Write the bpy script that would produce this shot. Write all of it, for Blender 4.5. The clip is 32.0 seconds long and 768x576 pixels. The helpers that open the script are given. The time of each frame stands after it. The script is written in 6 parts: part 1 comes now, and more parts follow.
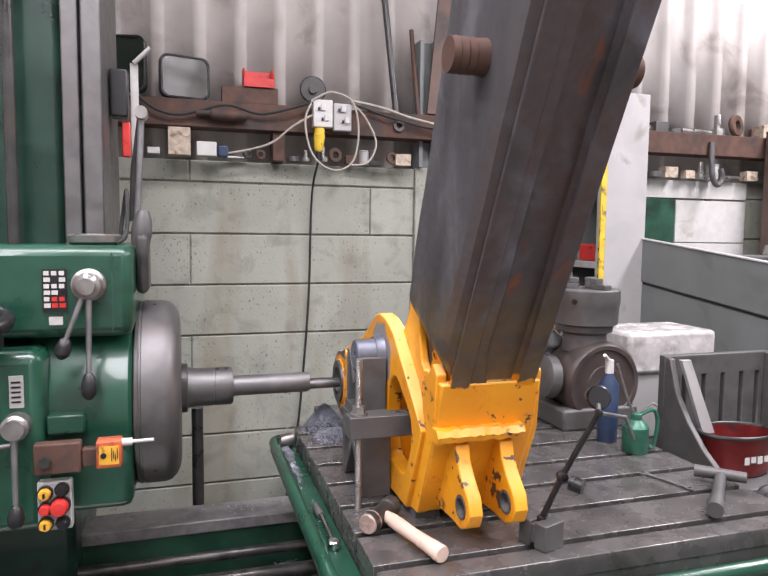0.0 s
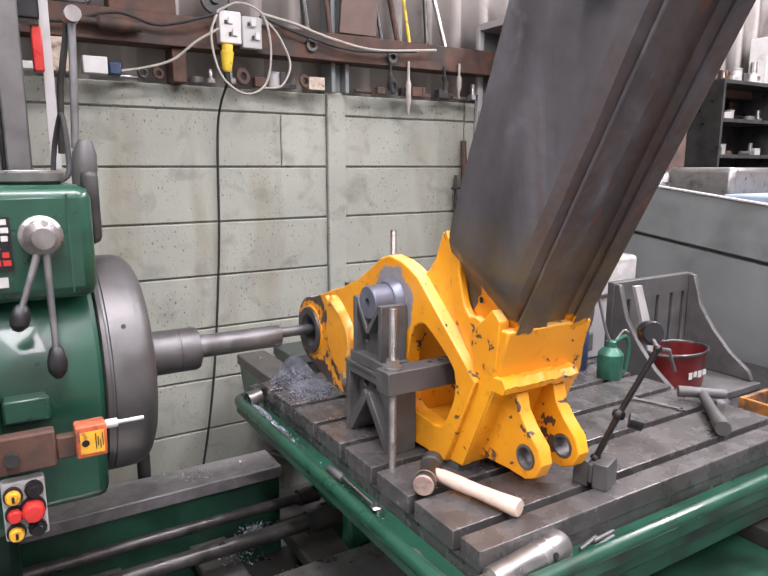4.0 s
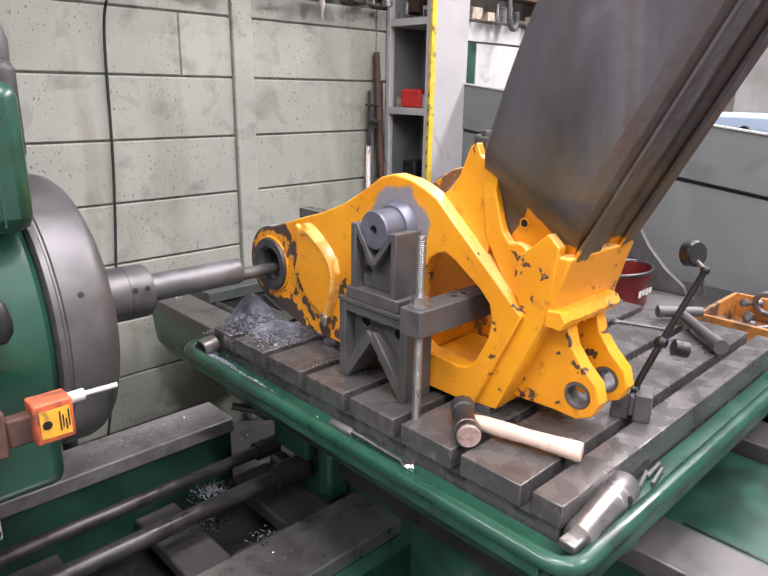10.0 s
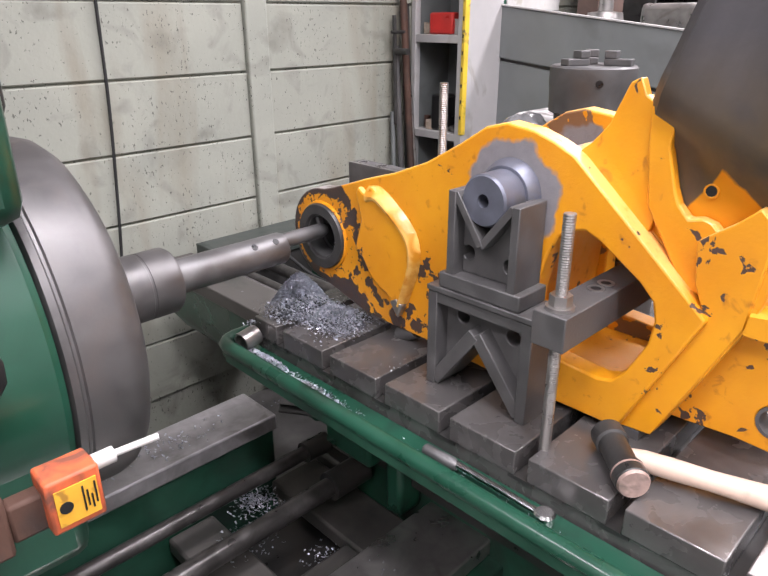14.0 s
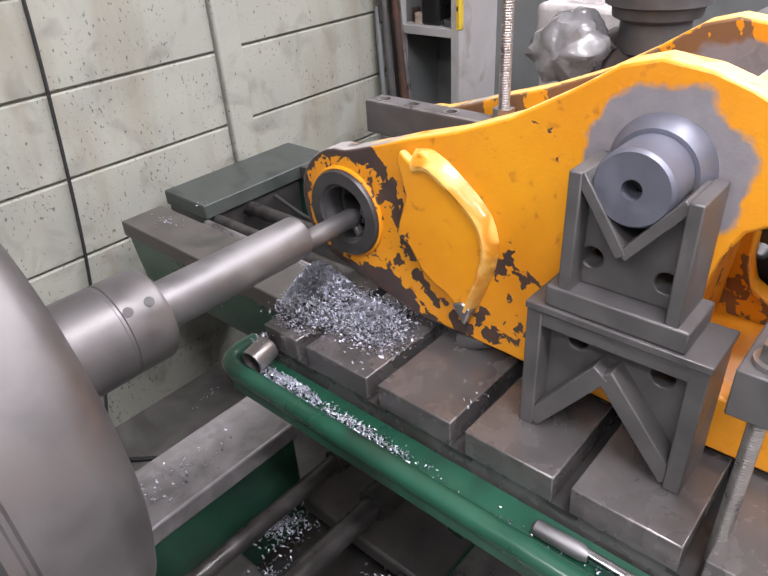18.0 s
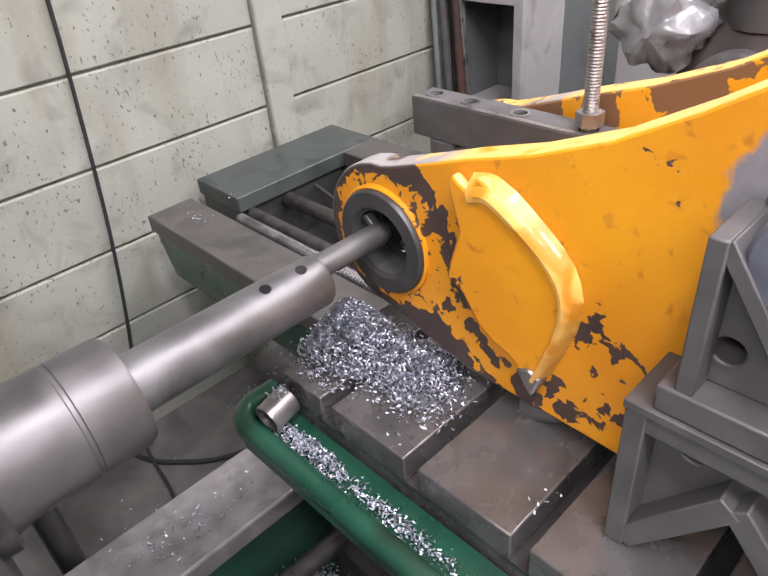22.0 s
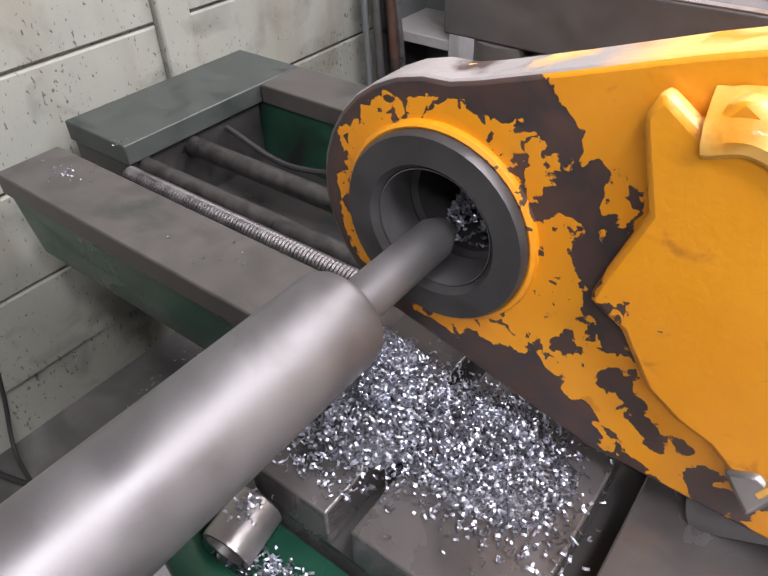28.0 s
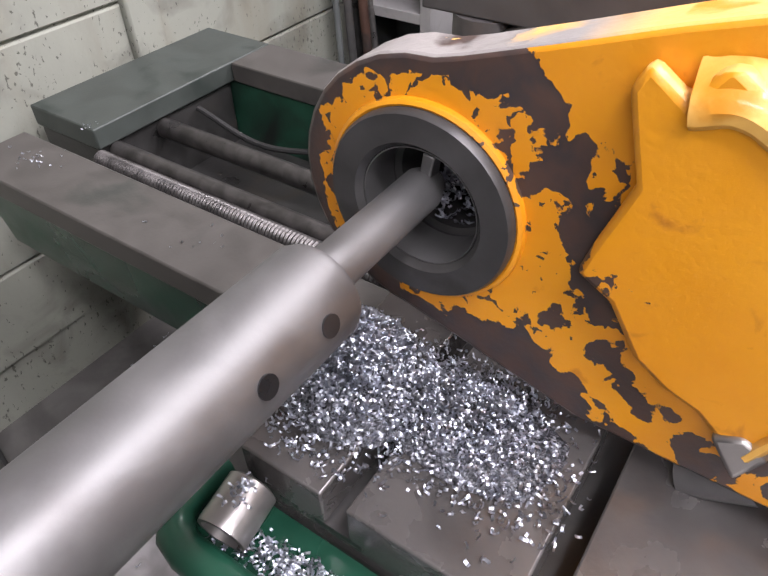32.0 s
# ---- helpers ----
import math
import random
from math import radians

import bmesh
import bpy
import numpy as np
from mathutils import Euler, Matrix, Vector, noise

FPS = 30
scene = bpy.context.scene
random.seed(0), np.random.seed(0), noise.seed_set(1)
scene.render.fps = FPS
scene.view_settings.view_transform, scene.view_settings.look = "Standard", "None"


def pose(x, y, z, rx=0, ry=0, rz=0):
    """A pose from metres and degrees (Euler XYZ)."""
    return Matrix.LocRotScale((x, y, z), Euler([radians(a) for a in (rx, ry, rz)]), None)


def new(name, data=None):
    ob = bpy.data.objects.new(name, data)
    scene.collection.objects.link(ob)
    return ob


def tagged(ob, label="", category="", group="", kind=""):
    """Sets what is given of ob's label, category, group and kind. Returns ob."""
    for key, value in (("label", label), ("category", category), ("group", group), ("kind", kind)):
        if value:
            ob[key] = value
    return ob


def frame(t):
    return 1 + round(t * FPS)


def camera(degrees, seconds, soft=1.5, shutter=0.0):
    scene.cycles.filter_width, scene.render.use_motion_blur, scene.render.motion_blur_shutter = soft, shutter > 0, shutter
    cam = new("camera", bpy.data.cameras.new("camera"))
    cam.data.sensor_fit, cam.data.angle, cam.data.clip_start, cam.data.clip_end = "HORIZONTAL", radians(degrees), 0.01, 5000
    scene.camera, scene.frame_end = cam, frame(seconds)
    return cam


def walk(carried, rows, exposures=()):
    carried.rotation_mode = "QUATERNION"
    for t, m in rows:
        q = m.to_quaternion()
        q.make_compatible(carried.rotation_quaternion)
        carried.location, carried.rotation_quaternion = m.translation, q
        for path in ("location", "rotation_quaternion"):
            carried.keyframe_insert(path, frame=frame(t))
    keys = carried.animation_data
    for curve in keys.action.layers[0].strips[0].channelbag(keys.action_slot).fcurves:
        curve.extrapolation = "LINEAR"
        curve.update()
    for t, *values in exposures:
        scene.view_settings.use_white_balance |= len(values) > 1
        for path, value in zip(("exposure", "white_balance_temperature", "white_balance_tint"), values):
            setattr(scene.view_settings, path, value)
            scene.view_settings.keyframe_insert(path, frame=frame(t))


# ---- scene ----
cam = camera(60.84, 32.0)
# seconds, eye x y z, yaw, pitch, roll
ROWS = [
    (0.0, -0.0000, 0.0001, 1.5050, -16.98, -4.71, 0.64),
    (0.5, -0.0123, -0.0018, 1.5100, -17.43, -5.40, 0.64),
    (1.0, -0.0360, 0.0066, 1.5069, -18.53, -5.73, 1.20),
    (1.5, -0.0578, 0.0285, 1.5170, -19.93, -6.75, 2.62),
    (2.0, -0.0733, 0.1128, 1.5098, -21.89, -7.26, 3.28),
    (2.5, -0.1086, 0.1818, 1.5211, -24.43, -8.00, 2.51),
    (3.0, -0.1893, 0.2224, 1.5291, -28.07, -8.72, 1.04),
    (3.5, -0.2432, 0.2408, 1.5252, -30.27, -9.22, -0.03),
    (4.0, -0.2710, 0.2648, 1.5102, -31.41, -10.71, 0.12),
    (4.5, -0.2833, 0.2856, 1.5019, -32.21, -12.54, 0.41),
    (6.5, -0.2335, 0.4856, 1.4871, -33.63, -12.20, 0.73),
    (7.0, -0.2638, 0.5202, 1.4846, -34.82, -12.74, 1.61),
    (7.5, -0.3033, 0.5325, 1.4802, -36.60, -13.75, 0.51),
    (8.0, -0.3276, 0.5458, 1.4733, -39.13, -15.37, 0.30),
    (8.5, -0.3427, 0.5558, 1.4722, -41.01, -16.33, 0.40),
    (9.0, -0.3526, 0.5505, 1.4799, -42.01, -16.98, -0.25),
    (9.5, -0.3644, 0.5585, 1.4688, -43.50, -16.89, 0.76),
    (10.0, -0.3748, 0.5640, 1.4716, -44.16, -16.99, 1.07),
    (10.5, -0.3847, 0.5684, 1.4692, -44.08, -16.95, 0.83),
    (11.0, -0.3932, 0.5744, 1.4649, -43.41, -17.22, 0.72),
    (11.5, -0.3867, 0.5960, 1.4605, -41.83, -18.14, 0.82),
    (12.0, -0.3519, 0.6453, 1.4571, -41.04, -19.27, 0.80),
    (12.5, -0.3110, 0.7111, 1.4617, -41.06, -19.92, 0.25),
    (13.0, -0.2887, 0.7485, 1.4594, -40.63, -20.20, -0.21),
    (13.5, -0.2793, 0.8064, 1.4548, -41.38, -21.33, 0.07),
    (14.0, -0.2860, 0.8654, 1.4562, -44.65, -22.56, -0.14),
    (14.5, -0.3038, 0.9033, 1.4510, -49.00, -23.37, -0.43),
    (16.5, -0.1500, 1.0095, 1.4391, -44.27, -29.43, -2.65),
    (17.0, -0.1265, 1.0299, 1.4499, -42.58, -30.86, -3.56),
    (17.5, -0.1195, 1.0900, 1.4523, -43.57, -31.75, -3.96),
    (18.0, -0.1293, 1.1568, 1.4624, -46.88, -31.89, -3.68),
    (18.5, -0.1388, 1.1952, 1.4599, -49.33, -31.64, -4.10),
    (19.0, -0.1263, 1.2170, 1.4539, -50.40, -32.79, -4.32),
    (19.5, -0.0997, 1.2398, 1.4466, -50.34, -33.90, -4.13),
    (20.0, -0.0954, 1.2547, 1.4414, -50.94, -34.25, -3.71),
    (20.5, -0.0940, 1.2611, 1.4419, -51.13, -34.75, -3.39),
    (21.0, -0.0744, 1.2659, 1.4421, -50.49, -35.27, -3.70),
    (21.5, -0.0297, 1.2733, 1.4447, -47.11, -35.23, -4.45),
    (22.0, 0.0120, 1.2758, 1.4434, -41.31, -34.30, -5.62),
    (22.5, 0.0259, 1.2839, 1.4362, -36.53, -34.43, -6.53),
    (23.0, 0.0394, 1.3122, 1.4325, -34.76, -36.54, -7.72),
    (23.5, 0.0388, 1.3543, 1.4289, -38.13, -37.83, -6.38),
    (24.0, 0.0358, 1.3971, 1.4013, -43.22, -36.95, -3.53),
    (24.5, 0.0596, 1.4344, 1.3768, -44.62, -37.76, -3.11),
    (25.0, 0.0929, 1.4698, 1.3528, -44.41, -38.52, -3.52),
    (25.5, 0.1108, 1.4928, 1.3532, -44.36, -39.97, -4.26),
    (27.5, 0.1402, 1.5420, 1.3209, -50.80, -40.20, -2.45),
    (28.0, 0.1434, 1.5485, 1.3108, -52.33, -39.67, -1.34),
    (28.5, 0.1463, 1.5516, 1.3054, -53.19, -39.55, -0.90),
    (29.0, 0.1510, 1.5527, 1.3025, -53.74, -39.68, -0.99),
    (29.5, 0.1504, 1.5542, 1.3012, -54.18, -40.02, -0.77),
    (30.0, 0.1510, 1.5550, 1.3059, -54.24, -40.75, -1.13),
    (30.5, 0.1485, 1.5555, 1.3083, -54.56, -40.99, -1.06),
    (31.0, 0.1465, 1.5582, 1.3075, -54.94, -41.34, -0.83),
    (31.5, 0.1452, 1.5594, 1.3075, -55.08, -41.60, -1.00),
    (32.0, 0.1411, 1.5543, 1.3111, -54.92, -41.66, -1.46),
]
walk(cam, [(t, pose(x, y, z, 0, 0, yaw) @ pose(0, 0, 0, 90 + pitch, 0, 0) @ pose(0, 0, 0, 0, 0, roll)) for t, x, y, z, yaw, pitch, roll in ROWS], ((0.0, -0.22), (2.0, -0.16), (4.5, -0.04), (7.0, 0.0), (14.5, 0.03), (17.0, 0.1), (21.0, 0.18), (23.0, 0.10), (24.0, -0.10), (25.0, 0.04), (28.0, 0.10), (32.0, 0.12)))

# ---------------------------------------------------------------- light
world = bpy.data.worlds.new("world")
scene.world = world
world.use_nodes = True
wn = world.node_tree.nodes
wn["Background"].inputs[0].default_value = (0.75, 0.85, 1.0, 1)
wn["Background"].inputs[1].default_value = 0.25
scene.view_settings.exposure = 0.0


def strip_lamp(x, y, z, lx, ly, watts):
    li = bpy.data.lights.new("strip_light", "AREA")
    li.shape, li.size, li.size_y, li.energy, li.color = "RECTANGLE", lx, ly, watts, (0.98, 0.925, 0.99)
    ob = new("strip_light", li)
    ob.matrix_world = pose(x, y, z)
    return ob


LIGHTS = ((-1.9, 1.0, 0.4, 2.4, 88), (-0.5, -1.1, 0.35, 2.4, 104), (1.5, -1.1, 0.35, 2.4, 98), (0.3, 0.75, 2.4, 0.35, 106), (3.2, 1.0, 0.5, 2.4, 185))
for x, y, lx, ly, watts in LIGHTS:
    strip_lamp(x, y, 3.42, lx, ly, watts)

# ---------------------------------------------------------------- materials


def mat(name, col, rough=0.5, metal=0.0, var=0.25, scale=14.0, bump=0.15, bscale=160.0, dirt=None, amount=0.45, dscale=5.0, coat=0.0):
    """A surface with grain, broad stains (dirt: their colour) and fine relief."""
    m = bpy.data.materials.new(name)
    m.use_nodes = True
    nt, n, l = m.node_tree, m.node_tree.nodes, m.node_tree.links
    b = n["Principled BSDF"]
    b.inputs["Metallic"].default_value = metal
    b.inputs["Coat Weight"].default_value = coat
    tc = n.new("ShaderNodeTexCoord")

    def noise_tex(s, detail, dist=0.0):
        t = n.new("ShaderNodeTexNoise")
        t.inputs["Scale"].default_value, t.inputs["Detail"].default_value, t.inputs["Distortion"].default_value = s, detail, dist
        l.new(tc.outputs["Object"], t.inputs["Vector"])
        return t

    def ramp(src, a, c, v0=0.0, v1=1.0):
        r = n.new("ShaderNodeMapRange")
        r.inputs[1].default_value, r.inputs[2].default_value, r.inputs[3].default_value, r.inputs[4].default_value = a, c, v0, v1
        l.new(src, r.inputs[0])
        return r.outputs[0]

    def mixc(fac, a, c):
        x = n.new("ShaderNodeMix")
        x.data_type = "RGBA"
        l.new(fac, x.inputs[0])
        for k, v in ((6, a), (7, c)):
            if isinstance(v, tuple):
                x.inputs[k].default_value = (*v, 1)
            else:
                l.new(v, x.inputs[k])
        return x.outputs[2]

    g = noise_tex(scale, 6.0, 0.4)
    lo, hi = tuple(c * (1 - var) for c in col), tuple(min(1, c * (1 + var)) for c in col)
    out = mixc(ramp(g.outputs[0], 0.3, 0.7), lo, hi)
    if dirt:
        d = noise_tex(dscale, 9.0, 0.8)
        out = mixc(ramp(d.outputs[0], 0.72 - amount * 0.45, 0.80 - amount * 0.30), out, dirt)
    l.new(out, b.inputs["Base Color"])
    l.new(ramp(g.outputs[0], 0.25, 0.75, max(0.05, rough - 0.12), min(1, rough + 0.12)), b.inputs["Roughness"])
    if bump:
        f = noise_tex(bscale, 4.0)
        bp = n.new("ShaderNodeBump")
        bp.inputs["Strength"].default_value, bp.inputs["Distance"].default_value = bump, 0.002
        l.new(f.outputs[0], bp.inputs["Height"])
        l.new(bp.outputs[0], b.inputs["Normal"])
    return m


def nodes_of(m):
    return m.node_tree, m.node_tree.nodes, m.node_tree.links, m.node_tree.nodes["Principled BSDF"]


def noise_on(n, l, vec, scale, detail=5.0, dist=0.0):
    t = n.new("ShaderNodeTexNoise")
    t.inputs["Scale"].default_value, t.inputs["Detail"].default_value, t.inputs["Distortion"].default_value = scale, detail, dist
    l.new(vec, t.inputs["Vector"])
    return t.outputs[0]


def calc(n, l, op, a, b=None, c=None):
    x = n.new("ShaderNodeMath")
    x.operation = op
    for k, v in enumerate((a, b, c)):
        if v is None:
            continue
        if isinstance(v, (int, float)):
            x.inputs[k].default_value = v
        else:
            l.new(v, x.inputs[k])
    return x.outputs[0]


def blend(n, l, fac, a, b):
    x = n.new("ShaderNodeMix")
    x.data_type = "RGBA"
    l.new(fac, x.inputs[0])
    for k, v in ((6, a), (7, b)):
        if isinstance(v, tuple):
            x.inputs[k].default_value = (*v, 1)
        else:
            l.new(v, x.inputs[k])
    return x.outputs[2]


def step(n, l, v, a, b, lo=0.0, hi=1.0):
    r = n.new("ShaderNodeMapRange")
    r.inputs[1].default_value, r.inputs[2].default_value, r.inputs[3].default_value, r.inputs[4].default_value = a, b, lo, hi
    l.new(v, r.inputs[0])
    return r.outputs[0]


def world_xyz(n, l):
    """World position, for surfaces that never move."""
    g = n.new("ShaderNodeNewGeometry")
    s = n.new("ShaderNodeSeparateXYZ")
    l.new(g.outputs["Position"], s.inputs[0])
    return g.outputs["Position"], s.outputs[0], s.outputs[1], s.outputs[2]


def bumped(n, l, b, height, strength=0.3, distance=0.003):
    bp = n.new("ShaderNodeBump")
    bp.inputs["Strength"].default_value, bp.inputs["Distance"].default_value = strength, distance
    l.new(height, bp.inputs["Height"])
    l.new(bp.outputs[0], b.inputs["Normal"])


BORE_Y, BORE_Z = 1.708, 1.106
PIN_Y, PIN_Z = 1.330, 1.249


def make_yellow():
    """Yellow paint, flaked to brown primer near the bored eye and along the lower edge, scorched grey round the pin."""
    m = bpy.data.materials.new("yellow_paint")
    m.use_nodes = True
    nt, n, l, b = nodes_of(m)
    p, x, y, z = world_xyz(n, l)
    dy, dz = calc(n, l, "SUBTRACT", y, BORE_Y), calc(n, l, "SUBTRACT", z, BORE_Z)
    r = calc(n, l, "SQRT", calc(n, l, "ADD", calc(n, l, "MULTIPLY", dy, dy), calc(n, l, "MULTIPLY", dz, dz)))
    py, pz = calc(n, l, "SUBTRACT", y, PIN_Y), calc(n, l, "SUBTRACT", z, PIN_Z)
    rp = calc(n, l, "SQRT", calc(n, l, "ADD", calc(n, l, "MULTIPLY", py, py), calc(n, l, "MULTIPLY", pz, pz)))
    big, mid, fine = noise_on(n, l, p, 14, 8, 0.6), noise_on(n, l, p, 55, 6, 0.5), noise_on(n, l, p, 260, 4)
    tone = blend(n, l, step(n, l, noise_on(n, l, p, 7, 6), 0.35, 0.7), (0.82, 0.355, 0.010), (0.70, 0.262, 0.008))
    tone = blend(n, l, step(n, l, mid, 0.62, 0.75), tone, (0.50, 0.175, 0.010))
    # flaking: strong in a band round the eye and low down near it
    near = step(n, l, r, 0.070, 0.140, 0.06, 0.0)
    low = calc(n, l, "MULTIPLY", step(n, l, z, 1.01, 1.06, 0.26, 0.0), step(n, l, y, 1.42, 1.6))
    front = calc(n, l, "MULTIPLY", calc(n, l, "MULTIPLY", step(n, l, y, 1.04, 1.12, 0.06, 0.0), step(n, l, y, 1.0, 1.03)), step(n, l, z, 1.16, 1.26, 1.0, 0.3))
    wear = calc(n, l, "ADD", calc(n, l, "ADD", big, calc(n, l, "MULTIPLY", calc(n, l, "SUBTRACT", mid, 0.5), 0.62)), calc(n, l, "ADD", calc(n, l, "ADD", near, low), front))
    geo = n.new("ShaderNodeNewGeometry")
    nv = n.new("ShaderNodeSeparateXYZ")
    l.new(geo.outputs["True Normal"], nv.inputs[0])
    ragged = calc(n, l, "MULTIPLY", calc(n, l, "SUBTRACT", noise_on(n, l, p, 18, 4), 0.5), 0.03)
    band = step(n, l, calc(n, l, "ABSOLUTE", calc(n, l, "SUBTRACT", calc(n, l, "ADD", r, ragged), 0.094)), 0.006, 0.020, 0.13, 0.0)
    band = calc(n, l, "MULTIPLY", band, step(n, l, y, 1.68, 1.71, 1.0, 0.2))
    spared = step(n, l, x, 0.3975, 0.3990, 0.13, 0.0)
    wear = calc(n, l, "SUBTRACT", calc(n, l, "ADD", wear, band), spared)
    inner = calc(n, l, "MULTIPLY", calc(n, l, "MULTIPLY", step(n, l, x, 0.575, 0.58), step(n, l, nv.outputs[0], -0.6, -0.8)), 0.20)
    arc_rim = calc(n, l, "MULTIPLY", step(n, l, r, 0.070, 0.080, 0.0, 0.22), step(n, l, y, 1.66, 1.70))
    wear = calc(n, l, "ADD", calc(n, l, "ADD", wear, inner), arc_rim)
    specks = calc(n, l, "MULTIPLY", step(n, l, noise_on(n, l, p, 120, 5, 0.4), 0.58, 0.66), step(n, l, r, 0.085, 0.125, 0.26, 0.0))
    wear = calc(n, l, "ADD", wear, specks)
    bare = step(n, l, wear, 0.678, 0.688)
    primer = blend(n, l, step(n, l, mid, 0.4, 0.65), (0.044, 0.034, 0.034), (0.078, 0.044, 0.034))
    primer = blend(n, l, step(n, l, inner, 0.05, 0.1), primer, (0.21, 0.105, 0.048))
    # upward edges lightened: top light and worn paint both put into the colour
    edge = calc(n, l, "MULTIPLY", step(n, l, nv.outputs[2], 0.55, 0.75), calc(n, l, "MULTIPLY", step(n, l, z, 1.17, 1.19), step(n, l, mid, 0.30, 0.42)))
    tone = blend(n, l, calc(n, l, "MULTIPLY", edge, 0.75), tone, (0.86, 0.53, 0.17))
    col = blend(n, l, bare, tone, primer)
    top = calc(n, l, "MULTIPLY", calc(n, l, "MULTIPLY", step(n, l, nv.outputs[2], 0.45, 0.6), step(n, l, y, 1.61, 1.64)), calc(n, l, "MULTIPLY", step(n, l, big, 0.42, 0.50), step(n, l, r, 0.074, 0.076)))
    col = blend(n, l, top, col, (0.30, 0.28, 0.27))
    halo = calc(n, l, "ADD", rp, calc(n, l, "MULTIPLY", calc(n, l, "SUBTRACT", noise_on(n, l, p, 22, 5), 0.5), 0.05))
    scorch = step(n, l, halo, 0.063, 0.069, 1.0, 0.0)
    col = blend(n, l, scorch, col, blend(n, l, mid, (0.17, 0.165, 0.18), (0.30, 0.28, 0.29)))
    l.new(col, b.inputs["Base Color"])
    b.inputs["Coat Weight"].default_value, b.inputs["Coat Roughness"].default_value = 0.35, 0.3
    l.new(step(n, l, mid, 0.3, 0.7, 0.34, 0.6), b.inputs["Roughness"])
    bumped(n, l, b, calc(n, l, "SUBTRACT", fine, calc(n, l, "MULTIPLY", bare, 1.6)), 0.35, 0.0012)
    return m


def make_tube_steel():
    """Dark mill-scale steel with rust and blue-grey streaks; a ragged yellow rim at its foot."""
    m = bpy.data.materials.new("boom_steel")
    m.use_nodes = True
    nt, n, l, b = nodes_of(m)
    p, x, y, z = world_xyz(n, l)
    geo = n.new("ShaderNodeNewGeometry")
    nx = n.new("ShaderNodeSeparateXYZ")
    l.new(geo.outputs["True Normal"], nx.inputs[0])
    mp = n.new("ShaderNodeMapping")
    mp.inputs["Rotation"].default_value = (radians(27), 0, 0)
    mp.inputs["Scale"].default_value = (9, 9, 1.8)
    l.new(p, mp.inputs[0])
    streak, big = noise_on(n, l, mp.outputs[0], 1.0, 7, 0.7), noise_on(n, l, p, 7, 7, 0.5)
    mid = noise_on(n, l, p, 40, 6, 0.6)
    col = blend(n, l, step(n, l, streak, 0.35, 0.65), (0.050, 0.046, 0.048), (0.130, 0.124, 0.134))
    col = blend(n, l, step(n, l, big, 0.55, 0.72), col, (0.20, 0.205, 0.235))
    front = step(n, l, nx.outputs[1], -0.45, -0.15, 0.25, 0.0)
    rust = step(n, l, calc(n, l, "ADD", calc(n, l, "ADD", streak, front), calc(n, l, "MULTIPLY", calc(n, l, "SUBTRACT", mid, 0.5), 0.3)), 0.62, 0.88)
    col = blend(n, l, calc(n, l, "MULTIPLY", rust, 0.65), col, (0.080, 0.040, 0.026))
    # olive scorched paint low on the sides
    olive = calc(n, l, "MULTIPLY", step(n, l, calc(n, l, "ADD", z, calc(n, l, "MULTIPLY", big, 0.16)), 1.42, 1.52, 1.0, 0.0), step(n, l, big, 0.36, 0.52))
    col = blend(n, l, calc(n, l, "MULTIPLY", olive, 0.45), col, (0.235, 0.150, 0.050))
    ember = calc(n, l, "MULTIPLY", calc(n, l, "MULTIPLY", step(n, l, noise_on(n, l, mp.outputs[0], 2.1, 6, 0.5), 0.60, 0.70), step(n, l, nx.outputs[1], -0.45, -0.6)), 0.7)
    col = blend(n, l, ember, col, (0.26, 0.075, 0.022))
    rag = calc(n, l, "MULTIPLY", calc(n, l, "SUBTRACT", noise_on(n, l, p, 38, 8, 0.3), 0.5), 0.05)
    finger = calc(n, l, "MULTIPLY", calc(n, l, "SUBTRACT", noise_on(n, l, mp.outputs[0], 3.2, 4, 0.3), 0.5), 0.035)
    left = step(n, l, nx.outputs[0], -0.5, -0.8)
    rag = calc(n, l, "MULTIPLY", calc(n, l, "ADD", rag, finger), step(n, l, left, 0.0, 1.0, 1.0, 0.3))
    # on the side the paint ends in a raised tab round the bolt hole
    rise = calc(n, l, "ADD", calc(n, l, "MULTIPLY", calc(n, l, "SUBTRACT", 1.122, y), 1.5), 1.268)
    fall = calc(n, l, "SUBTRACT", 1.311, calc(n, l, "MULTIPLY", calc(n, l, "SUBTRACT", 1.094, y), 0.75))
    tab = calc(n, l, "MAXIMUM", calc(n, l, "MINIMUM", rise, fall), 1.262)
    edge = calc(n, l, "ADD", 1.245, calc(n, l, "MULTIPLY", left, calc(n, l, "SUBTRACT", tab, 1.245)))
    rim = step(n, l, calc(n, l, "SUBTRACT", calc(n, l, "ADD", z, rag), edge), -0.002, 0.002, 1.0, 0.0)
    col = blend(n, l, rim, col, (0.80, 0.33, 0.012))
    l.new(col, b.inputs["Base Color"])
    b.inputs["Metallic"].default_value = 0.35
    l.new(step(n, l, mid, 0.3, 0.7, 0.40, 0.62), b.inputs["Roughness"])
    bumped(n, l, b, noise_on(n, l, p, 120, 5), 0.2, 0.0015)
    return m


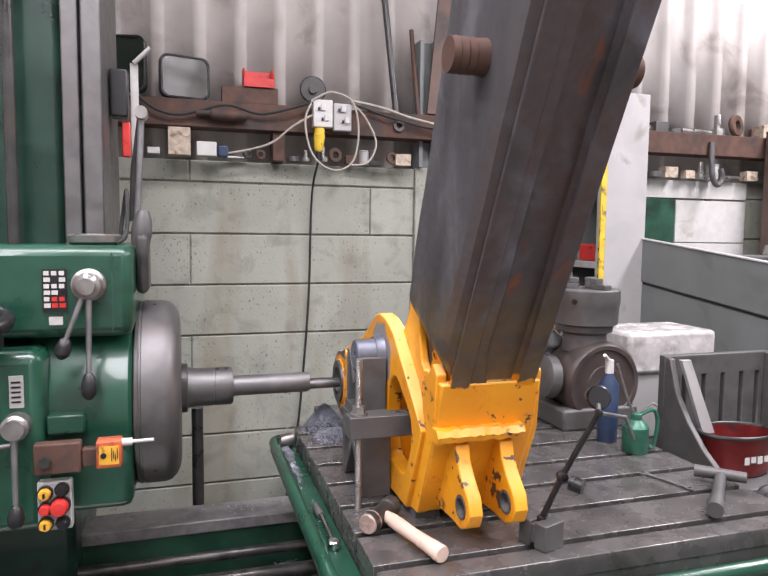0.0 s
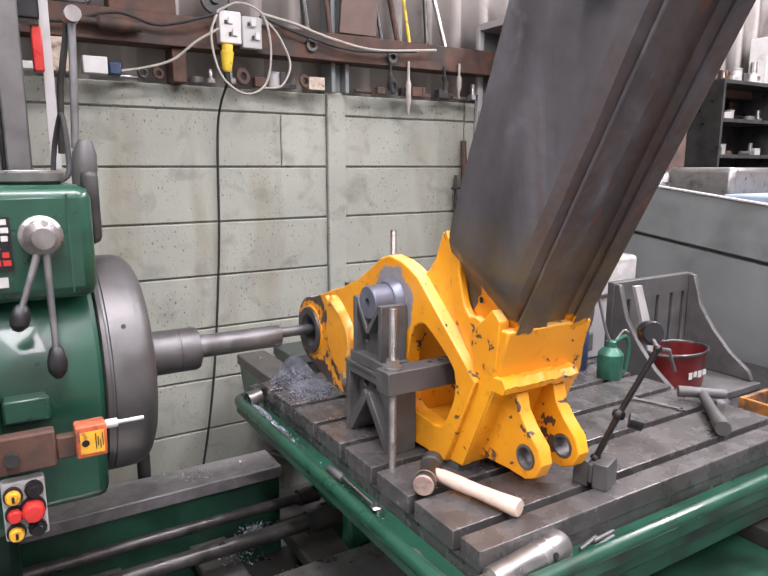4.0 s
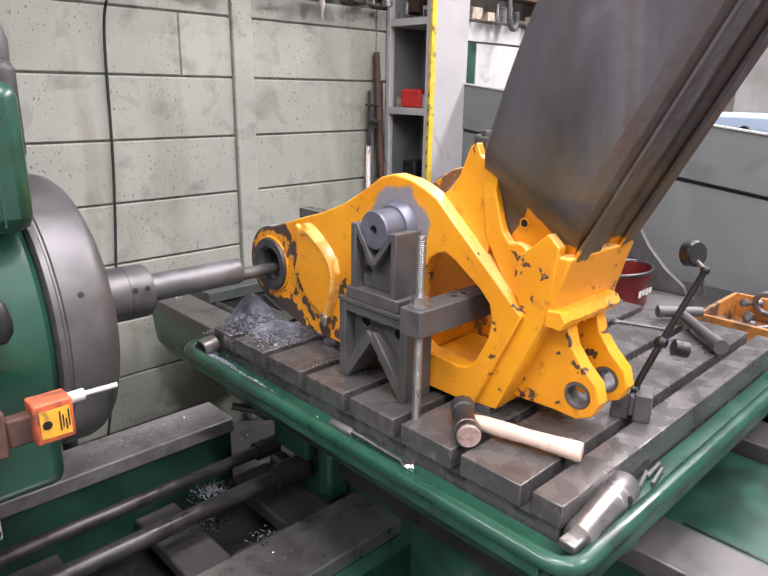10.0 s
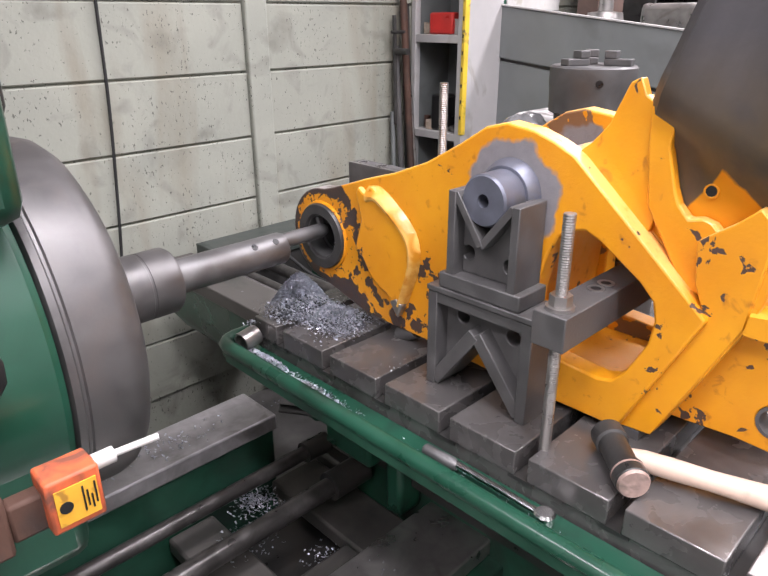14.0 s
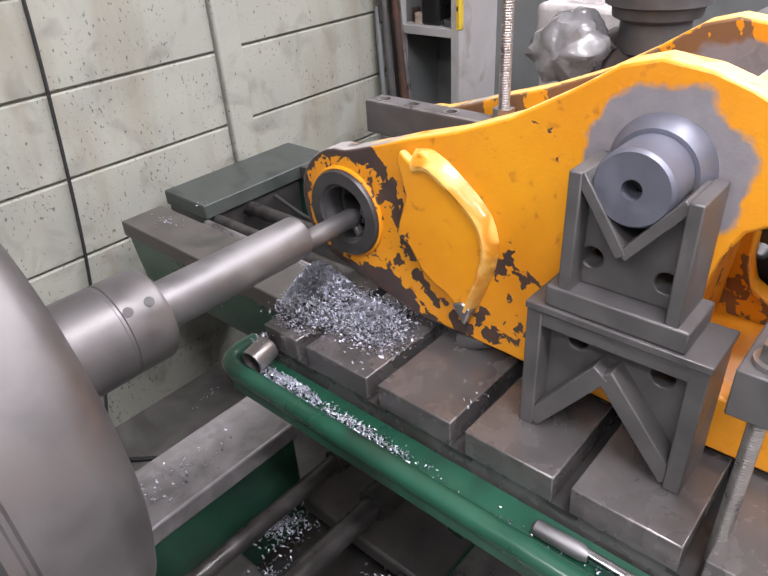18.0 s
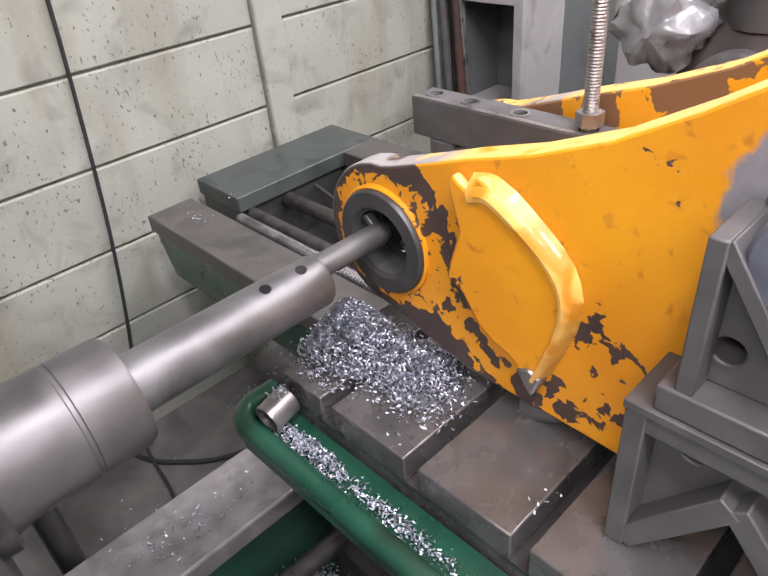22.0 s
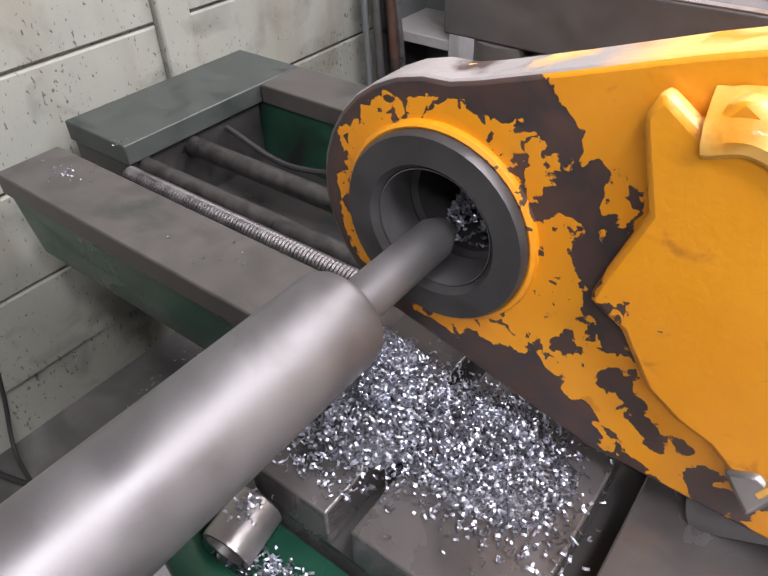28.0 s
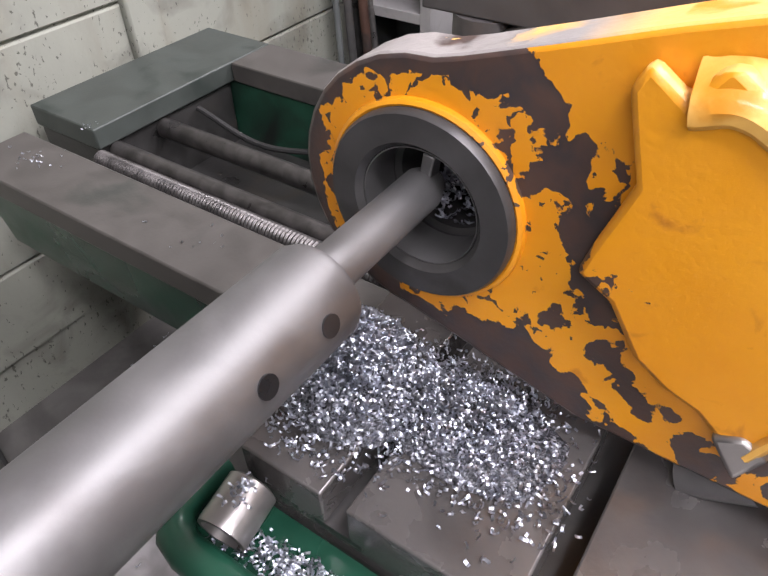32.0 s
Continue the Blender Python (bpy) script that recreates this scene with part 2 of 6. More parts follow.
def make_block():
    """Painted concrete: pale green-grey, pitted, stained in runs."""
    m = bpy.data.materials.new("painted_concrete")
    m.use_nodes = True
    nt, n, l, b = nodes_of(m)
    p, x, y, z = world_xyz(n, l)
    info = n.new("ShaderNodeObjectInfo")
    col = blend(n, l, step(n, l, noise_on(n, l, p, 3.5, 6, 0.4), 0.35, 0.68), (0.375, 0.385, 0.330), (0.305, 0.318, 0.275))
    col = blend(n, l, calc(n, l, "MULTIPLY", info.outputs["Random"], 0.35), col, (0.28, 0.285, 0.24))
    mp = n.new("ShaderNodeMapping")
    mp.inputs["Scale"].default_value = (5.0, 5.0, 0.9)
    l.new(p, mp.inputs[0])
    run = noise_on(n, l, mp.outputs[0], 1.2, 7, 0.5)
    col = blend(n, l, calc(n, l, "MULTIPLY", step(n, l, run, 0.52, 0.72), 0.62), col, (0.22, 0.185, 0.125))
    grime = noise_on(n, l, p, 9, 8, 0.7)
    col = blend(n, l, calc(n, l, "MULTIPLY", step(n, l, grime, 0.53, 0.72), 0.62), col, (0.165, 0.165, 0.14))
    mps = n.new("ShaderNodeMapping")
    mps.inputs["Scale"].default_value = (1.0, 1.0, 0.55)
    l.new(p, mps.inputs[0])
    pits = noise_on(n, l, mps.outputs[0], 125, 4, 0.2)
    where = step(n, l, noise_on(n, l, p, 6, 4), 0.3, 0.7, 0.0, 0.10)
    pit = step(n, l, calc(n, l, "ADD", pits, where), 0.69, 0.73)
    col = blend(n, l, calc(n, l, "MULTIPLY", pit, 0.85), col, (0.10, 0.10, 0.085))
    l.new(col, b.inputs["Base Color"])
    b.inputs["Roughness"].default_value = 0.75
    bumped(n, l, b, calc(n, l, "SUBTRACT", noise_on(n, l, p, 60, 5), calc(n, l, "MULTIPLY", pit, 1.5)), 0.4, 0.003)
    return m


YELLOW, TUBE, BLOCK = make_yellow(), make_tube_steel(), make_block()
GREEN = mat("green_machine_enamel", (0.013, 0.066, 0.040), 0.32, 0, 0.25, 9, 0.08, 90, (0.012, 0.030, 0.020), 0.35, 7, 0.25)
COLUMN_GREEN = mat("dark_column_enamel", (0.008, 0.034, 0.022), 0.35, 0, 0.3, 10, 0.08, 90, (0.010, 0.016, 0.013), 0.45, 6, 0.15)
# BEAD is paler than the yellow to carry the strong light on the bevel
BEAD = mat("worn_lit_weld_paint", (0.86, 0.50, 0.125), 0.40, 0, 0.14, 30, 0.3, 130, (0.66, 0.27, 0.02), 0.55, 22, 0.3)
GREEN_DK = mat("oily_green_casting", (0.017, 0.070, 0.043), 0.42, 0, 0.35, 12, 0.12, 90, (0.014, 0.020, 0.017), 0.50, 5, 0.15)
STEEL = mat("machined_steel", (0.36, 0.345, 0.335), 0.34, 0.85, 0.18, 30, 0.05, 300, (0.22, 0.19, 0.17), 0.35, 9)
BRIGHT = mat("bright_turned_steel", (0.19, 0.188, 0.190), 0.50, 0.75, 0.2, 24, 0.04, 400, (0.145, 0.14, 0.14), 0.3, 10)
TABLE = mat("oiled_cast_iron", (0.150, 0.142, 0.139), 0.26, 0.5, 0.22, 22, 0.06, 260, (0.095, 0.087, 0.083), 0.45, 7)
CAST = mat("dark_grey_cast_iron", (0.112, 0.109, 0.109), 0.5, 0.35, 0.2, 25, 0.15, 220, (0.12, 0.11, 0.105), 0.4, 9)
FACEPLATE = mat("ground_faceplate_steel", (0.155, 0.150, 0.150), 0.48, 0.75, 0.15, 26, 0.05, 300, (0.17, 0.155, 0.15), 0.35, 9)
BUSH = mat("bored_bush_steel", (0.078, 0.076, 0.077), 0.40, 0.45, 0.2, 30, 0.08, 240, (0.05, 0.048, 0.047), 0.35, 12)
WAY = mat("oily_grey_way", (0.105, 0.098, 0.092), 0.45, 0.3, 0.2, 20, 0.08, 200, (0.065, 0.068, 0.062), 0.4, 8)
END_GREEN = mat("worn_grey_green_paint", (0.062, 0.072, 0.066), 0.45, 0.1, 0.2, 16, 0.08, 160, (0.035, 0.045, 0.040), 0.4, 9)
BLACK = mat("black_plastic", (0.012, 0.012, 0.013), 0.35, 0, 0.2, 30, 0.03)
RUBBER = mat("dark_rubber", (0.02, 0.02, 0.02), 0.7, 0, 0.2, 30, 0.05)
OILY = mat("oily_black_iron", (0.042, 0.041, 0.040), 0.35, 0.2, 0.4, 15, 0.15, 120, (0.05, 0.045, 0.04), 0.4, 7)
RUST = mat("rusty_steel", (0.095, 0.050, 0.036), 0.7, 0.2, 0.35, 18, 0.25, 120, (0.045, 0.035, 0.032), 0.5, 7)
GREY = mat("grey_sheet_paint", (0.175, 0.188, 0.188), 0.42, 0, 0.12, 5, 0.05, 60, (0.12, 0.125, 0.122), 0.4, 3)
PALE = mat("pale_grey_paint", (0.43, 0.42, 0.415), 0.5, 0, 0.10, 6, 0.06, 60, (0.30, 0.28, 0.25), 0.35, 6)
LEMON = mat("yellow_rail_paint", (0.72, 0.50, 0.045), 0.5, 0, 0.15, 20, 0.06, 90, (0.12, 0.10, 0.06), 0.32, 22)
WOOD = mat("pale_ash_wood", (0.62, 0.47, 0.38), 0.55, 0, 0.12, 24, 0.06, 160, (0.40, 0.28, 0.21), 0.25, 12)
COPPER = mat("worn_copper_face", (0.46, 0.33, 0.29), 0.5, 0.4, 0.25, 60, 0.3, 150, (0.22, 0.17, 0.15), 0.4, 30)
WHITE = mat("white_plastic", (0.56, 0.55, 0.53), 0.4, 0, 0.08, 20, 0.03, 100, (0.45, 0.43, 0.38), 0.3, 12)
RED = mat("red_plastic", (0.55, 0.035, 0.030), 0.35, 0, 0.15, 20, 0.03)
ORANGE = mat("orange_box_paint", (0.55, 0.115, 0.045), 0.5, 0, 0.25, 25, 0.08, 100, (0.20, 0.07, 0.045), 0.5, 30)
DIVIDER = mat("dark_brown_casting", (0.060, 0.046, 0.042), 0.42, 0.1, 0.25, 16, 0.1, 90, (0.035, 0.030, 0.028), 0.45, 9)
CRATE = mat("grimy_orange_paint", (0.40, 0.16, 0.035), 0.55, 0, 0.3, 25, 0.1, 90, (0.06, 0.045, 0.035), 0.6, 14)
LABEL_Y = mat("yellow_label", (0.72, 0.38, 0.035), 0.5, 0, 0.15, 40, 0.0, 90, (0.40, 0.20, 0.03), 0.4, 60)
BLUE = mat("blue_plastic", (0.025, 0.045, 0.095), 0.4, 0, 0.15, 20, 0.03)
PIN = mat("blue_grey_turned_pin", (0.17, 0.18, 0.225), 0.48, 0.55, 0.15, 35, 0.08, 200, (0.17, 0.165, 0.17), 0.35, 18)
CLAD = mat("profiled_cladding", (0.56, 0.52, 0.49), 0.5, 0, 0.10, 6, 0.05, 60, (0.36, 0.32, 0.29), 0.4, 4)
BRICK_DK = mat("brown_panel", (0.13, 0.085, 0.07), 0.6, 0.1, 0.2, 14, 0.1, 80, (0.07, 0.055, 0.05), 0.4, 6)
SHAFT = mat("oily_dark_shaft", (0.085, 0.080, 0.078), 0.36, 0.6, 0.3, 40, 0.08, 200, (0.05, 0.047, 0.045), 0.45, 16)
FLOOR = mat("dirty_concrete_floor", (0.13, 0.125, 0.12), 0.75, 0, 0.25, 12, 0.3, 80, (0.06, 0.058, 0.055), 0.55, 3)
PLASTER = mat("pale_wall_sheet", (0.55, 0.54, 0.52), 0.7, 0, 0.10, 4, 0.1, 60, (0.40, 0.38, 0.36), 0.4, 2)
CHIP = mat("bright_steel_swarf", (0.50, 0.52, 0.58), 0.40, 1.0, 0.3, 60, 0.0)
GLASS_M = mat("mirror_glass", (0.88, 0.89, 0.90), 0.04, 1.0, 0.02, 10, 0.0)
CARD = mat("worn_cardboard", (0.46, 0.38, 0.30), 0.8, 0, 0.3, 35, 0.1, 90, (0.20, 0.15, 0.11), 0.45, 30)
WRAP = mat("clear_wrap_sheet", (0.52, 0.50, 0.49), 0.25, 0, 0.25, 16, 0.5, 40, (0.33, 0.31, 0.30), 0.5, 12)
CANGREEN = mat("green_can_paint", (0.030, 0.13, 0.085), 0.35, 0.2, 0.25, 30, 0.06, 120, (0.03, 0.05, 0.04), 0.4, 25)
LIGHTBLUE = mat("pale_blue_enamel", (0.34, 0.43, 0.55), 0.4, 0, 0.12, 10, 0.04)
CABLE = mat("grey_cable_sheath", (0.36, 0.33, 0.29), 0.5, 0, 0.15, 40, 0.0)
CHROME = mat("bright_chrome", (0.75, 0.75, 0.76), 0.16, 1.0, 0.06, 30, 0.0)
SCRAPED = mat("scraped_grey_way", (0.27, 0.26, 0.265), 0.48, 0.45, 0.22, 34, 0.08, 220, (0.17, 0.16, 0.16), 0.4, 14)
BAG = mat("grey_clear_plastic", (0.20, 0.20, 0.205), 0.22, 0, 0.35, 20, 0.5, 40, (0.13, 0.13, 0.135), 0.5, 14, 0.4)
LAMP_M = bpy.data.materials.new("glowing_tube")
LAMP_M.use_nodes = True
LAMP_M.node_tree.nodes["Principled BSDF"].inputs["Emission Color"].default_value = (1, 0.97, 0.92, 1)
LAMP_M.node_tree.nodes["Principled BSDF"].inputs["Emission Strength"].default_value = 3.0

# ---------------------------------------------------------------- building kit
BASE = {}


def thing(name, at, label="", category="", group="", kind=""):
    ob = new(name)
    ob.location = at
    BASE[ob] = Vector(at)
    return tagged(ob, label, category, group, kind)


def part(name, bm, material, parent=None, label="", smooth=True, bevel=0.0):
    """Links a bmesh, made in world places, as one mesh under a thing or a part."""
    me = bpy.data.meshes.new(name)
    at = Vector((0, 0, 0))
    q = parent
    while q is not None:
        at = at + BASE.get(q, Vector((0, 0, 0)))
        q = q.parent
    bmesh.ops.recalc_face_normals(bm, faces=bm.faces)
    bmesh.ops.translate(bm, verts=bm.verts, vec=-at)
    bm.to_mesh(me)
    bm.free()
    me.materials.append(material)
    if smooth and len(me.polygons):
        me.shade_smooth()
        me.set_sharp_from_angle(angle=radians(35))
    ob = new(name, me)
    if parent is not None:
        ob.parent = parent
    if bevel:
        md = ob.modifiers.new("edge", "BEVEL")
        md.width, md.segments, md.limit_method, md.angle_limit = bevel, 2, "ANGLE", radians(40)
        md.harden_normals = False
    if label:
        tagged(ob, label)
    return ob


def single(name, bm, material, label, category, group="", kind="", bevel=0.0):
    """A thing that is one mesh."""
    ob = part(name, bm, material, None, "", True, bevel)
    return tagged(ob, label, category, group, kind)


def B(*boxes):
    """Boxes x0, x1, y0, y1, z0, z1."""
    bm = bmesh.new()
    for b in boxes:
        add_box(bm, *b)
    return bm


def add_box(bm, x0, x1, y0, y1, z0, z1):
    v = [bm.verts.new((x, y, z)) for x in (x0, x1) for y in (y0, y1) for z in (z0, z1)]
    for f in ((0, 1, 3, 2), (4, 6, 7, 5), (0, 4, 5, 1), (2, 3, 7, 6), (0, 2, 6, 4), (1, 5, 7, 3)):
        bm.faces.new([v[i] for i in f])


def rod(bm, a, b, r, r2=None, seg=20, caps=True):
    """A round bar or cone from a to b."""
    a, b = Vector(a), Vector(b)
    q = (b - a).to_track_quat("Z", "Y")
    rings = []
    for p, rr in ((a, r), (b, r if r2 is None else r2)):
        rings.append([bm.verts.new(p + q @ Vector((rr * math.cos(2 * math.pi * k / seg), rr * math.sin(2 * math.pi * k / seg), 0))) for k in range(seg)])
    for k in range(seg):
        bm.faces.new((rings[0][k], rings[0][(k + 1) % seg], rings[1][(k + 1) % seg], rings[1][k]))
    if caps:
        bm.faces.new(rings[0])
        bm.faces.new(rings[1])
    return bm


def R(a, b, r, r2=None, seg=20):
    return rod(bmesh.new(), a, b, r, r2, seg)


def lathe(bm, at, axis, profile, seg=32):
    """Turns (along, radius) pairs round an axis through at."""
    at, q = Vector(at), Vector(axis).to_track_quat("Z", "Y")
    rings = []
    for d, r in profile:
        rings.append([bm.verts.new(at + q @ Vector((r * math.cos(2 * math.pi * k / seg), r * math.sin(2 * math.pi * k / seg), d))) for k in range(seg)])
    for a, b in zip(rings, rings[1:]):
        for k in range(seg):
            bm.faces.new((a[k], a[(k + 1) % seg], b[(k + 1) % seg], b[k]))
    if profile[0][1] > 1e-5:
        bm.faces.new(rings[0])
    if profile[-1][1] > 1e-5:
        bm.faces.new(rings[-1])
    return bm


def lathe_open(bm, at, axis, profile, seg=32):
    """A turned ring whose profile closes on itself."""
    at, q = Vector(at), Vector(axis).to_track_quat("Z", "Y")
    rings = []
    for d, r in profile:
        rings.append([bm.verts.new(at + q @ Vector((r * math.cos(2 * math.pi * k / seg), r * math.sin(2 * math.pi * k / seg), d))) for k in range(seg)])
    for i in range(len(rings)):
        a, b = rings[i], rings[(i + 1) % len(rings)]
        for k in range(seg):
            bm.faces.new((a[k], a[(k + 1) % seg], b[(k + 1) % seg], b[k]))
    return bm


def sweep(bm, pts, r, seg=8):
    """A round cable or pipe through points."""
    pts = [Vector(p) for p in pts]
    prev = None
    for i, p in enumerate(pts):
        d = (pts[min(i + 1, len(pts) - 1)] - pts[max(i - 1, 0)]).normalized()
        q = d.to_track_quat("Z", "Y")
        ring = [bm.verts.new(p + q @ Vector((r * math.cos(2 * math.pi * k / seg), r * math.sin(2 * math.pi * k / seg), 0))) for k in range(seg)]
        if prev:
            off = min(range(seg), key=lambda o: (ring[o].co - prev[0].co).length)
            for k in range(seg):
                bm.faces.new((prev[k], prev[(k + 1) % seg], ring[(k + 1 + off) % seg], ring[(k + off) % seg]))
        else:
            bm.faces.new(ring)
        prev = ring
    bm.faces.new(prev)
    return bm


def curve_pts(ctrl, n=10):
    """Points of a smooth line through control points."""
    c = [Vector(p) for p in ctrl]
    c = [c[0] * 2 - c[1]] + c + [c[-1] * 2 - c[-2]]
    out = []
    for i in range(1, len(c) - 2):
        for k in range(n):
            t = k / n
            out.append(0.5 * ((2 * c[i]) + (c[i + 1] - c[i - 1]) * t + (2 * c[i - 1] - 5 * c[i] + 4 * c[i + 1] - c[i + 2]) * t * t + (3 * c[i] - c[i - 1] - 3 * c[i + 1] + c[i + 2]) * t ** 3))
    out.append(c[-2])
    return out


def circle2(cy, cz, r, n=24, a0=0.0, a1=360.0):
    full = abs(a1 - a0) >= 359.9
    m = n if full else n + 1
    return [(cy + r * math.cos(radians(a0 + (a1 - a0) * k / n)), cz + r * math.sin(radians(a0 + (a1 - a0) * k / n))) for k in range(m)]


def plate(bm, pts, a, b, holes=(), axis="x"):
    """A flat plate with outline pts and holes, thick from a to b along an axis."""
    def at(u, v, w):
        return {"x": (w, u, v), "y": (u, w, v), "z": (u, v, w)}[axis]
    tmp = bmesh.new()
    edges = []
    for loop in (pts, *holes):
        vs = [tmp.verts.new(at(u, v, a)) for u, v in loop]
        edges += [tmp.edges.new((vs[i], vs[(i + 1) % len(vs)])) for i in range(len(vs))]
    bmesh.ops.triangle_fill(tmp, edges=edges, use_beauty=True)
    ret = bmesh.ops.extrude_face_region(tmp, geom=tmp.faces[:])
    d = Vector(at(0, 0, b - a))
    bmesh.ops.translate(tmp, verts=[e for e in ret["geom"] if isinstance(e, bmesh.types.BMVert)], vec=d)
    bmesh.ops.recalc_face_normals(tmp, faces=tmp.faces)
    me = bpy.data.meshes.new("tmp")
    tmp.to_mesh(me)
    tmp.free()
    bm.from_mesh(me)
    bpy.data.meshes.remove(me)
    return bm


def P(pts, a, b, holes=(), axis="x"):
    return plate(bmesh.new(), pts, a, b, holes, axis)


def turned(bm, m):
    bmesh.ops.transform(bm, matrix=m, verts=bm.verts)
    return bm

# ---------------------------------------------------------------- setting
FLOOR_Z, WALL_Y, WALL_TOP, COURSE = 0.08, 2.80, 1.80, 0.2115
tagged(part("floor", B((-3.2, 6.2, -3.2, 3.1, FLOOR_Z - 0.1, FLOOR_Z)), FLOOR), "grey concrete workshop floor, dark with oil and swarf", "floor", "", "structure")
tagged(part("ceiling", B((-3.2, 6.2, -3.2, 3.1, 3.6, 3.7)), PLASTER), "pale sheeted workshop ceiling", "ceiling", "", "structure")
tagged(part("wall_west", B((-3.3, -3.2, -3.2, 3.1, FLOOR_Z, 3.6)), PLASTER), "plain pale wall sheet", "wall", "", "structure")
tagged(part("wall_south", B((-3.2, 6.2, -3.3, -3.2, FLOOR_Z, 3.6)), PLASTER), "plain pale wall sheet", "wall", "", "structure")
tagged(part("wall_east", B((6.2, 6.3, -3.2, 3.1, FLOOR_Z, 3.6)), PLASTER), "plain pale wall sheet", "wall", "", "structure")
wall = part("wall_north", B((-3.2, 6.2, WALL_Y + 0.012, WALL_Y + 0.15, FLOOR_Z, WALL_TOP - 0.004)), BLOCK)
tagged(wall, "wall of pale green painted concrete panels with dark recessed joints", "wall", "", "structure")
tagged(single("concrete_post", B((0.992, 1.076, WALL_Y - 0.016, WALL_Y + 0.02, FLOOR_Z, WALL_TOP + 0.004)), BLOCK, "pale green painted concrete post set between wall panels", "post", "", "structure", 0.006), kind="structure")
tagged(single("steel_upright", B((0.994, 1.012, WALL_Y - 0.05, WALL_Y + 0.05, WALL_TOP, 2.35), (1.058, 1.076, WALL_Y - 0.05, WALL_Y + 0.05, WALL_TOP, 2.35), (1.012, 1.058, WALL_Y - 0.006, WALL_Y + 0.006, WALL_TOP, 2.35)), GREY, "grey steel channel upright on the wall top", "post", "", "structure", 0.002), kind="structure")


def cladding():
    """Profiled sheet with trapezoid ribs above the panels."""
    bm = bmesh.new()
    xs, pitch = [], 0.165
    x = -3.2
    while x < 6.2:
        xs += [(x, 0.0), (x + 0.105, 0.0), (x + 0.118, -0.032), (x + 0.152, -0.032)]
        x += pitch
    lo = [bm.verts.new((a, WALL_Y + 0.10 + d, WALL_TOP - 0.02)) for a, d in xs]
    hi = [bm.verts.new((a, WALL_Y + 0.10 + d, 3.6)) for a, d in xs]
    for i in range(len(xs) - 1):
        bm.faces.new((lo[i], lo[i + 1], hi[i + 1], hi[i]))
    ob = part("wall_cladding", bm, CLAD)
    md = ob.modifiers.new("thick", "SOLIDIFY")
    md.thickness = 0.003
    tagged(ob, "vertical ribbed beige metal cladding above the panels", "wall cladding", "", "structure")


cladding()
tagged(single("wall_beam", B((-1.6, 4.6, 2.70, 2.712, 1.915, 2.02), (-1.6, 4.6, 2.712, 2.80, 2.008, 2.02), (-1.6, 4.6, 2.712, 2.80, 1.915, 1.927)), RUST, "brown rusty steel channel running along the wall", "beam", "", "structure", 0.003), kind="structure")
for k, x in enumerate((-0.9, 0.35, 1.9, 3.3)):
    single("beam_bracket", B((x, x + 0.05, 2.72, 2.82, WALL_TOP - 0.002, 1.915)), RUST, "short rusty steel stub under the wall channel", "bracket", "beam brackets", "", 0.003)
for x, y, lx, ly, watts in LIGHTS:
    f = thing("ceiling_light", (x, y, 3.6), "long white fluorescent ceiling light fitting", "light", "ceiling lights")
    part("housing", B((x - lx / 2, x + lx / 2, y - ly / 2, y + ly / 2, 3.47, 3.60)), WHITE, f, "", True, 0.01)
    part("tube", R((x - (lx > ly) * lx * 0.46, y - (ly > lx) * ly * 0.46, 3.455), (x + (lx > ly) * lx * 0.46, y + (ly > lx) * ly * 0.46, 3.455), 0.014), LAMP_M, f)

# ---------------------------------------------------------------- bed of the boring machine
bed = thing("machine_bed", (-0.2, 1.7, FLOOR_Z), "green cast bed of a boring machine with grey flat ways", "machine bed")
part("rear_way", B((-1.3, 0.36, 1.835, 1.955, 0.665, 0.70)), SCRAPED, bed, "scraped grey flat way with scattered swarf", True, 0.004)
part("rear_rib", B((-1.3, 0.36, 1.850, 1.945, FLOOR_Z, 0.664)), GREEN_DK, bed, "", True, 0.006)
part("front_way", B((-1.3, 1.4, 1.36, 1.50, 0.585, 0.62)), STEEL, bed, "", True, 0.004)
part("front_rib", B((-1.3, 1.4, 1.33, 1.52, FLOOR_Z, 0.584)), GREEN_DK, bed, "", True, 0.006)
part("front_ledge", B((-1.3, 1.4, 1.05, 1.33, FLOOR_Z, 0.50)), GREEN_DK, bed, "", True, 0.012)
part("trough_floor", B((-1.3, 1.4, 1.50, 1.86, 0.40, 0.44)), OILY, bed)
for x0, x1, y1 in ((-1.3, -0.062, 1.848), (0.101, 0.199, 1.848), (0.341, 0.46, 1.848), (-0.06, 0.099, 1.60), (0.201, 0.339, 1.60)):
    part("trough_shelf", B((x0, x1, 1.51, y1, 0.50, 0.535)), WAY, bed, "grey oily shelf between the ways", True, 0.006)
part("front_rod", R((-0.2, 1.20, 0.565), (0.52, 1.20, 0.565), 0.013), STEEL, bed, "round bright rod along the front of the bed")
for x in (-0.30, 0.47):
    part("cross_rib", B((x, x + 0.045, 1.51, 1.86, 0.44, 0.545)), OILY, bed, "", True, 0.01)
part("rear_skirt", B((-1.3, 0.36, 1.956, 1.975, FLOOR_Z, 0.62)), GREEN_DK, bed)
screw = thing("feed_shaft", (0.0, 1.775, 0.615), "long dark round feed shaft between headstock and saddle", "shaft", "feed shafts")
part("shaft", R((-0.32, 1.775, 0.625), (0.44, 1.775, 0.625), 0.0145), SHAFT, screw)
part("collar", R((0.38, 1.775, 0.625), (0.438, 1.775, 0.625), 0.022), OILY, screw)
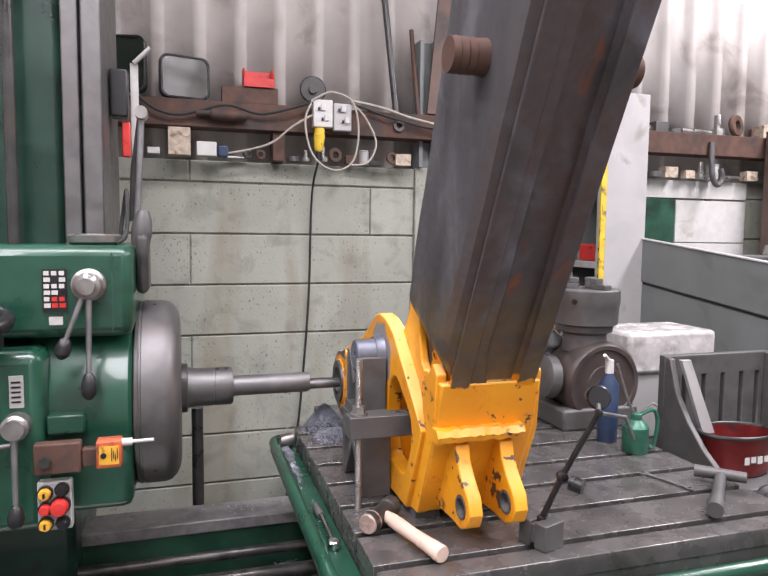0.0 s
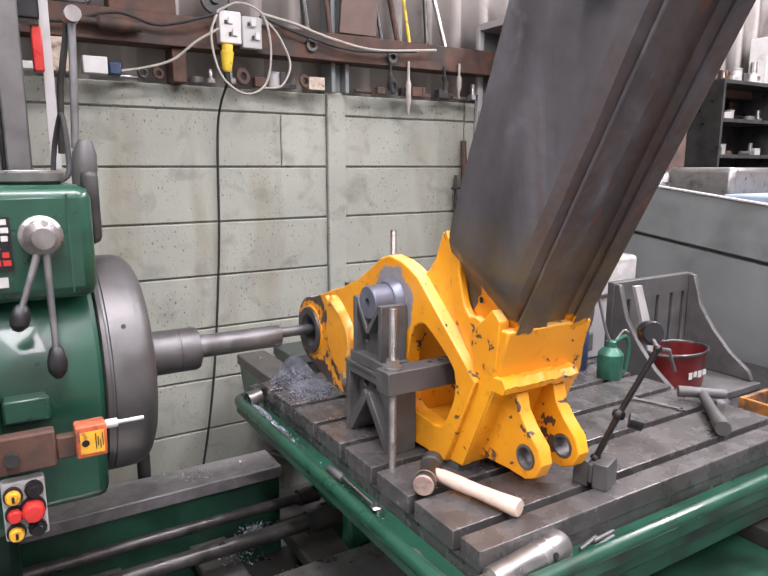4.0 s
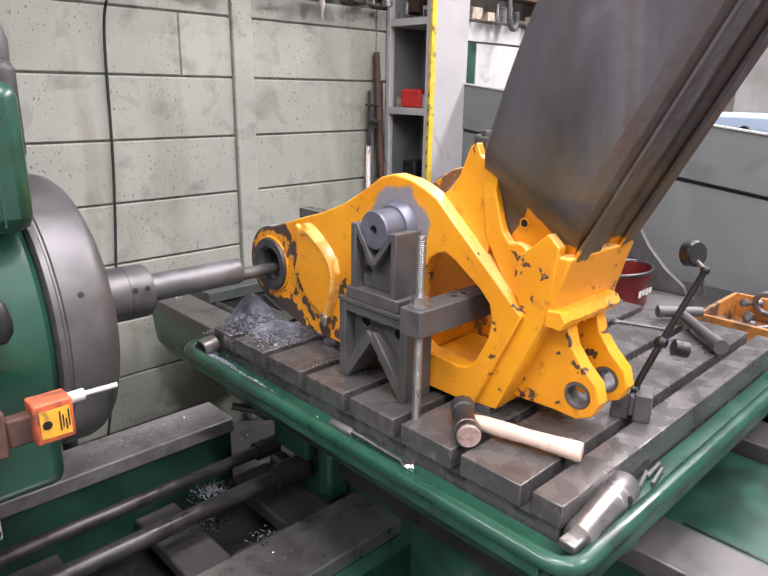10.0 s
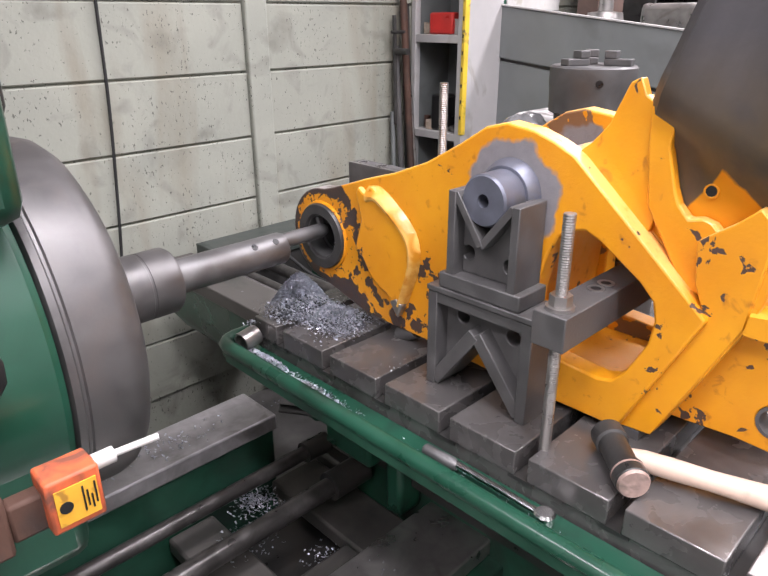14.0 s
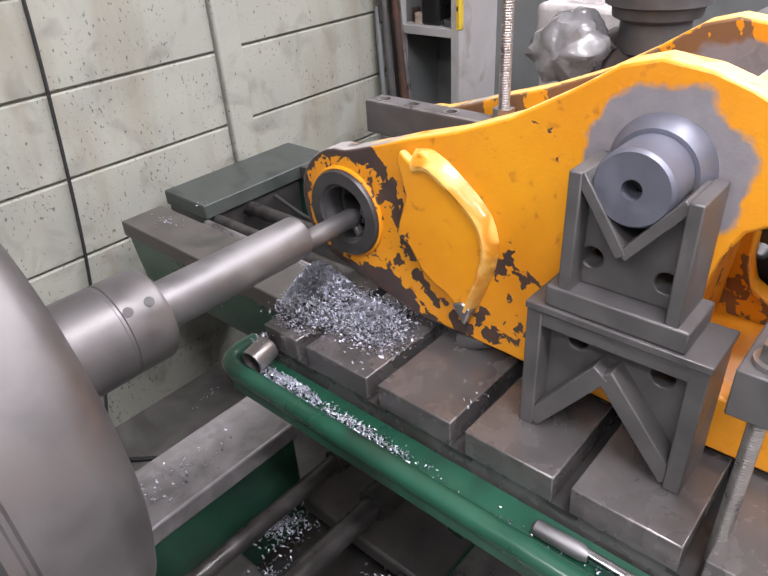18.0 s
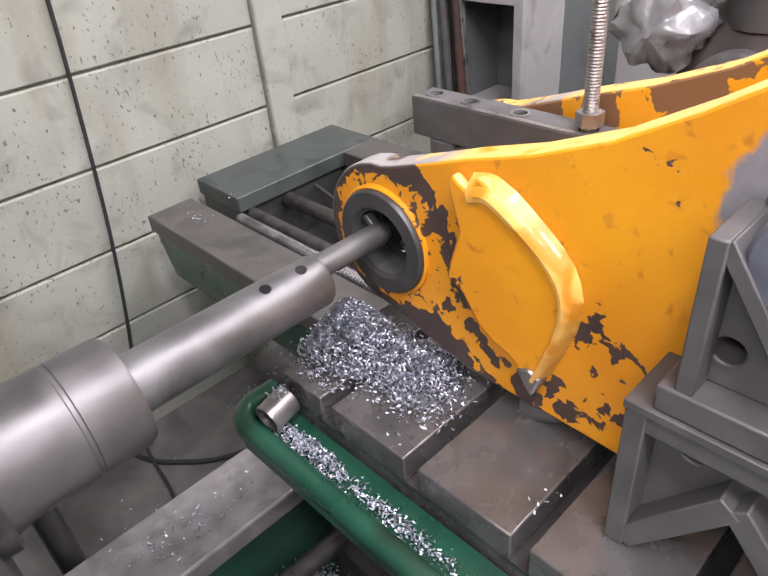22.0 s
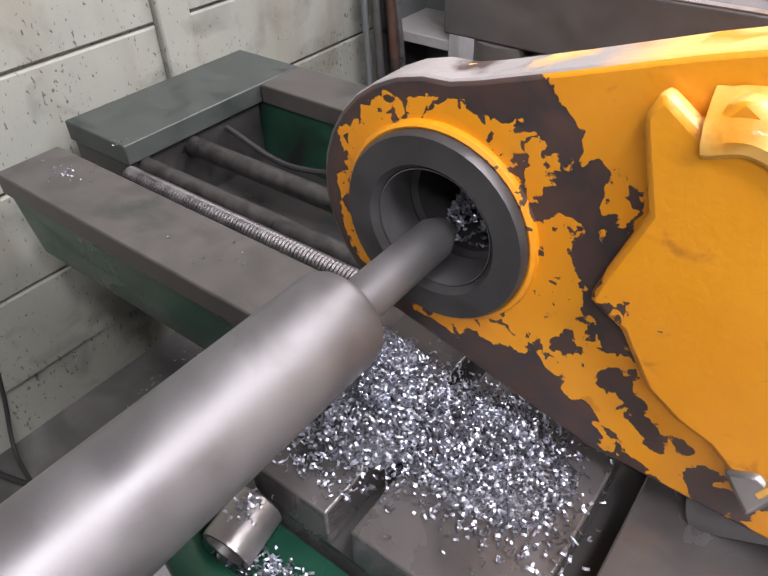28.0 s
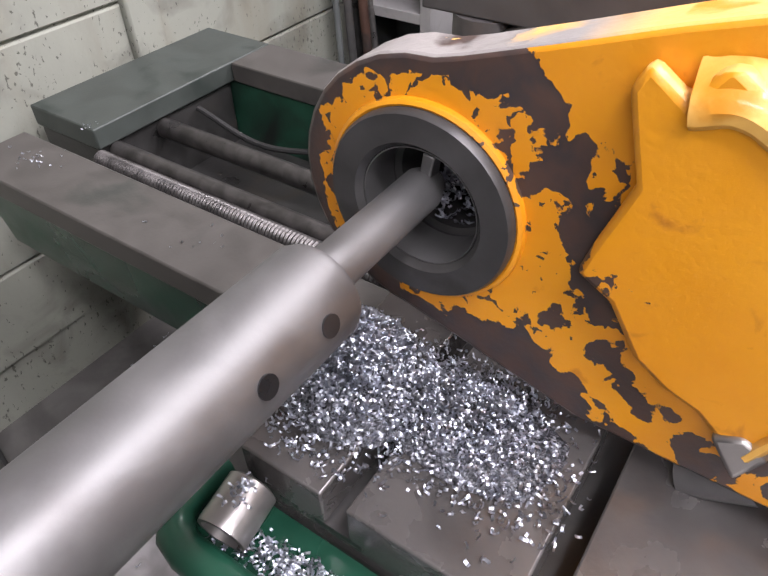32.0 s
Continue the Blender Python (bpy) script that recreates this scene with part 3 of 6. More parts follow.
screw = thing("feed_shaft", (0.0, 1.672, 0.60), "thick dark feed screw shaft lying in the bed", "shaft", "feed shafts")
part("shaft", R((-0.32, 1.672, 0.61), (0.45, 1.672, 0.61), 0.019), SHAFT, screw)
part("collar", R((0.36, 1.672, 0.61), (0.448, 1.672, 0.61), 0.029), OILY, screw)
tagged(single("drain_post", R((0.03, 1.985, FLOOR_Z), (0.03, 1.985, 0.985), 0.017), OILY, "black upright steel pipe behind the facing head", "pipe"))

# ---------------------------------------------------------------- column and headstock
col = thing("machine_column", (-0.5, 1.85, FLOOR_Z), "tall green machine column with grey steel slideway", "machine column")
part("column_body", B((-0.95, -0.272, 1.74, 2.15, FLOOR_Z, 3.3)), COLUMN_GREEN, col, "", True, 0.02)
part("slideway", B((-0.270, -0.232, 1.71, 2.10, 1.0, 3.3), (-0.232, -0.225, 1.73, 2.1, 1.0, 3.3), (-0.225, -0.182, 1.70, 2.10, 1.0, 3.3)), FACEPLATE, col, "long ground steel slideway", True, 0.004)
part("lift_screw", lathe(bmesh.new(), (-0.368, 1.66, 1.47), (0, 0, 1), [(0.006 * k, 0.0125 + 0.0016 * (k % 2)) for k in range(300)], 12), OILY, col, "black threaded lift screw")
part("foot", B((-1.0, -0.24, 1.44, 2.05, FLOOR_Z, 0.60)), GREEN_DK, col, "", True, 0.02)

head = thing("headstock", (-0.45, 1.7, 0.9), "dark green boring machine headstock with levers and push buttons", "headstock")
part("upper_case", B((-0.95, -0.108, 1.50, 1.95, 1.278, 1.474)), GREEN, head, "", True, 0.022)
part("corner_seam", B((-0.150, -0.147, 1.4985, 1.52, 1.29, 1.46)), GREEN_DK, head)
part("spindle_case", lathe(bmesh.new(), (-0.32, BORE_Y, BORE_Z), (1, 0, 0), [(0.0, 0.19), (0.0, 0.215), (0.035, 0.221), (0.198, 0.221), (0.206, 0.215), (0.206, 0.10)], 64), GREEN, head, "round green spindle housing")
part("lower_case", B((-0.95, -0.278, 1.445, 1.95, 0.885, 1.262)), GREEN, head, "", True, 0.025)
part("under_case", B((-0.30, -0.115, 1.50, 1.92, 0.895, 1.05)), GREEN, head, "", True, 0.02)
part("rail_block", B((-0.275, -0.205, 1.455, 1.50, 1.085, 1.125)), GREEN, head, "", True, 0.004)
knob = part("lever_hub", lathe(bmesh.new(), (-0.193, 1.50, 1.392), (0, -1, 0), [(0, 0.034), (0.018, 0.034), (0.022, 0.028), (0.05, 0.027), (0.054, 0.018), (0.066, 0.017), (0.066, 0.0)], 28), STEEL, head, "turned steel lever hub")


def lever(parent, a, b, k0, k1):
    part("lever_arm", rod(bmesh.new(), a, b, 0.0065, 0.0048, 12), BRIGHT, parent)
    d = (Vector(k1) - Vector(k0)).length
    part("knob", lathe(bmesh.new(), k0, Vector(k1) - Vector(k0), [(0, 0.007), (0.1 * d, 0.011), (0.45 * d, 0.0155), (0.75 * d, 0.0145), (0.95 * d, 0.007), (d, 0.0)], 18), BLACK, parent, "glossy black lever knob")


lever(head, (-0.200, 1.458, 1.372), (-0.232, 1.440, 1.285), (-0.232, 1.440, 1.288), (-0.242, 1.434, 1.245))
lever(head, (-0.190, 1.458, 1.370), (-0.190, 1.432, 1.212), (-0.190, 1.432, 1.215), (-0.190, 1.428, 1.160))
part("lower_hub", lathe(bmesh.new(), (-0.325, 1.445, 1.115), (0, -1, 0), [(0, 0.027), (0.03, 0.026), (0.034, 0.02), (0.046, 0.02), (0.046, 0.0)], 24), STEEL, head)
lever(head, (-0.325, 1.408, 1.10), (-0.322, 1.392, 0.965), (-0.322, 1.392, 0.968), (-0.322, 1.39, 0.918))
part("side_lever", R((-0.42, 1.405, 1.075), (-0.33, 1.405, 1.085), 0.005), BRIGHT, head)
wheel = part("handwheel", lathe_open(bmesh.new(), (-0.385, 1.40, 1.33), (0, -0.25, 1), [(0.045 * math.sin(a) * 0.35, 0.058 + 0.013 * math.cos(a)) for a in [2 * math.pi * k / 12 for k in range(12)]], 40), BLACK, head, "black rubbery handwheel rim")
part("wheel_boss", R((-0.385, 1.40, 1.28), (-0.385, 1.40, 1.325), 0.05), BLACK, head)
lab = part("rating_plate", B((-0.283, -0.236, 1.4965, 1.4995, 1.335, 1.425)), BLACK, head, "dark plate with unreadable pale marks")
for r in range(6):
    for c in range(3):
        if (r * 3 + c) % 7 != 4:
            part("line", B((-0.280 + c * 0.0145, -0.270 + c * 0.0145 + 0.002 * (r % 2), 1.4950, 1.4964, 1.412 - r * 0.0135, 1.421 - r * 0.0135)), RED if (r > 3 and c > 0) else WHITE, lab)
part("small_plate", B((-0.272, -0.246, 1.4965, 1.4995, 1.308, 1.325)), WHITE, head)
part("side_plate", B((-0.338, -0.312, 1.4415, 1.4445, 1.150, 1.215)), PALE, head, "grey plate with unreadable writing")
for k in range(5):
    part("bar", B((-0.334, -0.317, 1.4405, 1.4414, 1.160 + k * 0.010, 1.164 + k * 0.010)), BLACK, head)
panel = part("switch_panel", B((-0.290, -0.226, 1.420, 1.445, 0.898, 1.0)), PALE, head, "greasy pale switch panel", True, 0.004)
for x, z, m, s in ((-0.274, 0.979, LABEL_Y, 0.0115), (-0.274, 0.947, RED, 0.011), (-0.274, 0.915, LABEL_Y, 0.0115), (-0.243, 0.984, BLACK, 0.011), (-0.247, 0.951, RED, 0.0165), (-0.243, 0.915, BLACK, 0.011)):
    part("button_bezel", R((x, 1.420, z), (x, 1.412, z), s + 0.003, None, 20), BLACK, panel)
    part("push_button", lathe(bmesh.new(), (x, 1.412, z), (0, -1, 0), [(0, s), (0.008 if s < 0.014 else 0.016, s), (0.012 if s < 0.014 else 0.022, s * 0.8), (0.012 if s < 0.014 else 0.023, 0)], 20), m, panel, "red mushroom stop button" if s > 0.014 else "")
    if m is LABEL_Y:
        part("mark", B((x - 0.002, x + 0.002, 1.3985, 1.4000, z - 0.005, z + 0.005)), BLACK, panel)
arm = part("switch_bracket", B((-0.292, -0.205, 1.405, 1.432, 1.018, 1.082), (-0.205, -0.172, 1.410, 1.430, 1.026, 1.066)), RUST, head, "greasy red-brown switch bracket", True, 0.004)
part("bracket_stud", R((-0.270, 1.405, 1.048), (-0.270, 1.392, 1.048), 0.011), OILY, arm)
ob = part("limit_switch", B((-0.176, -0.128, 1.395, 1.432, 1.026, 1.082)), ORANGE, head, "orange limit switch box with yellow label", True, 0.003)
part("switch_label", B((-0.170, -0.133, 1.3935, 1.3948, 1.034, 1.072)), LABEL_Y, ob)
for k in range(4):
    part("bar", B((-0.147 + k * 0.0036, -0.1455 + k * 0.0036, 1.3922, 1.3934, 1.041 + 0.004 * (k % 2), 1.068 - 0.006 * (k % 3))), BLACK, ob)
part("bar", lathe(bmesh.new(), (-0.162, 1.3934, 1.053), (0, -1, 0), [(0, 0.006), (0.001, 0.006), (0.001, 0)], 14), BLACK, ob)
part("plunger", rod(rod(bmesh.new(), (-0.128, 1.412, 1.073), (-0.108, 1.412, 1.073), 0.008), (-0.108, 1.412, 1.073), (-0.066, 1.404, 1.076), 0.0036), WHITE, ob, "pale plunger rod")
part("grease_dish", lathe(bmesh.new(), (-0.195, 1.62, 1.474), (0, 0, 1), [(0, 0.048), (0.006, 0.056), (0.02, 0.058), (0.024, 0.052), (0.012, 0.045), (0.012, 0)], 32), STEEL, head, "round steel filler rim on the case top")
part("hose", sweep(bmesh.new(), curve_pts([(-0.15, 1.60, 1.476), (-0.128, 1.62, 1.50), (-0.128, 1.66, 1.60), (-0.14, 1.70, 1.55), (-0.15, 1.7, 1.476)]), 0.005), RUBBER, head, "black looped hose")
part("lamp_base", lathe(bmesh.new(), (-0.10, 1.66, 1.47), (0.1, 0, 1), [(0, 0.02), (0.03, 0.024), (0.06, 0.022), (0.085, 0.012), (0.085, 0)], 20), CAST, head)
part("lamp_arm", sweep(bmesh.new(), [(-0.107, 1.68, 1.54), (-0.100, 1.685, 1.66), (-0.094, 1.69, 1.785)], 0.0075, 12), BRIGHT, head, "bright telescopic lamp arm")
part("lamp_joint", lathe(bmesh.new(), (-0.094, 1.665, 1.785), (0, 1, 0), [(0, 0.015), (0.05, 0.015)], 18), STEEL, head)
part("lamp_lower_arm", sweep(bmesh.new(), [(-0.098, 1.71, 1.785), (-0.118, 1.74, 1.66), (-0.125, 1.75, 1.53)], 0.0065, 12), OILY, head)
part("rear_case", B((-0.108, -0.080, 1.60, 1.72, 1.36, 1.50)), OILY, head, "", True, 0.014)
tagged(single("hanging_strip", rod(B((-0.132, -0.112, 1.90, 1.905, 1.50, 1.95)), (-0.122, 1.895, 1.95), (-0.08, 1.885, 1.99), 0.006), PALE, "thin upright steel strip with a bent hook top", "strip"))
tagged(single("red_switch", B((-0.152, -0.132, 1.86, 1.885, 1.70, 1.79)), RED, "small red switch lever on the column", "switch", bevel=0.003))
tagged(single("dark_bracket", B((-0.178, -0.135, 1.84, 1.90, 1.80, 1.92)), BLACK, "black bracket fixed to the column slideway", "bracket", bevel=0.004))

# spindle: turns about the x axis
spin = thing("facing_head", (0.0, BORE_Y, BORE_Z), "turning grey steel facing head carrying a boring bar", "spindle")
part("faceplate", lathe(bmesh.new(), (-0.112, BORE_Y, BORE_Z - 0.006), (1, 0, 0), [(0, 0.05), (0, 0.216), (0.003, 0.222), (0.010, 0.224), (0.012, 0.2215), (0.015, 0.2215), (0.017, 0.224), (0.062, 0.2235), (0.076, 0.219), (0.088, 0.208), (0.096, 0.192), (0.100, 0.170), (0.101, 0.0)], 96), FACEPLATE, spin, "wide ground steel faceplate")
part("hub_flange", lathe(bmesh.new(), (-0.0115, BORE_Y, BORE_Z - 0.006), (1, 0, 0), [(0, 0.062), (0.013, 0.062), (0.015, 0.059), (0.015, 0)], 40), BUSH, spin, "dark round hub flange")
for a in (20, 140, 260):
    c, s = math.cos(radians(a)), math.sin(radians(a))
    part("rim_hole", rod(bmesh.new(), (-0.070, BORE_Y + 0.222 * c, BORE_Z - 0.006 + 0.222 * s), (-0.070, BORE_Y + 0.2245 * c, BORE_Z - 0.006 + 0.2245 * s), 0.0045, None, 14), BLACK, spin, "dark drilled hole")
part("bar_holder", lathe(bmesh.new(), (0.002, BORE_Y, BORE_Z - 0.006), (1, 0, 0), [(0, 0.052), (0.010, 0.050), (0.020, 0.0485), (0.064, 0.0485), (0.065, 0.0475), (0.068, 0.0475), (0.069, 0.0485), (0.106, 0.0485), (0.112, 0.045), (0.112, 0.0)], 48), FACEPLATE, spin, "thick steel bar holder")
for x in (0.076, 0.098):
    c, sn = math.cos(radians(262)), math.sin(radians(262))
    part("set_screw_hole", rod(bmesh.new(), (x, BORE_Y + 0.0470 * c, BORE_Z - 0.006 + 0.0470 * sn), (x, BORE_Y + 0.0489 * c, BORE_Z - 0.006 + 0.0489 * sn), 0.0050, None, 16), BLACK, spin, "dark set screw hole")
part("boring_bar", lathe(bmesh.new(), (0.113, BORE_Y, BORE_Z - 0.004), (1, 0, 0), [(0, 0.0260), (0.196, 0.0260), (0.200, 0.0240), (0.200, 0.0)], 48), BRIGHT, spin, "bright turned boring bar")
part("tool_shank", lathe(bmesh.new(), (0.307, BORE_Y + 0.0095, BORE_Z - 0.002), (1, 0, 0), [(0, 0.0125), (0.092, 0.0125), (0.102, 0.0085), (0.102, 0)], 28), BRIGHT, spin, "slender eccentric cutting tool shank")
part("cutting_tip", B((0.396, 0.406, BORE_Y + 0.018, BORE_Y + 0.0330, BORE_Z - 0.004, BORE_Z + 0.003)), BRIGHT, spin, "small carbide cutting tip", True, 0.001)
for x in (0.250, 0.290):
    for a, rr in ((65, 0.0268),):
        c, s = math.cos(radians(a)), math.sin(radians(a))
        part("set_screw_hole", rod(bmesh.new(), (x, BORE_Y + 0.0250 * c, BORE_Z - 0.004 + 0.0250 * s), (x, BORE_Y + 0.0264 * c, BORE_Z - 0.004 + 0.0264 * s), 0.0055, None, 16), BLACK, spin, "dark set screw hole")

# ---------------------------------------------------------------- saddle and slotted table
sad = thing("machine_saddle", (0.75, 1.9, 0.55), "green machine saddle with grey slideways and lead screws", "machine saddle")
part("near_slideway", B((0.50, 0.612, 0.56, 2.60, 0.762, 0.80)), WAY, sad, "worn grey slideway", True, 0.003)
part("near_rib", P([(0.505, 0.762), (0.607, 0.762), (0.607, 0.58), (0.56, 0.58), (0.52, 0.64), (0.512, 0.70)], 0.57, 2.585, axis="y"), GREEN, sad)
part("far_slideway", B((1.035, 1.155, 0.56, 2.549, 0.735, 0.775)), WAY, sad, "", True, 0.003)
part("far_rib", B((1.04, 1.15, 0.57, 2.72, 0.58, 0.734)), GREEN_DK, sad)
part("end_plate", B((0.700, 1.155, 2.551, 2.735, 0.735, 0.775)), END_GREEN, sad, "wide flat end casting", True, 0.003)
part("end_casting", B((0.705, 1.035, 2.56, 2.73, 0.58, 0.734)), OILY, sad, "", True, 0.004)
part("saddle_floor", B((0.607, 1.04, 1.0, 2.56, 0.56, 0.60)), OILY, sad)
part("saddle_body", B((0.46, 1.30, 0.96, 1.74, 0.46, 0.73)), GREEN_DK, sad, "", True, 0.02)
for x, z, r, m in ((0.655, 0.725, 0.012, SHAFT), (0.735, 0.72, 0.017, SHAFT), (0.845, 0.715, 0.019, SHAFT)):
    part("guide_rod", R((x, 1.2, z), (x, 2.552, z), r), m, sad)
part("lead_screw", lathe(bmesh.new(), (0.695, 1.75, 0.722), (0, 1, 0), [(0.0035 * k, 0.0155 + 0.0022 * (k % 2)) for k in range(229)], 14), SHAFT, sad, "threaded lead screw")
part("hose", sweep(bmesh.new(), curve_pts([(0.93, 2.55, 0.72), (0.95, 2.40, 0.67), (0.99, 2.2, 0.69), (1.0, 2.0, 0.70)]), 0.006), RUBBER, sad)
part("dark_side", B((0.43, 0.50, 0.98, 1.74, 0.66, 0.80)), OILY, sad)
part("front_web", B((0.612, 1.035, 0.60, 0.98, 0.60, 0.742)), GREEN_DK, sad, "green front casting between the slideways", True, 0.012)
part("oil_groove", B((0.70, 0.706, 0.64, 0.90, 0.7425, 0.7435)), BLACK, sad)
part("end_boss", lathe(bmesh.new(), (0.80, 0.600, 0.70), (0, -1, 0), [(0, 0.036), (0.02, 0.036), (0.022, 0.026), (0.05, 0.026), (0.052, 0.018), (0.09, 0.018), (0.09, 0)], 28), STEEL, sad, "steel screw boss on the saddle end")
part("saddle_bracket", B((0.40, 0.46, 1.52, 1.56, 0.60, 0.735), (0.40, 0.46, 1.60, 1.73, 0.665, 0.735)), GREEN, sad, "small green casting bracket", True, 0.010)

TX0, TX1, TY0, TY1, TZ = 0.285, 1.150, 0.912, 1.768, 0.970
table = thing("slotted_table", (0.72, 1.34, 0.80), "cast iron machine table with parallel T-slots", "machine table")
part("table_core", B((TX0 + 0.003, TX1 - 0.003, TY0 + 0.003, TY1 - 0.003, 0.885, 0.935)), TABLE, table)
part("table_skirt", B((TX0 + 0.03, TX1 + 0.03, TY0 - 0.01, TY1 + 0.02, 0.80, 0.884)), GREEN_DK, table, "", True, 0.006)
SLOTS = [0.9665 + 0.1215 * k for k in range(7)]
edges = [TY0] + [v for s in SLOTS for v in (s - 0.009, s + 0.009)] + [TY1]
for k in range(0, len(edges), 2):
    part("table_land", B((TX0, TX1, edges[k], edges[k + 1], 0.936, TZ)), TABLE, table, "", True, 0.0016)
for s in SLOTS:
    part("slot_floor", B((TX0 + 0.001, TX1 - 0.001, s - 0.018, s + 0.018, 0.930, 0.9355)), OILY, table)

tray = thing("coolant_tray", (0.25, 1.3, 0.86), "green enamelled coolant tray rim round the slotted table", "tray")


def tray_rim():
    path = [(1.25, 0.862), (0.262, 0.862)] + [(0.262 + 0.035 * math.sin(radians(a)) - 0.0, 0.897 - 0.035 * math.cos(radians(a))) for a in (-30, -60)] + [(0.227, 0.897), (0.227, 1.765)] + [(0.255 - 0.028 * math.cos(radians(a)), 1.765 + 0.028 * math.sin(radians(a))) for a in (30, 60, 90)] + [(0.285, 1.793)]
    bm = bmesh.new()
    sweep(bm, [(x, y, 0.931) for x, y in path], 0.0125, 12)
    return bm


part("rim", tray_rim(), GREEN, tray, "rounded green rim")
part("channel_floor", B((0.228, TX0, 0.865, 1.790, 0.905, 0.915), (TX0, 1.25, 0.865, TY0, 0.905, 0.915)), GREEN, tray)
part("outer_wall", B((0.218, 0.226, 0.90, 1.765, 0.906, 0.931), (0.262, 1.25, 0.853, 0.861, 0.902, 0.931)), GREEN_DK, tray, "", True, 0.002)
part("underside", P([(0.250, 0.904), (0.46, 0.904), (0.46, 0.835), (0.40, 0.850), (0.31, 0.888)], 0.88, 1.78, axis="y"), GREEN_DK, tray)
part("drain_spout", lathe_open(bmesh.new(), (0.244, 1.752, 0.938), (1, 0.12, 0.12), [(0.0, 0.0140), (0.0, 0.0170), (0.002, 0.0175), (0.034, 0.0175), (0.036, 0.0140)], 32), STEEL, tray, "short bright steel pipe stub")
part("spout_dark", R((0.262, 1.754, 0.940), (0.266, 1.7545, 0.9405), 0.0139), BLACK, tray)
part("lug", B((0.36, 0.42, 1.70, 1.76, 0.74, 0.86)), GREEN, tray, "", True, 0.01)
part("front_underside", B((0.46, 1.25, 0.885, 0.93, 0.845, 0.904)), GREEN_DK, tray, "", True, 0.01)
part("rim_end", sweep(bmesh.new(), curve_pts([(1.25, 0.862, 0.931), (1.285, 0.872, 0.931), (1.292, 0.905, 0.931), (1.27, 0.93, 0.931), (1.16, 0.93, 0.931)], 5), 0.0115, 10), GREEN, tray, "rounded closed end of the tray rim")
part("clip_lever", rod(bmesh.new(), (0.29, 1.72, 0.80), (0.38, 1.66, 0.77), 0.008), OILY, tray)

# ---------------------------------------------------------------- the yellow boom end
boom = thing("boom_end", (0.5, 1.2, TZ), "yellow painted excavator boom end with dark bare steel tube", "boom")
arc = circle2(BORE_Y, BORE_Z, 0.083, 16, 92, -85)
OUT = arc + [(1.60, 0.992), (1.47, 0.990), (1.30, 0.982), (1.150, 0.982), (1.072, 1.154), (1.245, 1.306), (1.275, 1.320), (1.305, 1.330), (1.345, 1.335), (1.375, 1.327), (1.42, 1.298), (1.475, 1.267), (1.54, 1.241), (1.60, 1.223), (1.65, 1.206), (1.69, 1.193)]
WINDOW = [(1.240, 1.218), (1.222, 1.222), (1.200, 1.212), (1.150, 1.178), (1.132, 1.160), (1.126, 1.135), (1.130, 1.105), (1.150, 1.062), (1.165, 1.045), (1.185, 1.040), (1.255, 1.046), (1.272, 1.056), (1.280, 1.080), (1.282, 1.130), (1.270, 1.180), (1.256, 1.208)]
hole = circle2(BORE_Y, BORE_Z, 0.0520, 36)
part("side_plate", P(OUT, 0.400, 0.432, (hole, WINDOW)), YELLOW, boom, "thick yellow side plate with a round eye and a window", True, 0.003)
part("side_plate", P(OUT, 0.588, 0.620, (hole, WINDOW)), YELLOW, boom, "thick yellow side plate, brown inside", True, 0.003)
for x0, x1, nm in ((0.3905, 0.470, "eye_bush"), (0.575, 0.640, "eye_bush")):
    part(nm, lathe_open(bmesh.new(), (x0, BORE_Y, BORE_Z), (1, 0, 0), [(0.0, 0.0400), (0.0, 0.0555), (0.0025, 0.0572), (0.0095, 0.0572), (0.0095, 0.0518), (x1 - x0, 0.0518), (x1 - x0, 0.0320), (0.037, 0.0320), (0.0355, 0.0362), (0.004, 0.0368)], 56), BUSH, boom, "bored dark steel bush")
part("bore_face", lathe_open(bmesh.new(), (0.3945, BORE_Y, BORE_Z), (1, 0, 0), [(0, 0.0355), (0, 0.0362), (0.028, 0.0356), (0.028, 0.0346)], 56), BRIGHT, boom, "freshly bored bright inner face")
part("boss_weld", lathe_open(bmesh.new(), (0.3985, BORE_Y, BORE_Z), (1, 0, 0), [(0.004 * math.sin(a) + 0.001, 0.0585 + 0.0028 * math.cos(a)) for a in [2 * math.pi * k / 8 for k in range(8)]], 56), YELLOW, boom, "rounded weld bead round the bush")
part("eye_tube", lathe_open(bmesh.new(), (0.471, BORE_Y, BORE_Z), (1, 0, 0), [(0, 0.033), (0, 0.0515), (0.103, 0.0515), (0.103, 0.033)], 40), OILY, boom, "dark tube joining the two eyes")
part("doubler_plate", P([(1.612, 1.200), (1.606, 1.212), (1.597, 1.206), (1.590, 1.201), (1.582, 1.214), (1.574, 1.216), (1.530, 1.188), (1.500, 1.164), (1.488, 1.140), (1.487, 1.108), (1.502, 1.062), (1.516, 1.026), (1.545, 1.050), (1.562, 1.056), (1.580, 1.068), (1.598, 1.096), (1.616, 1.106), (1.611, 1.125), (1.600, 1.160)], 0.388, 0.3995), YELLOW, boom, "welded doubler plate with a torn top corner", True, 0.004)
bm = bmesh.new()
bead = curve_pts([(0.0, 1.588, 1.199), (0.0, 1.566, 1.202), (0.0, 1.530, 1.180), (0.0, 1.503, 1.157), (0.0, 1.492, 1.134), (0.0, 1.492, 1.106), (0.0, 1.505, 1.064), (0.0, 1.515, 1.036)])
prev = None
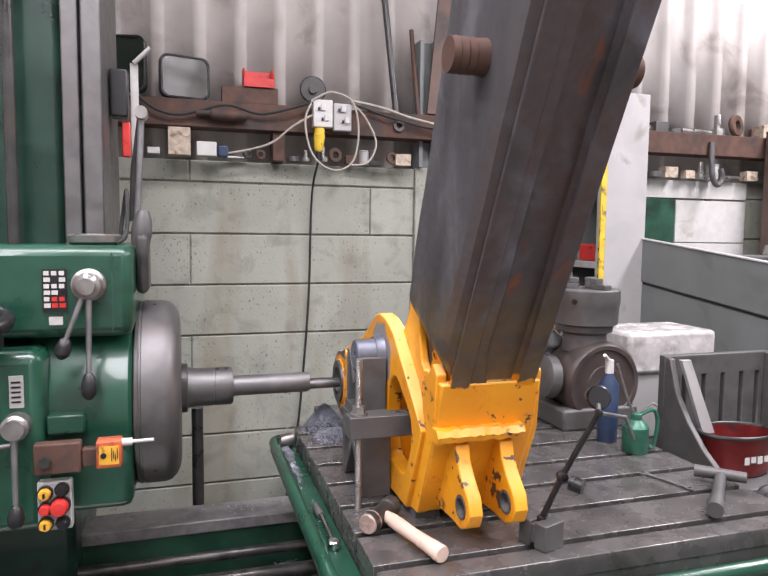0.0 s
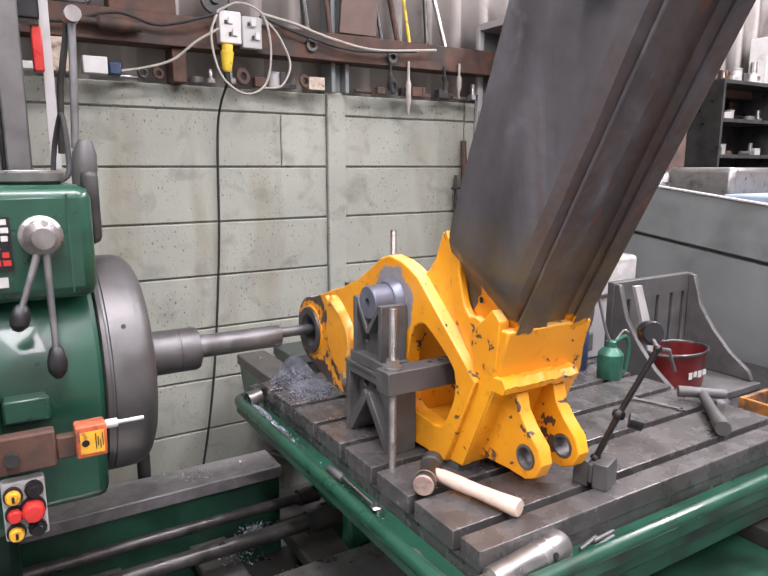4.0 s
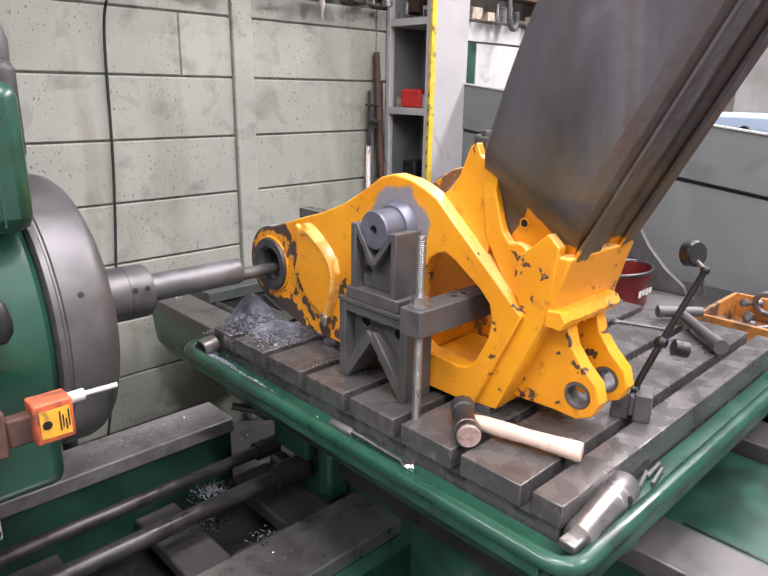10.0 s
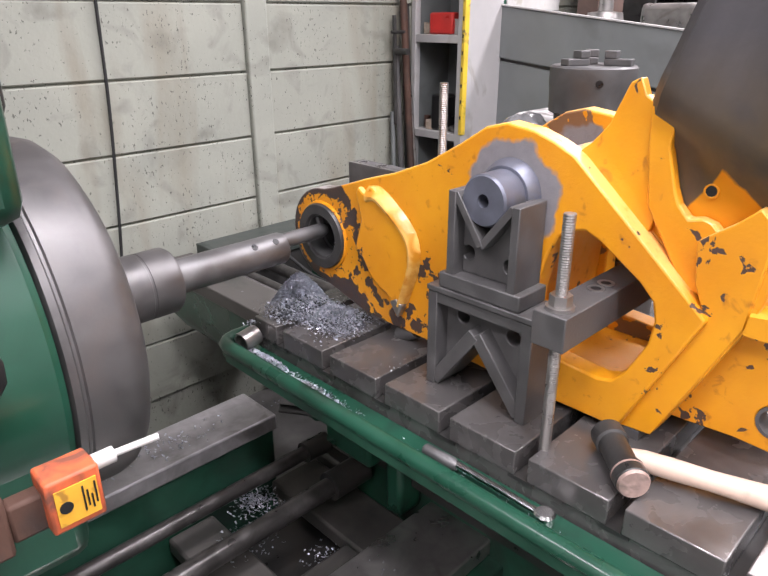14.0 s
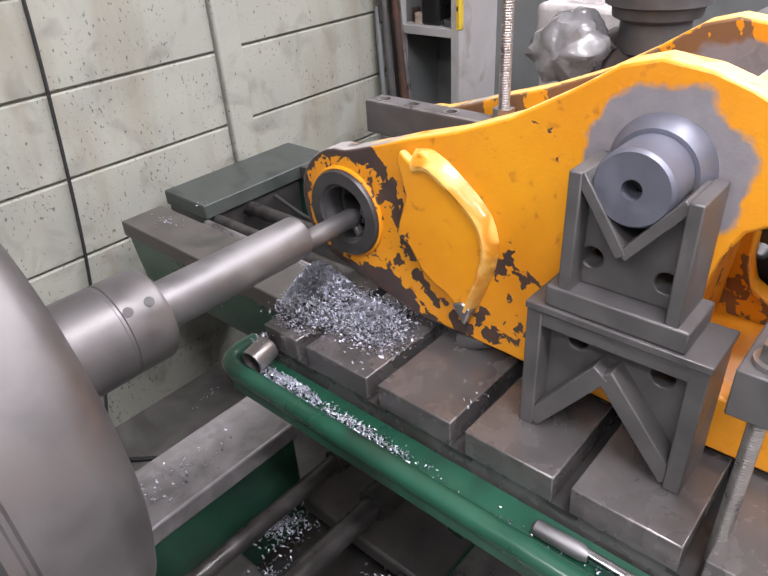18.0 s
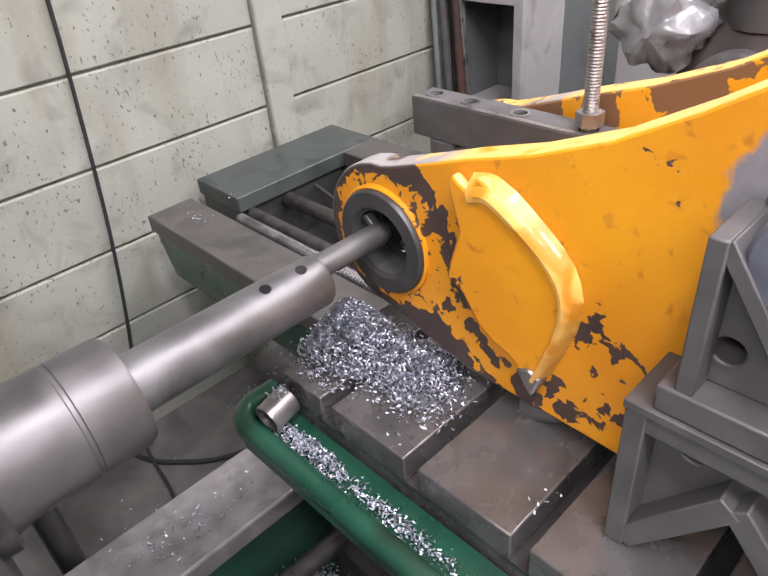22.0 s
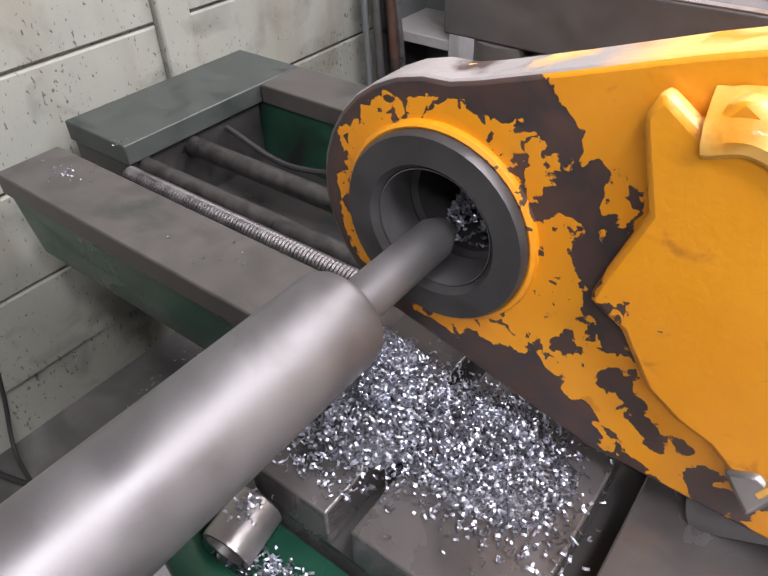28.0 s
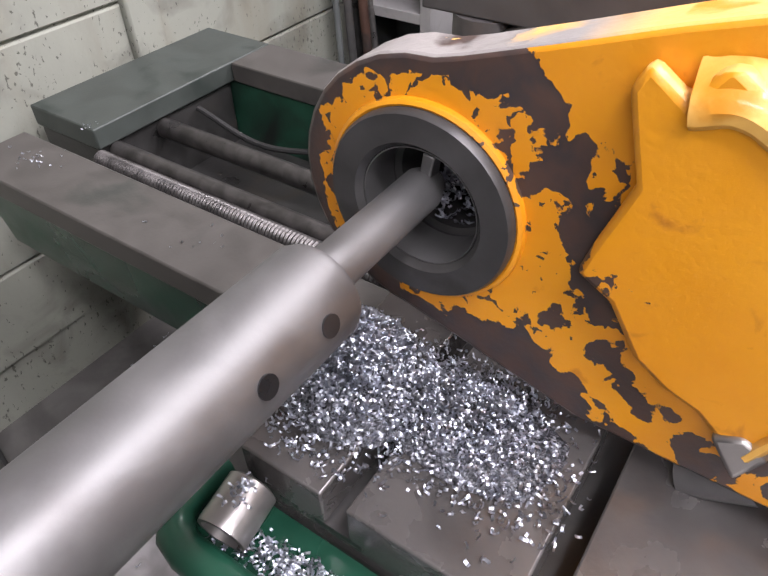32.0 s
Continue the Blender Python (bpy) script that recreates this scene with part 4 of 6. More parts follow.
for k, p in enumerate(bead):
    d = (bead[min(k + 1, len(bead) - 1)] - bead[max(k - 1, 0)]).normalized()
    out = Vector((0, d.z, -d.y))
    w = 0.0110 * (1 - 0.55 * k / len(bead)) + 0.0007 * noise.noise(Vector((k * 0.4, 0, 3)))
    ring = [bm.verts.new(Vector((x, p.y, p.z)) + out * o * w) for x, o in ((0.3990, 1.35), (0.3930, 1.0), (0.3860, 0.45), (0.3835, -0.10), (0.3845, -0.55), (0.3875, -0.80), (0.3990, -0.80))]
    if prev:
        for q in range(7):
            bm.faces.new((prev[q], prev[(q + 1) % 7], ring[(q + 1) % 7], ring[q]))
    else:
        bm.faces.new(ring)
    prev = ring
bm.faces.new(prev)
part("doubler_bead", bm, BEAD, boom, "wide bevel ground along the doubler edge, coloured pale for the light on it")
part("bare_tip", P([(1.516, 1.016), (1.534, 1.040), (1.520, 1.048), (1.506, 1.040)], 0.385, 0.3992), STEEL, boom, "ground bright tip of the doubler plate", True, 0.003)
for x0, x1, s in ((0.342, 0.400, 1), (0.620, 0.672, -1)):
    part("pivot_pin", lathe_open(bmesh.new(), (x0, PIN_Y, PIN_Z), (1, 0, 0), [(0.0, 0.0085), (0.0, 0.0305), (0.003, 0.033), (x1 - x0, 0.033), (x1 - x0, 0.0085)], 40), PIN, boom, "blue-grey turned pivot pin with a centre hole")
    part("pin_centre", R((x0 + 0.02, PIN_Y, PIN_Z), (x0 + 0.024, PIN_Y, PIN_Z), 0.0088, None, 20), BLACK, boom)
    part("weld_collar", lathe_open(bmesh.new(), (0.383 if s > 0 else 0.6195, PIN_Y, PIN_Z), (1, 0, 0), [(0, 0.0332), (0, 0.037), (0.008, 0.0425), (0.0165, 0.045), (0.0165, 0.0332)], 40), PIN, boom, "rough grey weld round the pin")

# tube: a channel-sectioned dark steel box leaning towards -y
LEAN = 27.0
ax = Vector((0, -math.sin(radians(LEAN)), math.cos(radians(LEAN))))
tx0, tx1 = 0.403, 0.602
perp = Vector((0, -math.cos(radians(LEAN)), -math.sin(radians(LEAN))))


def tube():
    """A pressed box tube: rounded corners, two raised strips and a sunken middle on its front."""
    depth = 0.205
    w = tx1 - tx0
    sec = [(0.0, 0.012), (0.0, depth - 0.045), (0.003, depth - 0.026), (0.012, depth - 0.010), (0.030, depth - 0.002), (0.060, depth), (0.078, depth), (0.084, depth - 0.010), (0.090, depth - 0.016), (w - 0.050, depth - 0.016), (w - 0.044, depth - 0.008), (w - 0.038, depth), (w - 0.020, depth - 0.002), (w - 0.006, depth - 0.012), (w, depth - 0.030), (w, 0.012), (w - 0.012, 0.0), (0.012, 0.0)]
    bm = bmesh.new()
    rings = []
    origin = Vector((tx0, 1.178, 1.372))
    for d in [-0.15 + 0.015 * k for k in range(13)] + [0.06 + 0.06 * k for k in range(30)]:
        ring = []
        for i, (u, v) in enumerate(sec):
            f = min(1.0, max(0.0, (0.03 - d) / 0.08))
            inset = 0.034 * f * f * (3 - 2 * f) * max(0.0, 1 - u / 0.14)
            back = 0.12 * max(0.0, d) * (1 - v / depth)
            p = origin + Vector((u + inset, 0, 0)) + perp * (v - back) + ax * d
            dent = 0.0025 * noise.noise(p * 9.0)
            ring.append(bm.verts.new(p + perp * dent + Vector((dent, 0, 0))))
        rings.append(ring)
    for a, b in zip(rings, rings[1:]):
        for k in range(len(sec)):
            bm.faces.new((a[k], a[(k + 1) % len(sec)], b[(k + 1) % len(sec)], b[k]))
    bm.faces.new(rings[0])
    bm.faces.new(rings[-1])
    return bm


part("boom_tube", tube(), TUBE, boom, "dark rust-stained bare steel box tube")
COLUMN = [(1.100, 1.236), (1.066, 1.262), (1.046, 1.282), (1.026, 1.264), (1.036, 1.158), (1.112, 0.986), (1.152, 0.983), (1.0765, 1.150), (1.094, 1.190)]
EAR = [(1.268, 1.298), (1.241, 1.320), (1.222, 1.343), (1.203, 1.390), (1.191, 1.396), (1.183, 1.378), (1.173, 1.372), (1.172, 1.343), (1.165, 1.298), (1.153, 1.253), (1.165, 1.203), (1.215, 1.248)]
STRIP = [(1.1745, 1.369), (1.157, 1.364), (1.145, 1.354), (1.148, 1.328), (1.136, 1.286), (1.128, 1.268), (1.116, 1.255), (1.104, 1.258), (1.088, 1.254), (1.072, 1.238), (1.066, 1.205), (1.078, 1.170), (1.112, 1.178), (1.163, 1.260), (1.172, 1.323)]
COVER = [(1.0735, 1.1545), (1.2445, 1.3045), (1.262, 1.289), (1.089, 1.137)]
for g0, e0, c0, w0 in ((0.409, 0.424, 0.4325, 0.4195), (0.592, 0.573, 0.520, 0.588)):
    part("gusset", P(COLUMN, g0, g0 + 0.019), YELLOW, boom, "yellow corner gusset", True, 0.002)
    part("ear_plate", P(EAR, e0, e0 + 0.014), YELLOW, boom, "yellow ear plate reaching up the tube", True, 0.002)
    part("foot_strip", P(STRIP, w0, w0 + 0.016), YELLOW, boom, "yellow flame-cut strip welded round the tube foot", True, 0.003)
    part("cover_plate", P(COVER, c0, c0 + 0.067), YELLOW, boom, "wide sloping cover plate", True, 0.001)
part("bolt_hole", lathe_open(bmesh.new(), (0.4335, 1.103, 1.285), (1, 0, 0), [(0.006, 0.0058), (0.0, 0.0062), (0.0, 0.0080), (0.006, 0.0085)], 20), YELLOW, boom, "drilled hole rim")
part("bolt_hole", R((0.4345, 1.103, 1.285), (0.440, 1.103, 1.285), 0.0060), BLACK, boom)
part("ear_flange", B((0.478, 0.545, 1.196, 1.208, 1.30, 1.372)), YELLOW, boom, "", True, 0.003)
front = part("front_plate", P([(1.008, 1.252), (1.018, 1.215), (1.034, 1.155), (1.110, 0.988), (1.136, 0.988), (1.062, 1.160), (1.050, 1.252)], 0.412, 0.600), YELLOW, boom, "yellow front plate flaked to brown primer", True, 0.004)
part("floor_plate", B((0.433, 0.587, 1.14, 1.47, 1.0, 1.018)), YELLOW, boom, "", True, 0.002)
part("inner_web", P([(1.30, 1.02), (1.32, 1.02), (1.30, 1.30), (1.28, 1.30)], 0.433, 0.587), YELLOW, boom)


def ledge():
    """A rough welded cross ledge with an uneven, lumpy section."""
    bm = bmesh.new()
    prev = None
    for k in range(29):
        x = 0.405 + 0.167 * k / 28
        j = [0.004 * noise.noise(Vector((x * 90, q * 7.3, 2.0))) for q in range(6)]
        sec = [(1.010 + j[0], 1.150 + j[1]), (1.004 + j[2], 1.161 + j[3]), (1.012 + j[4], 1.172 + j[5]), (1.034, 1.172 + j[2]), (1.036, 1.150)]
        ring = [bm.verts.new((x, a, b)) for a, b in sec]
        if prev:
            for q in range(5):
                bm.faces.new((prev[q], prev[(q + 1) % 5], ring[(q + 1) % 5], ring[q]))
        else:
            bm.faces.new(ring)
        prev = ring
    bm.faces.new(prev)
    return bm


part("ledge", ledge(), YELLOW, boom, "rough flaked cross ledge")
LUG = [(1.060, 1.140), (1.036, 1.148), (1.020, 1.142), (1.012, 1.115), (0.992, 1.090), (0.966, 1.066), (0.958, 1.040), (0.968, 1.016), (0.992, 1.004), (1.030, 1.006), (1.105, 1.002), (1.115, 1.02)]
for x in (0.444, 0.528):
    part("lug", P(LUG, x, x + 0.026, (circle2(0.994, 1.042, 0.0205, 24),)), YELLOW, boom, "yellow lug with a bored hole", True, 0.002)
    part("lug_bush", lathe_open(bmesh.new(), (x - 0.001, 0.994, 1.042), (1, 0, 0), [(0, 0.0165), (0, 0.0203), (0.028, 0.0203), (0.028, 0.0165)], 28), CAST, boom)
for u in (0.024, 0.150):
    a = Vector((tx0 + u, 1.178, 1.372)) + perp * 0.204
    q = [a + ax * d + Vector((s, 0, 0)) + perp * e for e in (-0.004, 0.004) for s in (0.0, 0.036) for d in (-0.205, 1.60)]
    bm = bmesh.new()
    vs = [bm.verts.new(p) for p in q]
    for f in ((0, 1, 3, 2), (4, 6, 7, 5), (0, 4, 5, 1), (2, 3, 7, 6), (0, 2, 6, 4), (1, 5, 7, 3)):
        bm.faces.new([vs[i] for i in f])
    part("front_strip", bm, TUBE, boom, "dark steel strip running onto the yellow front", True, 0.003)
tr = Vector((tx0, 1.178, 1.372)) + perp * 0.115 + ax * 0.485
part("trunnion", lathe(bmesh.new(), tr + Vector((-0.054, 0, 0)), (1, 0, 0), [(0, 0.024), (0.010, 0.0258), (0.012, 0.0245), (0.022, 0.0258), (0.024, 0.0245), (0.034, 0.0258), (0.036, 0.0245), (0.058, 0.0265)], 32), RUST, boom, "rusty ribbed trunnion stub")
part("trunnion", lathe(bmesh.new(), tr + Vector((0.195, 0, 0)), (1, 0, 0), [(0, 0.026), (0.04, 0.026), (0.054, 0.024), (0.054, 0)], 32), RUST, boom, "rusty ribbed trunnion stub")
for x, y in ((0.41, 1.125), (0.545, 1.125), (0.42, 1.53), (0.59, 1.53)):
    single("packing_block", B((x, x + 0.05, y, y + 0.035, TZ + 0.0002, 0.9839 if y < 1.3 else 0.990)), CAST, "small dark steel packing block under the boom end", "packing block", "packing blocks", "", 0.001)

# ---------------------------------------------------------------- vee blocks, clamps, studs


def frame_bars(bm, pairs, x0, x1, w):
    for k, ((y0, z0), (y1, z1)) in enumerate(pairs):
        x0, x1 = x0 + 0.0005 * (k > 0), x1 - 0.0005 * (k > 0)
        d = Vector((0, y1 - y0, z1 - z0))
        nrm = Vector((0, -d.z, d.y)).normalized() * w / 2
        q = []
        for x in (x0, x1):
            for p, s in (((y0, z0), 1), ((y0, z0), -1), ((y1, z1), -1), ((y1, z1), 1)):
                q.append(bm.verts.new(Vector((x, p[0], p[1])) + nrm * s))
        for f in ((0, 1, 2, 3), (7, 6, 5, 4), (0, 4, 5, 1), (1, 5, 6, 2), (2, 6, 7, 3), (3, 7, 4, 0)):
            bm.faces.new([q[i] for i in f])


def vee_pair(x0, x1, label):
    lo = thing("vee_stand", ((x0 + x1) / 2, 1.325, TZ), label, "vee block", "vee blocks")
    web0, web1 = (x0 + 0.024, x1 - 0.002)
    part("web", P([(1.403, 0.972), (1.390, 0.972), (1.328, 1.066), (1.258, 0.972), (1.248, 0.972), (1.248, 1.112), (1.403, 1.112)], web0, web1, (circle2(1.365, 1.078, 0.010, 16), circle2(1.283, 1.074, 0.011, 16))), CAST, lo, "", True, 0.0015)
    bm = bmesh.new()
    frame_bars(bm, [((1.401, 0.9705), (1.401, 1.1125)), ((1.250, 0.9705), (1.250, 1.1125)), ((1.2425, 1.1042), (1.4085, 1.1042))], x0, x1, 0.016)
    part("frame", bm, CAST, lo, "", True, 0.0015)
    bm = bmesh.new()
    frame_bars(bm, [((1.396, 0.977), (1.330, 1.069)), ((1.328, 1.069), (1.254, 0.979))], x0 + 0.001, x1 - 0.001, 0.019)
    part("vee_rib", bm, CAST, lo, "", True, 0.0015)
    part("top_plate", B((x0 - 0.002, x1 + 0.001, 1.240, 1.410, 1.1135, 1.121)), CAST, lo, "", True, 0.001)
    up = thing("vee_block", ((x0 + x1) / 2, 1.328, 1.1215), "dark grey cast vee block holding the pivot pin", "vee block", "vee blocks")
    part("base", B((x0 + 0.001, x1 - 0.001, 1.264, 1.392, 1.1215, 1.143)), CAST, up, "", True, 0.002)
    part("web", P([(1.378, 1.143), (1.278, 1.143), (1.278, 1.247), (1.292, 1.247), (1.330, 1.191), (1.364, 1.247), (1.378, 1.247)], web0, web1, (circle2(1.362, 1.171, 0.010, 16), circle2(1.296, 1.167, 0.010, 16))), CAST, up, "", True, 0.0015)
    bm = bmesh.new()
    frame_bars(bm, [((1.376, 1.142), (1.376, 1.255))], x0 + 0.003, x1 - 0.002, 0.012)
    part("cheek", bm, CAST, up, "", True, 0.0015)
    bm = bmesh.new()
    frame_bars(bm, [((1.280, 1.142), (1.280, 1.251))], x0 + 0.003, x1 - 0.002, 0.012)
    part("cheek", bm, CAST, up, "", True, 0.0015)
    bm = bmesh.new()
    frame_bars(bm, [((1.373, 1.253), (1.330, 1.190)), ((1.330, 1.190), (1.285, 1.248))], x0 + 0.004, x1 - 0.003, 0.010)
    part("vee_rib", bm, CAST, up, "", True, 0.001)


vee_pair(0.336, 0.398, "dark grey cast stand with an upturned vee opening")
vee_pair(0.622, 0.684, "dark grey cast stand with an upturned vee opening")


def threaded(a, b, r):
    a, b = Vector(a), Vector(b)
    L = (b - a).length
    return lathe(bmesh.new(), a, b - a, [(0.0015 * k, r - 0.0006 * (k % 2)) for k in range(int(L / 0.0015))], 12)


def hexnut(at, r, h):
    return rod(bmesh.new(), at, Vector(at) + Vector((0, 0, h)), r, None, 6)


SX, SY = 0.318, 1.199
bar = thing("clamp_bar", (0.45, SY, 1.114), "dark steel clamp bar passed through the yellow window", "clamp bar", "clamp bars")
part("bar_body", P([(0.296, SY - 0.021), (0.66, SY - 0.021), (0.66, SY + 0.021), (0.296, SY + 0.021)], 1.114, 1.156, (circle2(SX, SY, 0.011, 20),), axis="z"), CAST, bar, "", True, 0.0015)
for k in range(2):
    part("hole_ring", lathe_open(bmesh.new(), (0.398 + 0.024 * k, SY, 1.1562), (0, 0, 1), [(0, 0.0065), (0, 0.0105), (0.0012, 0.0105), (0.0012, 0.0065)], 20), STEEL, bar, "bright counterbored ring")
    part("hole", R((0.398 + 0.024 * k, SY, 1.1562), (0.398 + 0.024 * k, SY, 1.1567), 0.0064, None, 18), BLACK, bar)
stud = thing("threaded_stud", (SX, SY, TZ), "bright threaded clamping stud with nut", "stud", "clamping studs")
part("stud", threaded((SX, SY, 0.934), (SX, SY, 1.268), 0.0072), STEEL, stud)
part("nut", hexnut((SX, SY, 1.1605), 0.0130, 0.013), STEEL, stud)
part("washer", R((SX, SY, 1.1562), (SX, SY, 1.1602), 0.0165), STEEL, stud)
stud2 = thing("threaded_stud", (0.641, 1.213, TZ), "bright threaded clamping stud with nut", "stud", "clamping studs")
part("stud", threaded((0.672, 1.213, 0.934), (0.672, 1.213, 1.24), 0.0075), STEEL, stud2)
bar2 = thing("clamp_bar", (0.56, 1.70, 1.153), "dark steel clamp bar with drilled holes in its top", "clamp bar", "clamp bars")
part("bar_body", P([(0.540, 1.40), (0.578, 1.40), (0.578, 1.797), (0.540, 1.797)], 1.155, 1.200, [circle2(0.559, y, 0.008, 16) for y in (1.775, 1.725, 1.66, 1.581)], axis="z"), CAST, bar2, "", True, 0.0015)
for y in (1.775, 1.725, 1.66):
    part("hole_ring", lathe_open(bmesh.new(), (0.559, y, 1.2002), (0, 0, 1), [(0, 0.0078), (0, 0.0105), (0.001, 0.0105), (0.001, 0.0078)], 20), STEEL, bar2, "bright countersunk ring")
# thin steel strip added in place of the light on the bar top
part("lit_top_strip", B((0.5405, 0.5475, 1.402, 1.795, 1.2002, 1.2008)), STEEL, bar2, "bright strip standing for light along the bar top")
stud3 = thing("threaded_stud", (0.559, 1.581, TZ), "tall bright threaded clamping stud", "stud", "clamping studs")
part("stud", threaded((0.559, 1.581, 0.934), (0.559, 1.581, 1.36), 0.0075), STEEL, stud3)
part("nut", hexnut((0.559, 1.581, 1.205), 0.0135, 0.013), STEEL, stud3)
single("support_jack", lathe(bmesh.new(), (0.559, 1.755, TZ + 0.0003), (0, 0, 1), [(0, 0.03), (0.02, 0.03), (0.04, 0.02), (0.16, 0.018), (0.165, 0.024), (0.1845, 0.024), (0.1845, 0)], 24), CAST, "dark steel jack post under the clamp bar", "jack")
single("round_prop", R((0.415, 1.535, TZ + 0.0003), (0.415, 1.500, 0.9915), 0.014), CAST, "short round dark steel bar beside the boom end", "bar")


# ---------------------------------------------------------------- loose things on the table
ham = thing("hammer", (0.36, 1.08, TZ), "copper-faced hammer with a pale wooden handle", "hammer")
hd = Vector((0.075, 0.075, 0)).normalized()
c = Vector((0.338, 1.115, 0.991))
part("head", lathe(bmesh.new(), c - hd * 0.048, hd, [(0, 0.017), (0.003, 0.0195), (0.022, 0.0195), (0.024, 0.0165), (0.072, 0.0165), (0.074, 0.0195), (0.094, 0.0195), (0.097, 0.017), (0.097, 0)], 28), OILY, ham, "dark iron hammer head")
part("face", lathe(bmesh.new(), c - hd * 0.0500, hd, [(0, 0.0), (0, 0.0165), (0.004, 0.0185), (0.02, 0.0197), (0.022, 0.0)], 28), COPPER, ham, "worn pinkish copper face")
hn = (Vector((0.400, 0.944, 0.985)) - Vector((0.350, 1.105, 0.990)))
L = hn.length
part("handle", lathe(bmesh.new(), (0.345, 1.112, 0.991), hn, [(0, 0.009), (0.02, 0.012), (0.05, 0.0125), (0.09, 0.0115), (0.13, 0.013), (L - 0.004, 0.0150), (L, 0.013), (L, 0)], 20), WOOD, ham, "pale turned wooden handle")


def spanner(name, a, b, w, th, label, group="spanners"):
    """An open-ended or ring spanner lying from a to b."""
    a, b = Vector(a), Vector(b)
    d = (b - a)
    L = d.length
    u, n2 = d.normalized(), Vector((-d.y, d.x, 0)).normalized()
    ring = [(L - w + w * 1.0 * math.cos(radians(t)), w * math.sin(radians(t))) for t in range(-150, 151, 25)]
    jaw = [(w * 1.0 - w * 1.1 * math.cos(radians(t)), w * 1.1 * math.sin(radians(t))) for t in range(-150, -35, 23)]
    jaw2 = [(w * 1.0 - w * 1.1 * math.cos(radians(t)), w * 1.1 * math.sin(radians(t))) for t in range(40, 151, 22)]
    out = (ring + jaw2[::-1] + [(w * 0.2, w * 0.62), (w * 1.2, w * 0.5), (w * 1.2, -w * 0.5), (w * 0.2, -w * 0.62)] + jaw[::-1])
    bm = bmesh.new()
    plate(bm, out, 0, th, (circle2(L - w, 0, w * 0.55, 12),), axis="z")
    m = Matrix(((u.x, n2.x, 0, a.x), (u.y, n2.y, 0, a.y), (u.z, n2.z, 1, a.z), (0, 0, 0, 1)))
    bmesh.ops.transform(bm, matrix=m, verts=bm.verts)
    return single(name, bm, BRIGHT, label, "spanner", group, "", 0.001)


wr = thing("ratchet_spanner", (0.26, 1.24, 0.916), "bright chromed ratchet spanner lying in the green tray", "spanner", "spanners")
part("handle", sweep(bmesh.new(), curve_pts([(0.262, 1.338, 0.9215), (0.263, 1.30, 0.925), (0.262, 1.24, 0.926), (0.261, 1.165, 0.925)], 6), 0.0055, 12), CHROME, wr)
part("grip", lathe(bmesh.new(), (0.262, 1.345, 0.9225), (0, -1, 0.03), [(0, 0.004), (0.004, 0.0085), (0.05, 0.0085), (0.058, 0.006)], 16), BRIGHT, wr)
part("ratchet_head", lathe(bmesh.new(), (0.261, 1.158, 0.9155), (0, 0, 1), [(0, 0.010), (0.002, 0.0125), (0.014, 0.0125), (0.017, 0.010), (0.017, 0)], 24), CHROME, wr)
single("tray_spanner", sweep(sweep(bmesh.new(), curve_pts([(0.245, 1.02, 0.9215), (0.244, 0.96, 0.923), (0.250, 0.90, 0.921)], 6), 0.006, 10), [(0.245, 1.025, 0.922), (0.247, 1.008, 0.922)], 0.0065, 10), STEEL, "grey twisted bar spanner lying in the green tray", "spanner", "spanners")
spanner("flat_spanner", (0.985, 1.215, TZ + 0.0005), (1.025, 1.095, TZ + 0.0005), 0.0095, 0.004, "flat bright spanner lying on the table", "spanners")
ax3 = Vector((0.455 - 0.272, 0.914 - 0.897, 0.0)).normalized()
soc = thing("taper_socket", (0.36, 0.893, 0.93), "bright steel morse taper drill socket in the green tray", "taper socket")
part("taper", lathe(bmesh.new(), (0.285, 0.888, 0.938), ax3, [(0, 0.0185), (0.012, 0.0195), (0.095, 0.0215), (0.097, 0.023), (0.107, 0.023), (0.108, 0.0215), (0.114, 0.0215), (0.116, 0.0235), (0.150, 0.0235), (0.154, 0.021), (0.154, 0)], 28), STEEL, soc)
part("tang", B((0.258, 0.290, 0.876, 0.900, 0.931, 0.946)), STEEL, soc, "", True, 0.003)
part("slot_hole", R((0.40, 0.8765, 0.945), (0.40, 0.8755, 0.9455), 0.005, None, 12), BLACK, soc)
for k, (x, y) in enumerate(((0.475, 0.897), (0.50, 0.888), (0.512, 0.902))):
    single("drill_bit", R((x, y, 0.9195), (x + 0.05, y + 0.012 - 0.004 * k, 0.9195), 0.0035, None, 10), BRIGHT, "short bright drill bit lying in the tray", "drill bit", "loose drill bits")

mag = thing("indicator_stand", (0.59, 0.975, TZ), "grey magnetic base with jointed arm and round dial", "indicator stand")
turn = Matrix.Translation((0.588, 0.972, 0)) @ Matrix.Rotation(radians(20), 4, "Z")
part("base", turned(B((-0.024, 0.024, -0.030, -0.004, TZ, TZ + 0.046), (-0.024, 0.024, 0.004, 0.030, TZ, TZ + 0.046), (-0.024, 0.024, -0.004, 0.004, TZ + 0.008, TZ + 0.042)), turn), CAST, mag, "square grey magnetic base", True, 0.002)
pts = [Vector((0.588, 0.972, 1.014)), Vector((0.612, 0.950, 1.096)), Vector((0.657, 0.918, 1.212))]
part("lower_arm", rod(bmesh.new(), pts[0], pts[1], 0.0055), BLACK, mag)
part("upper_arm", rod(bmesh.new(), pts[1], pts[2], 0.005), BLACK, mag)
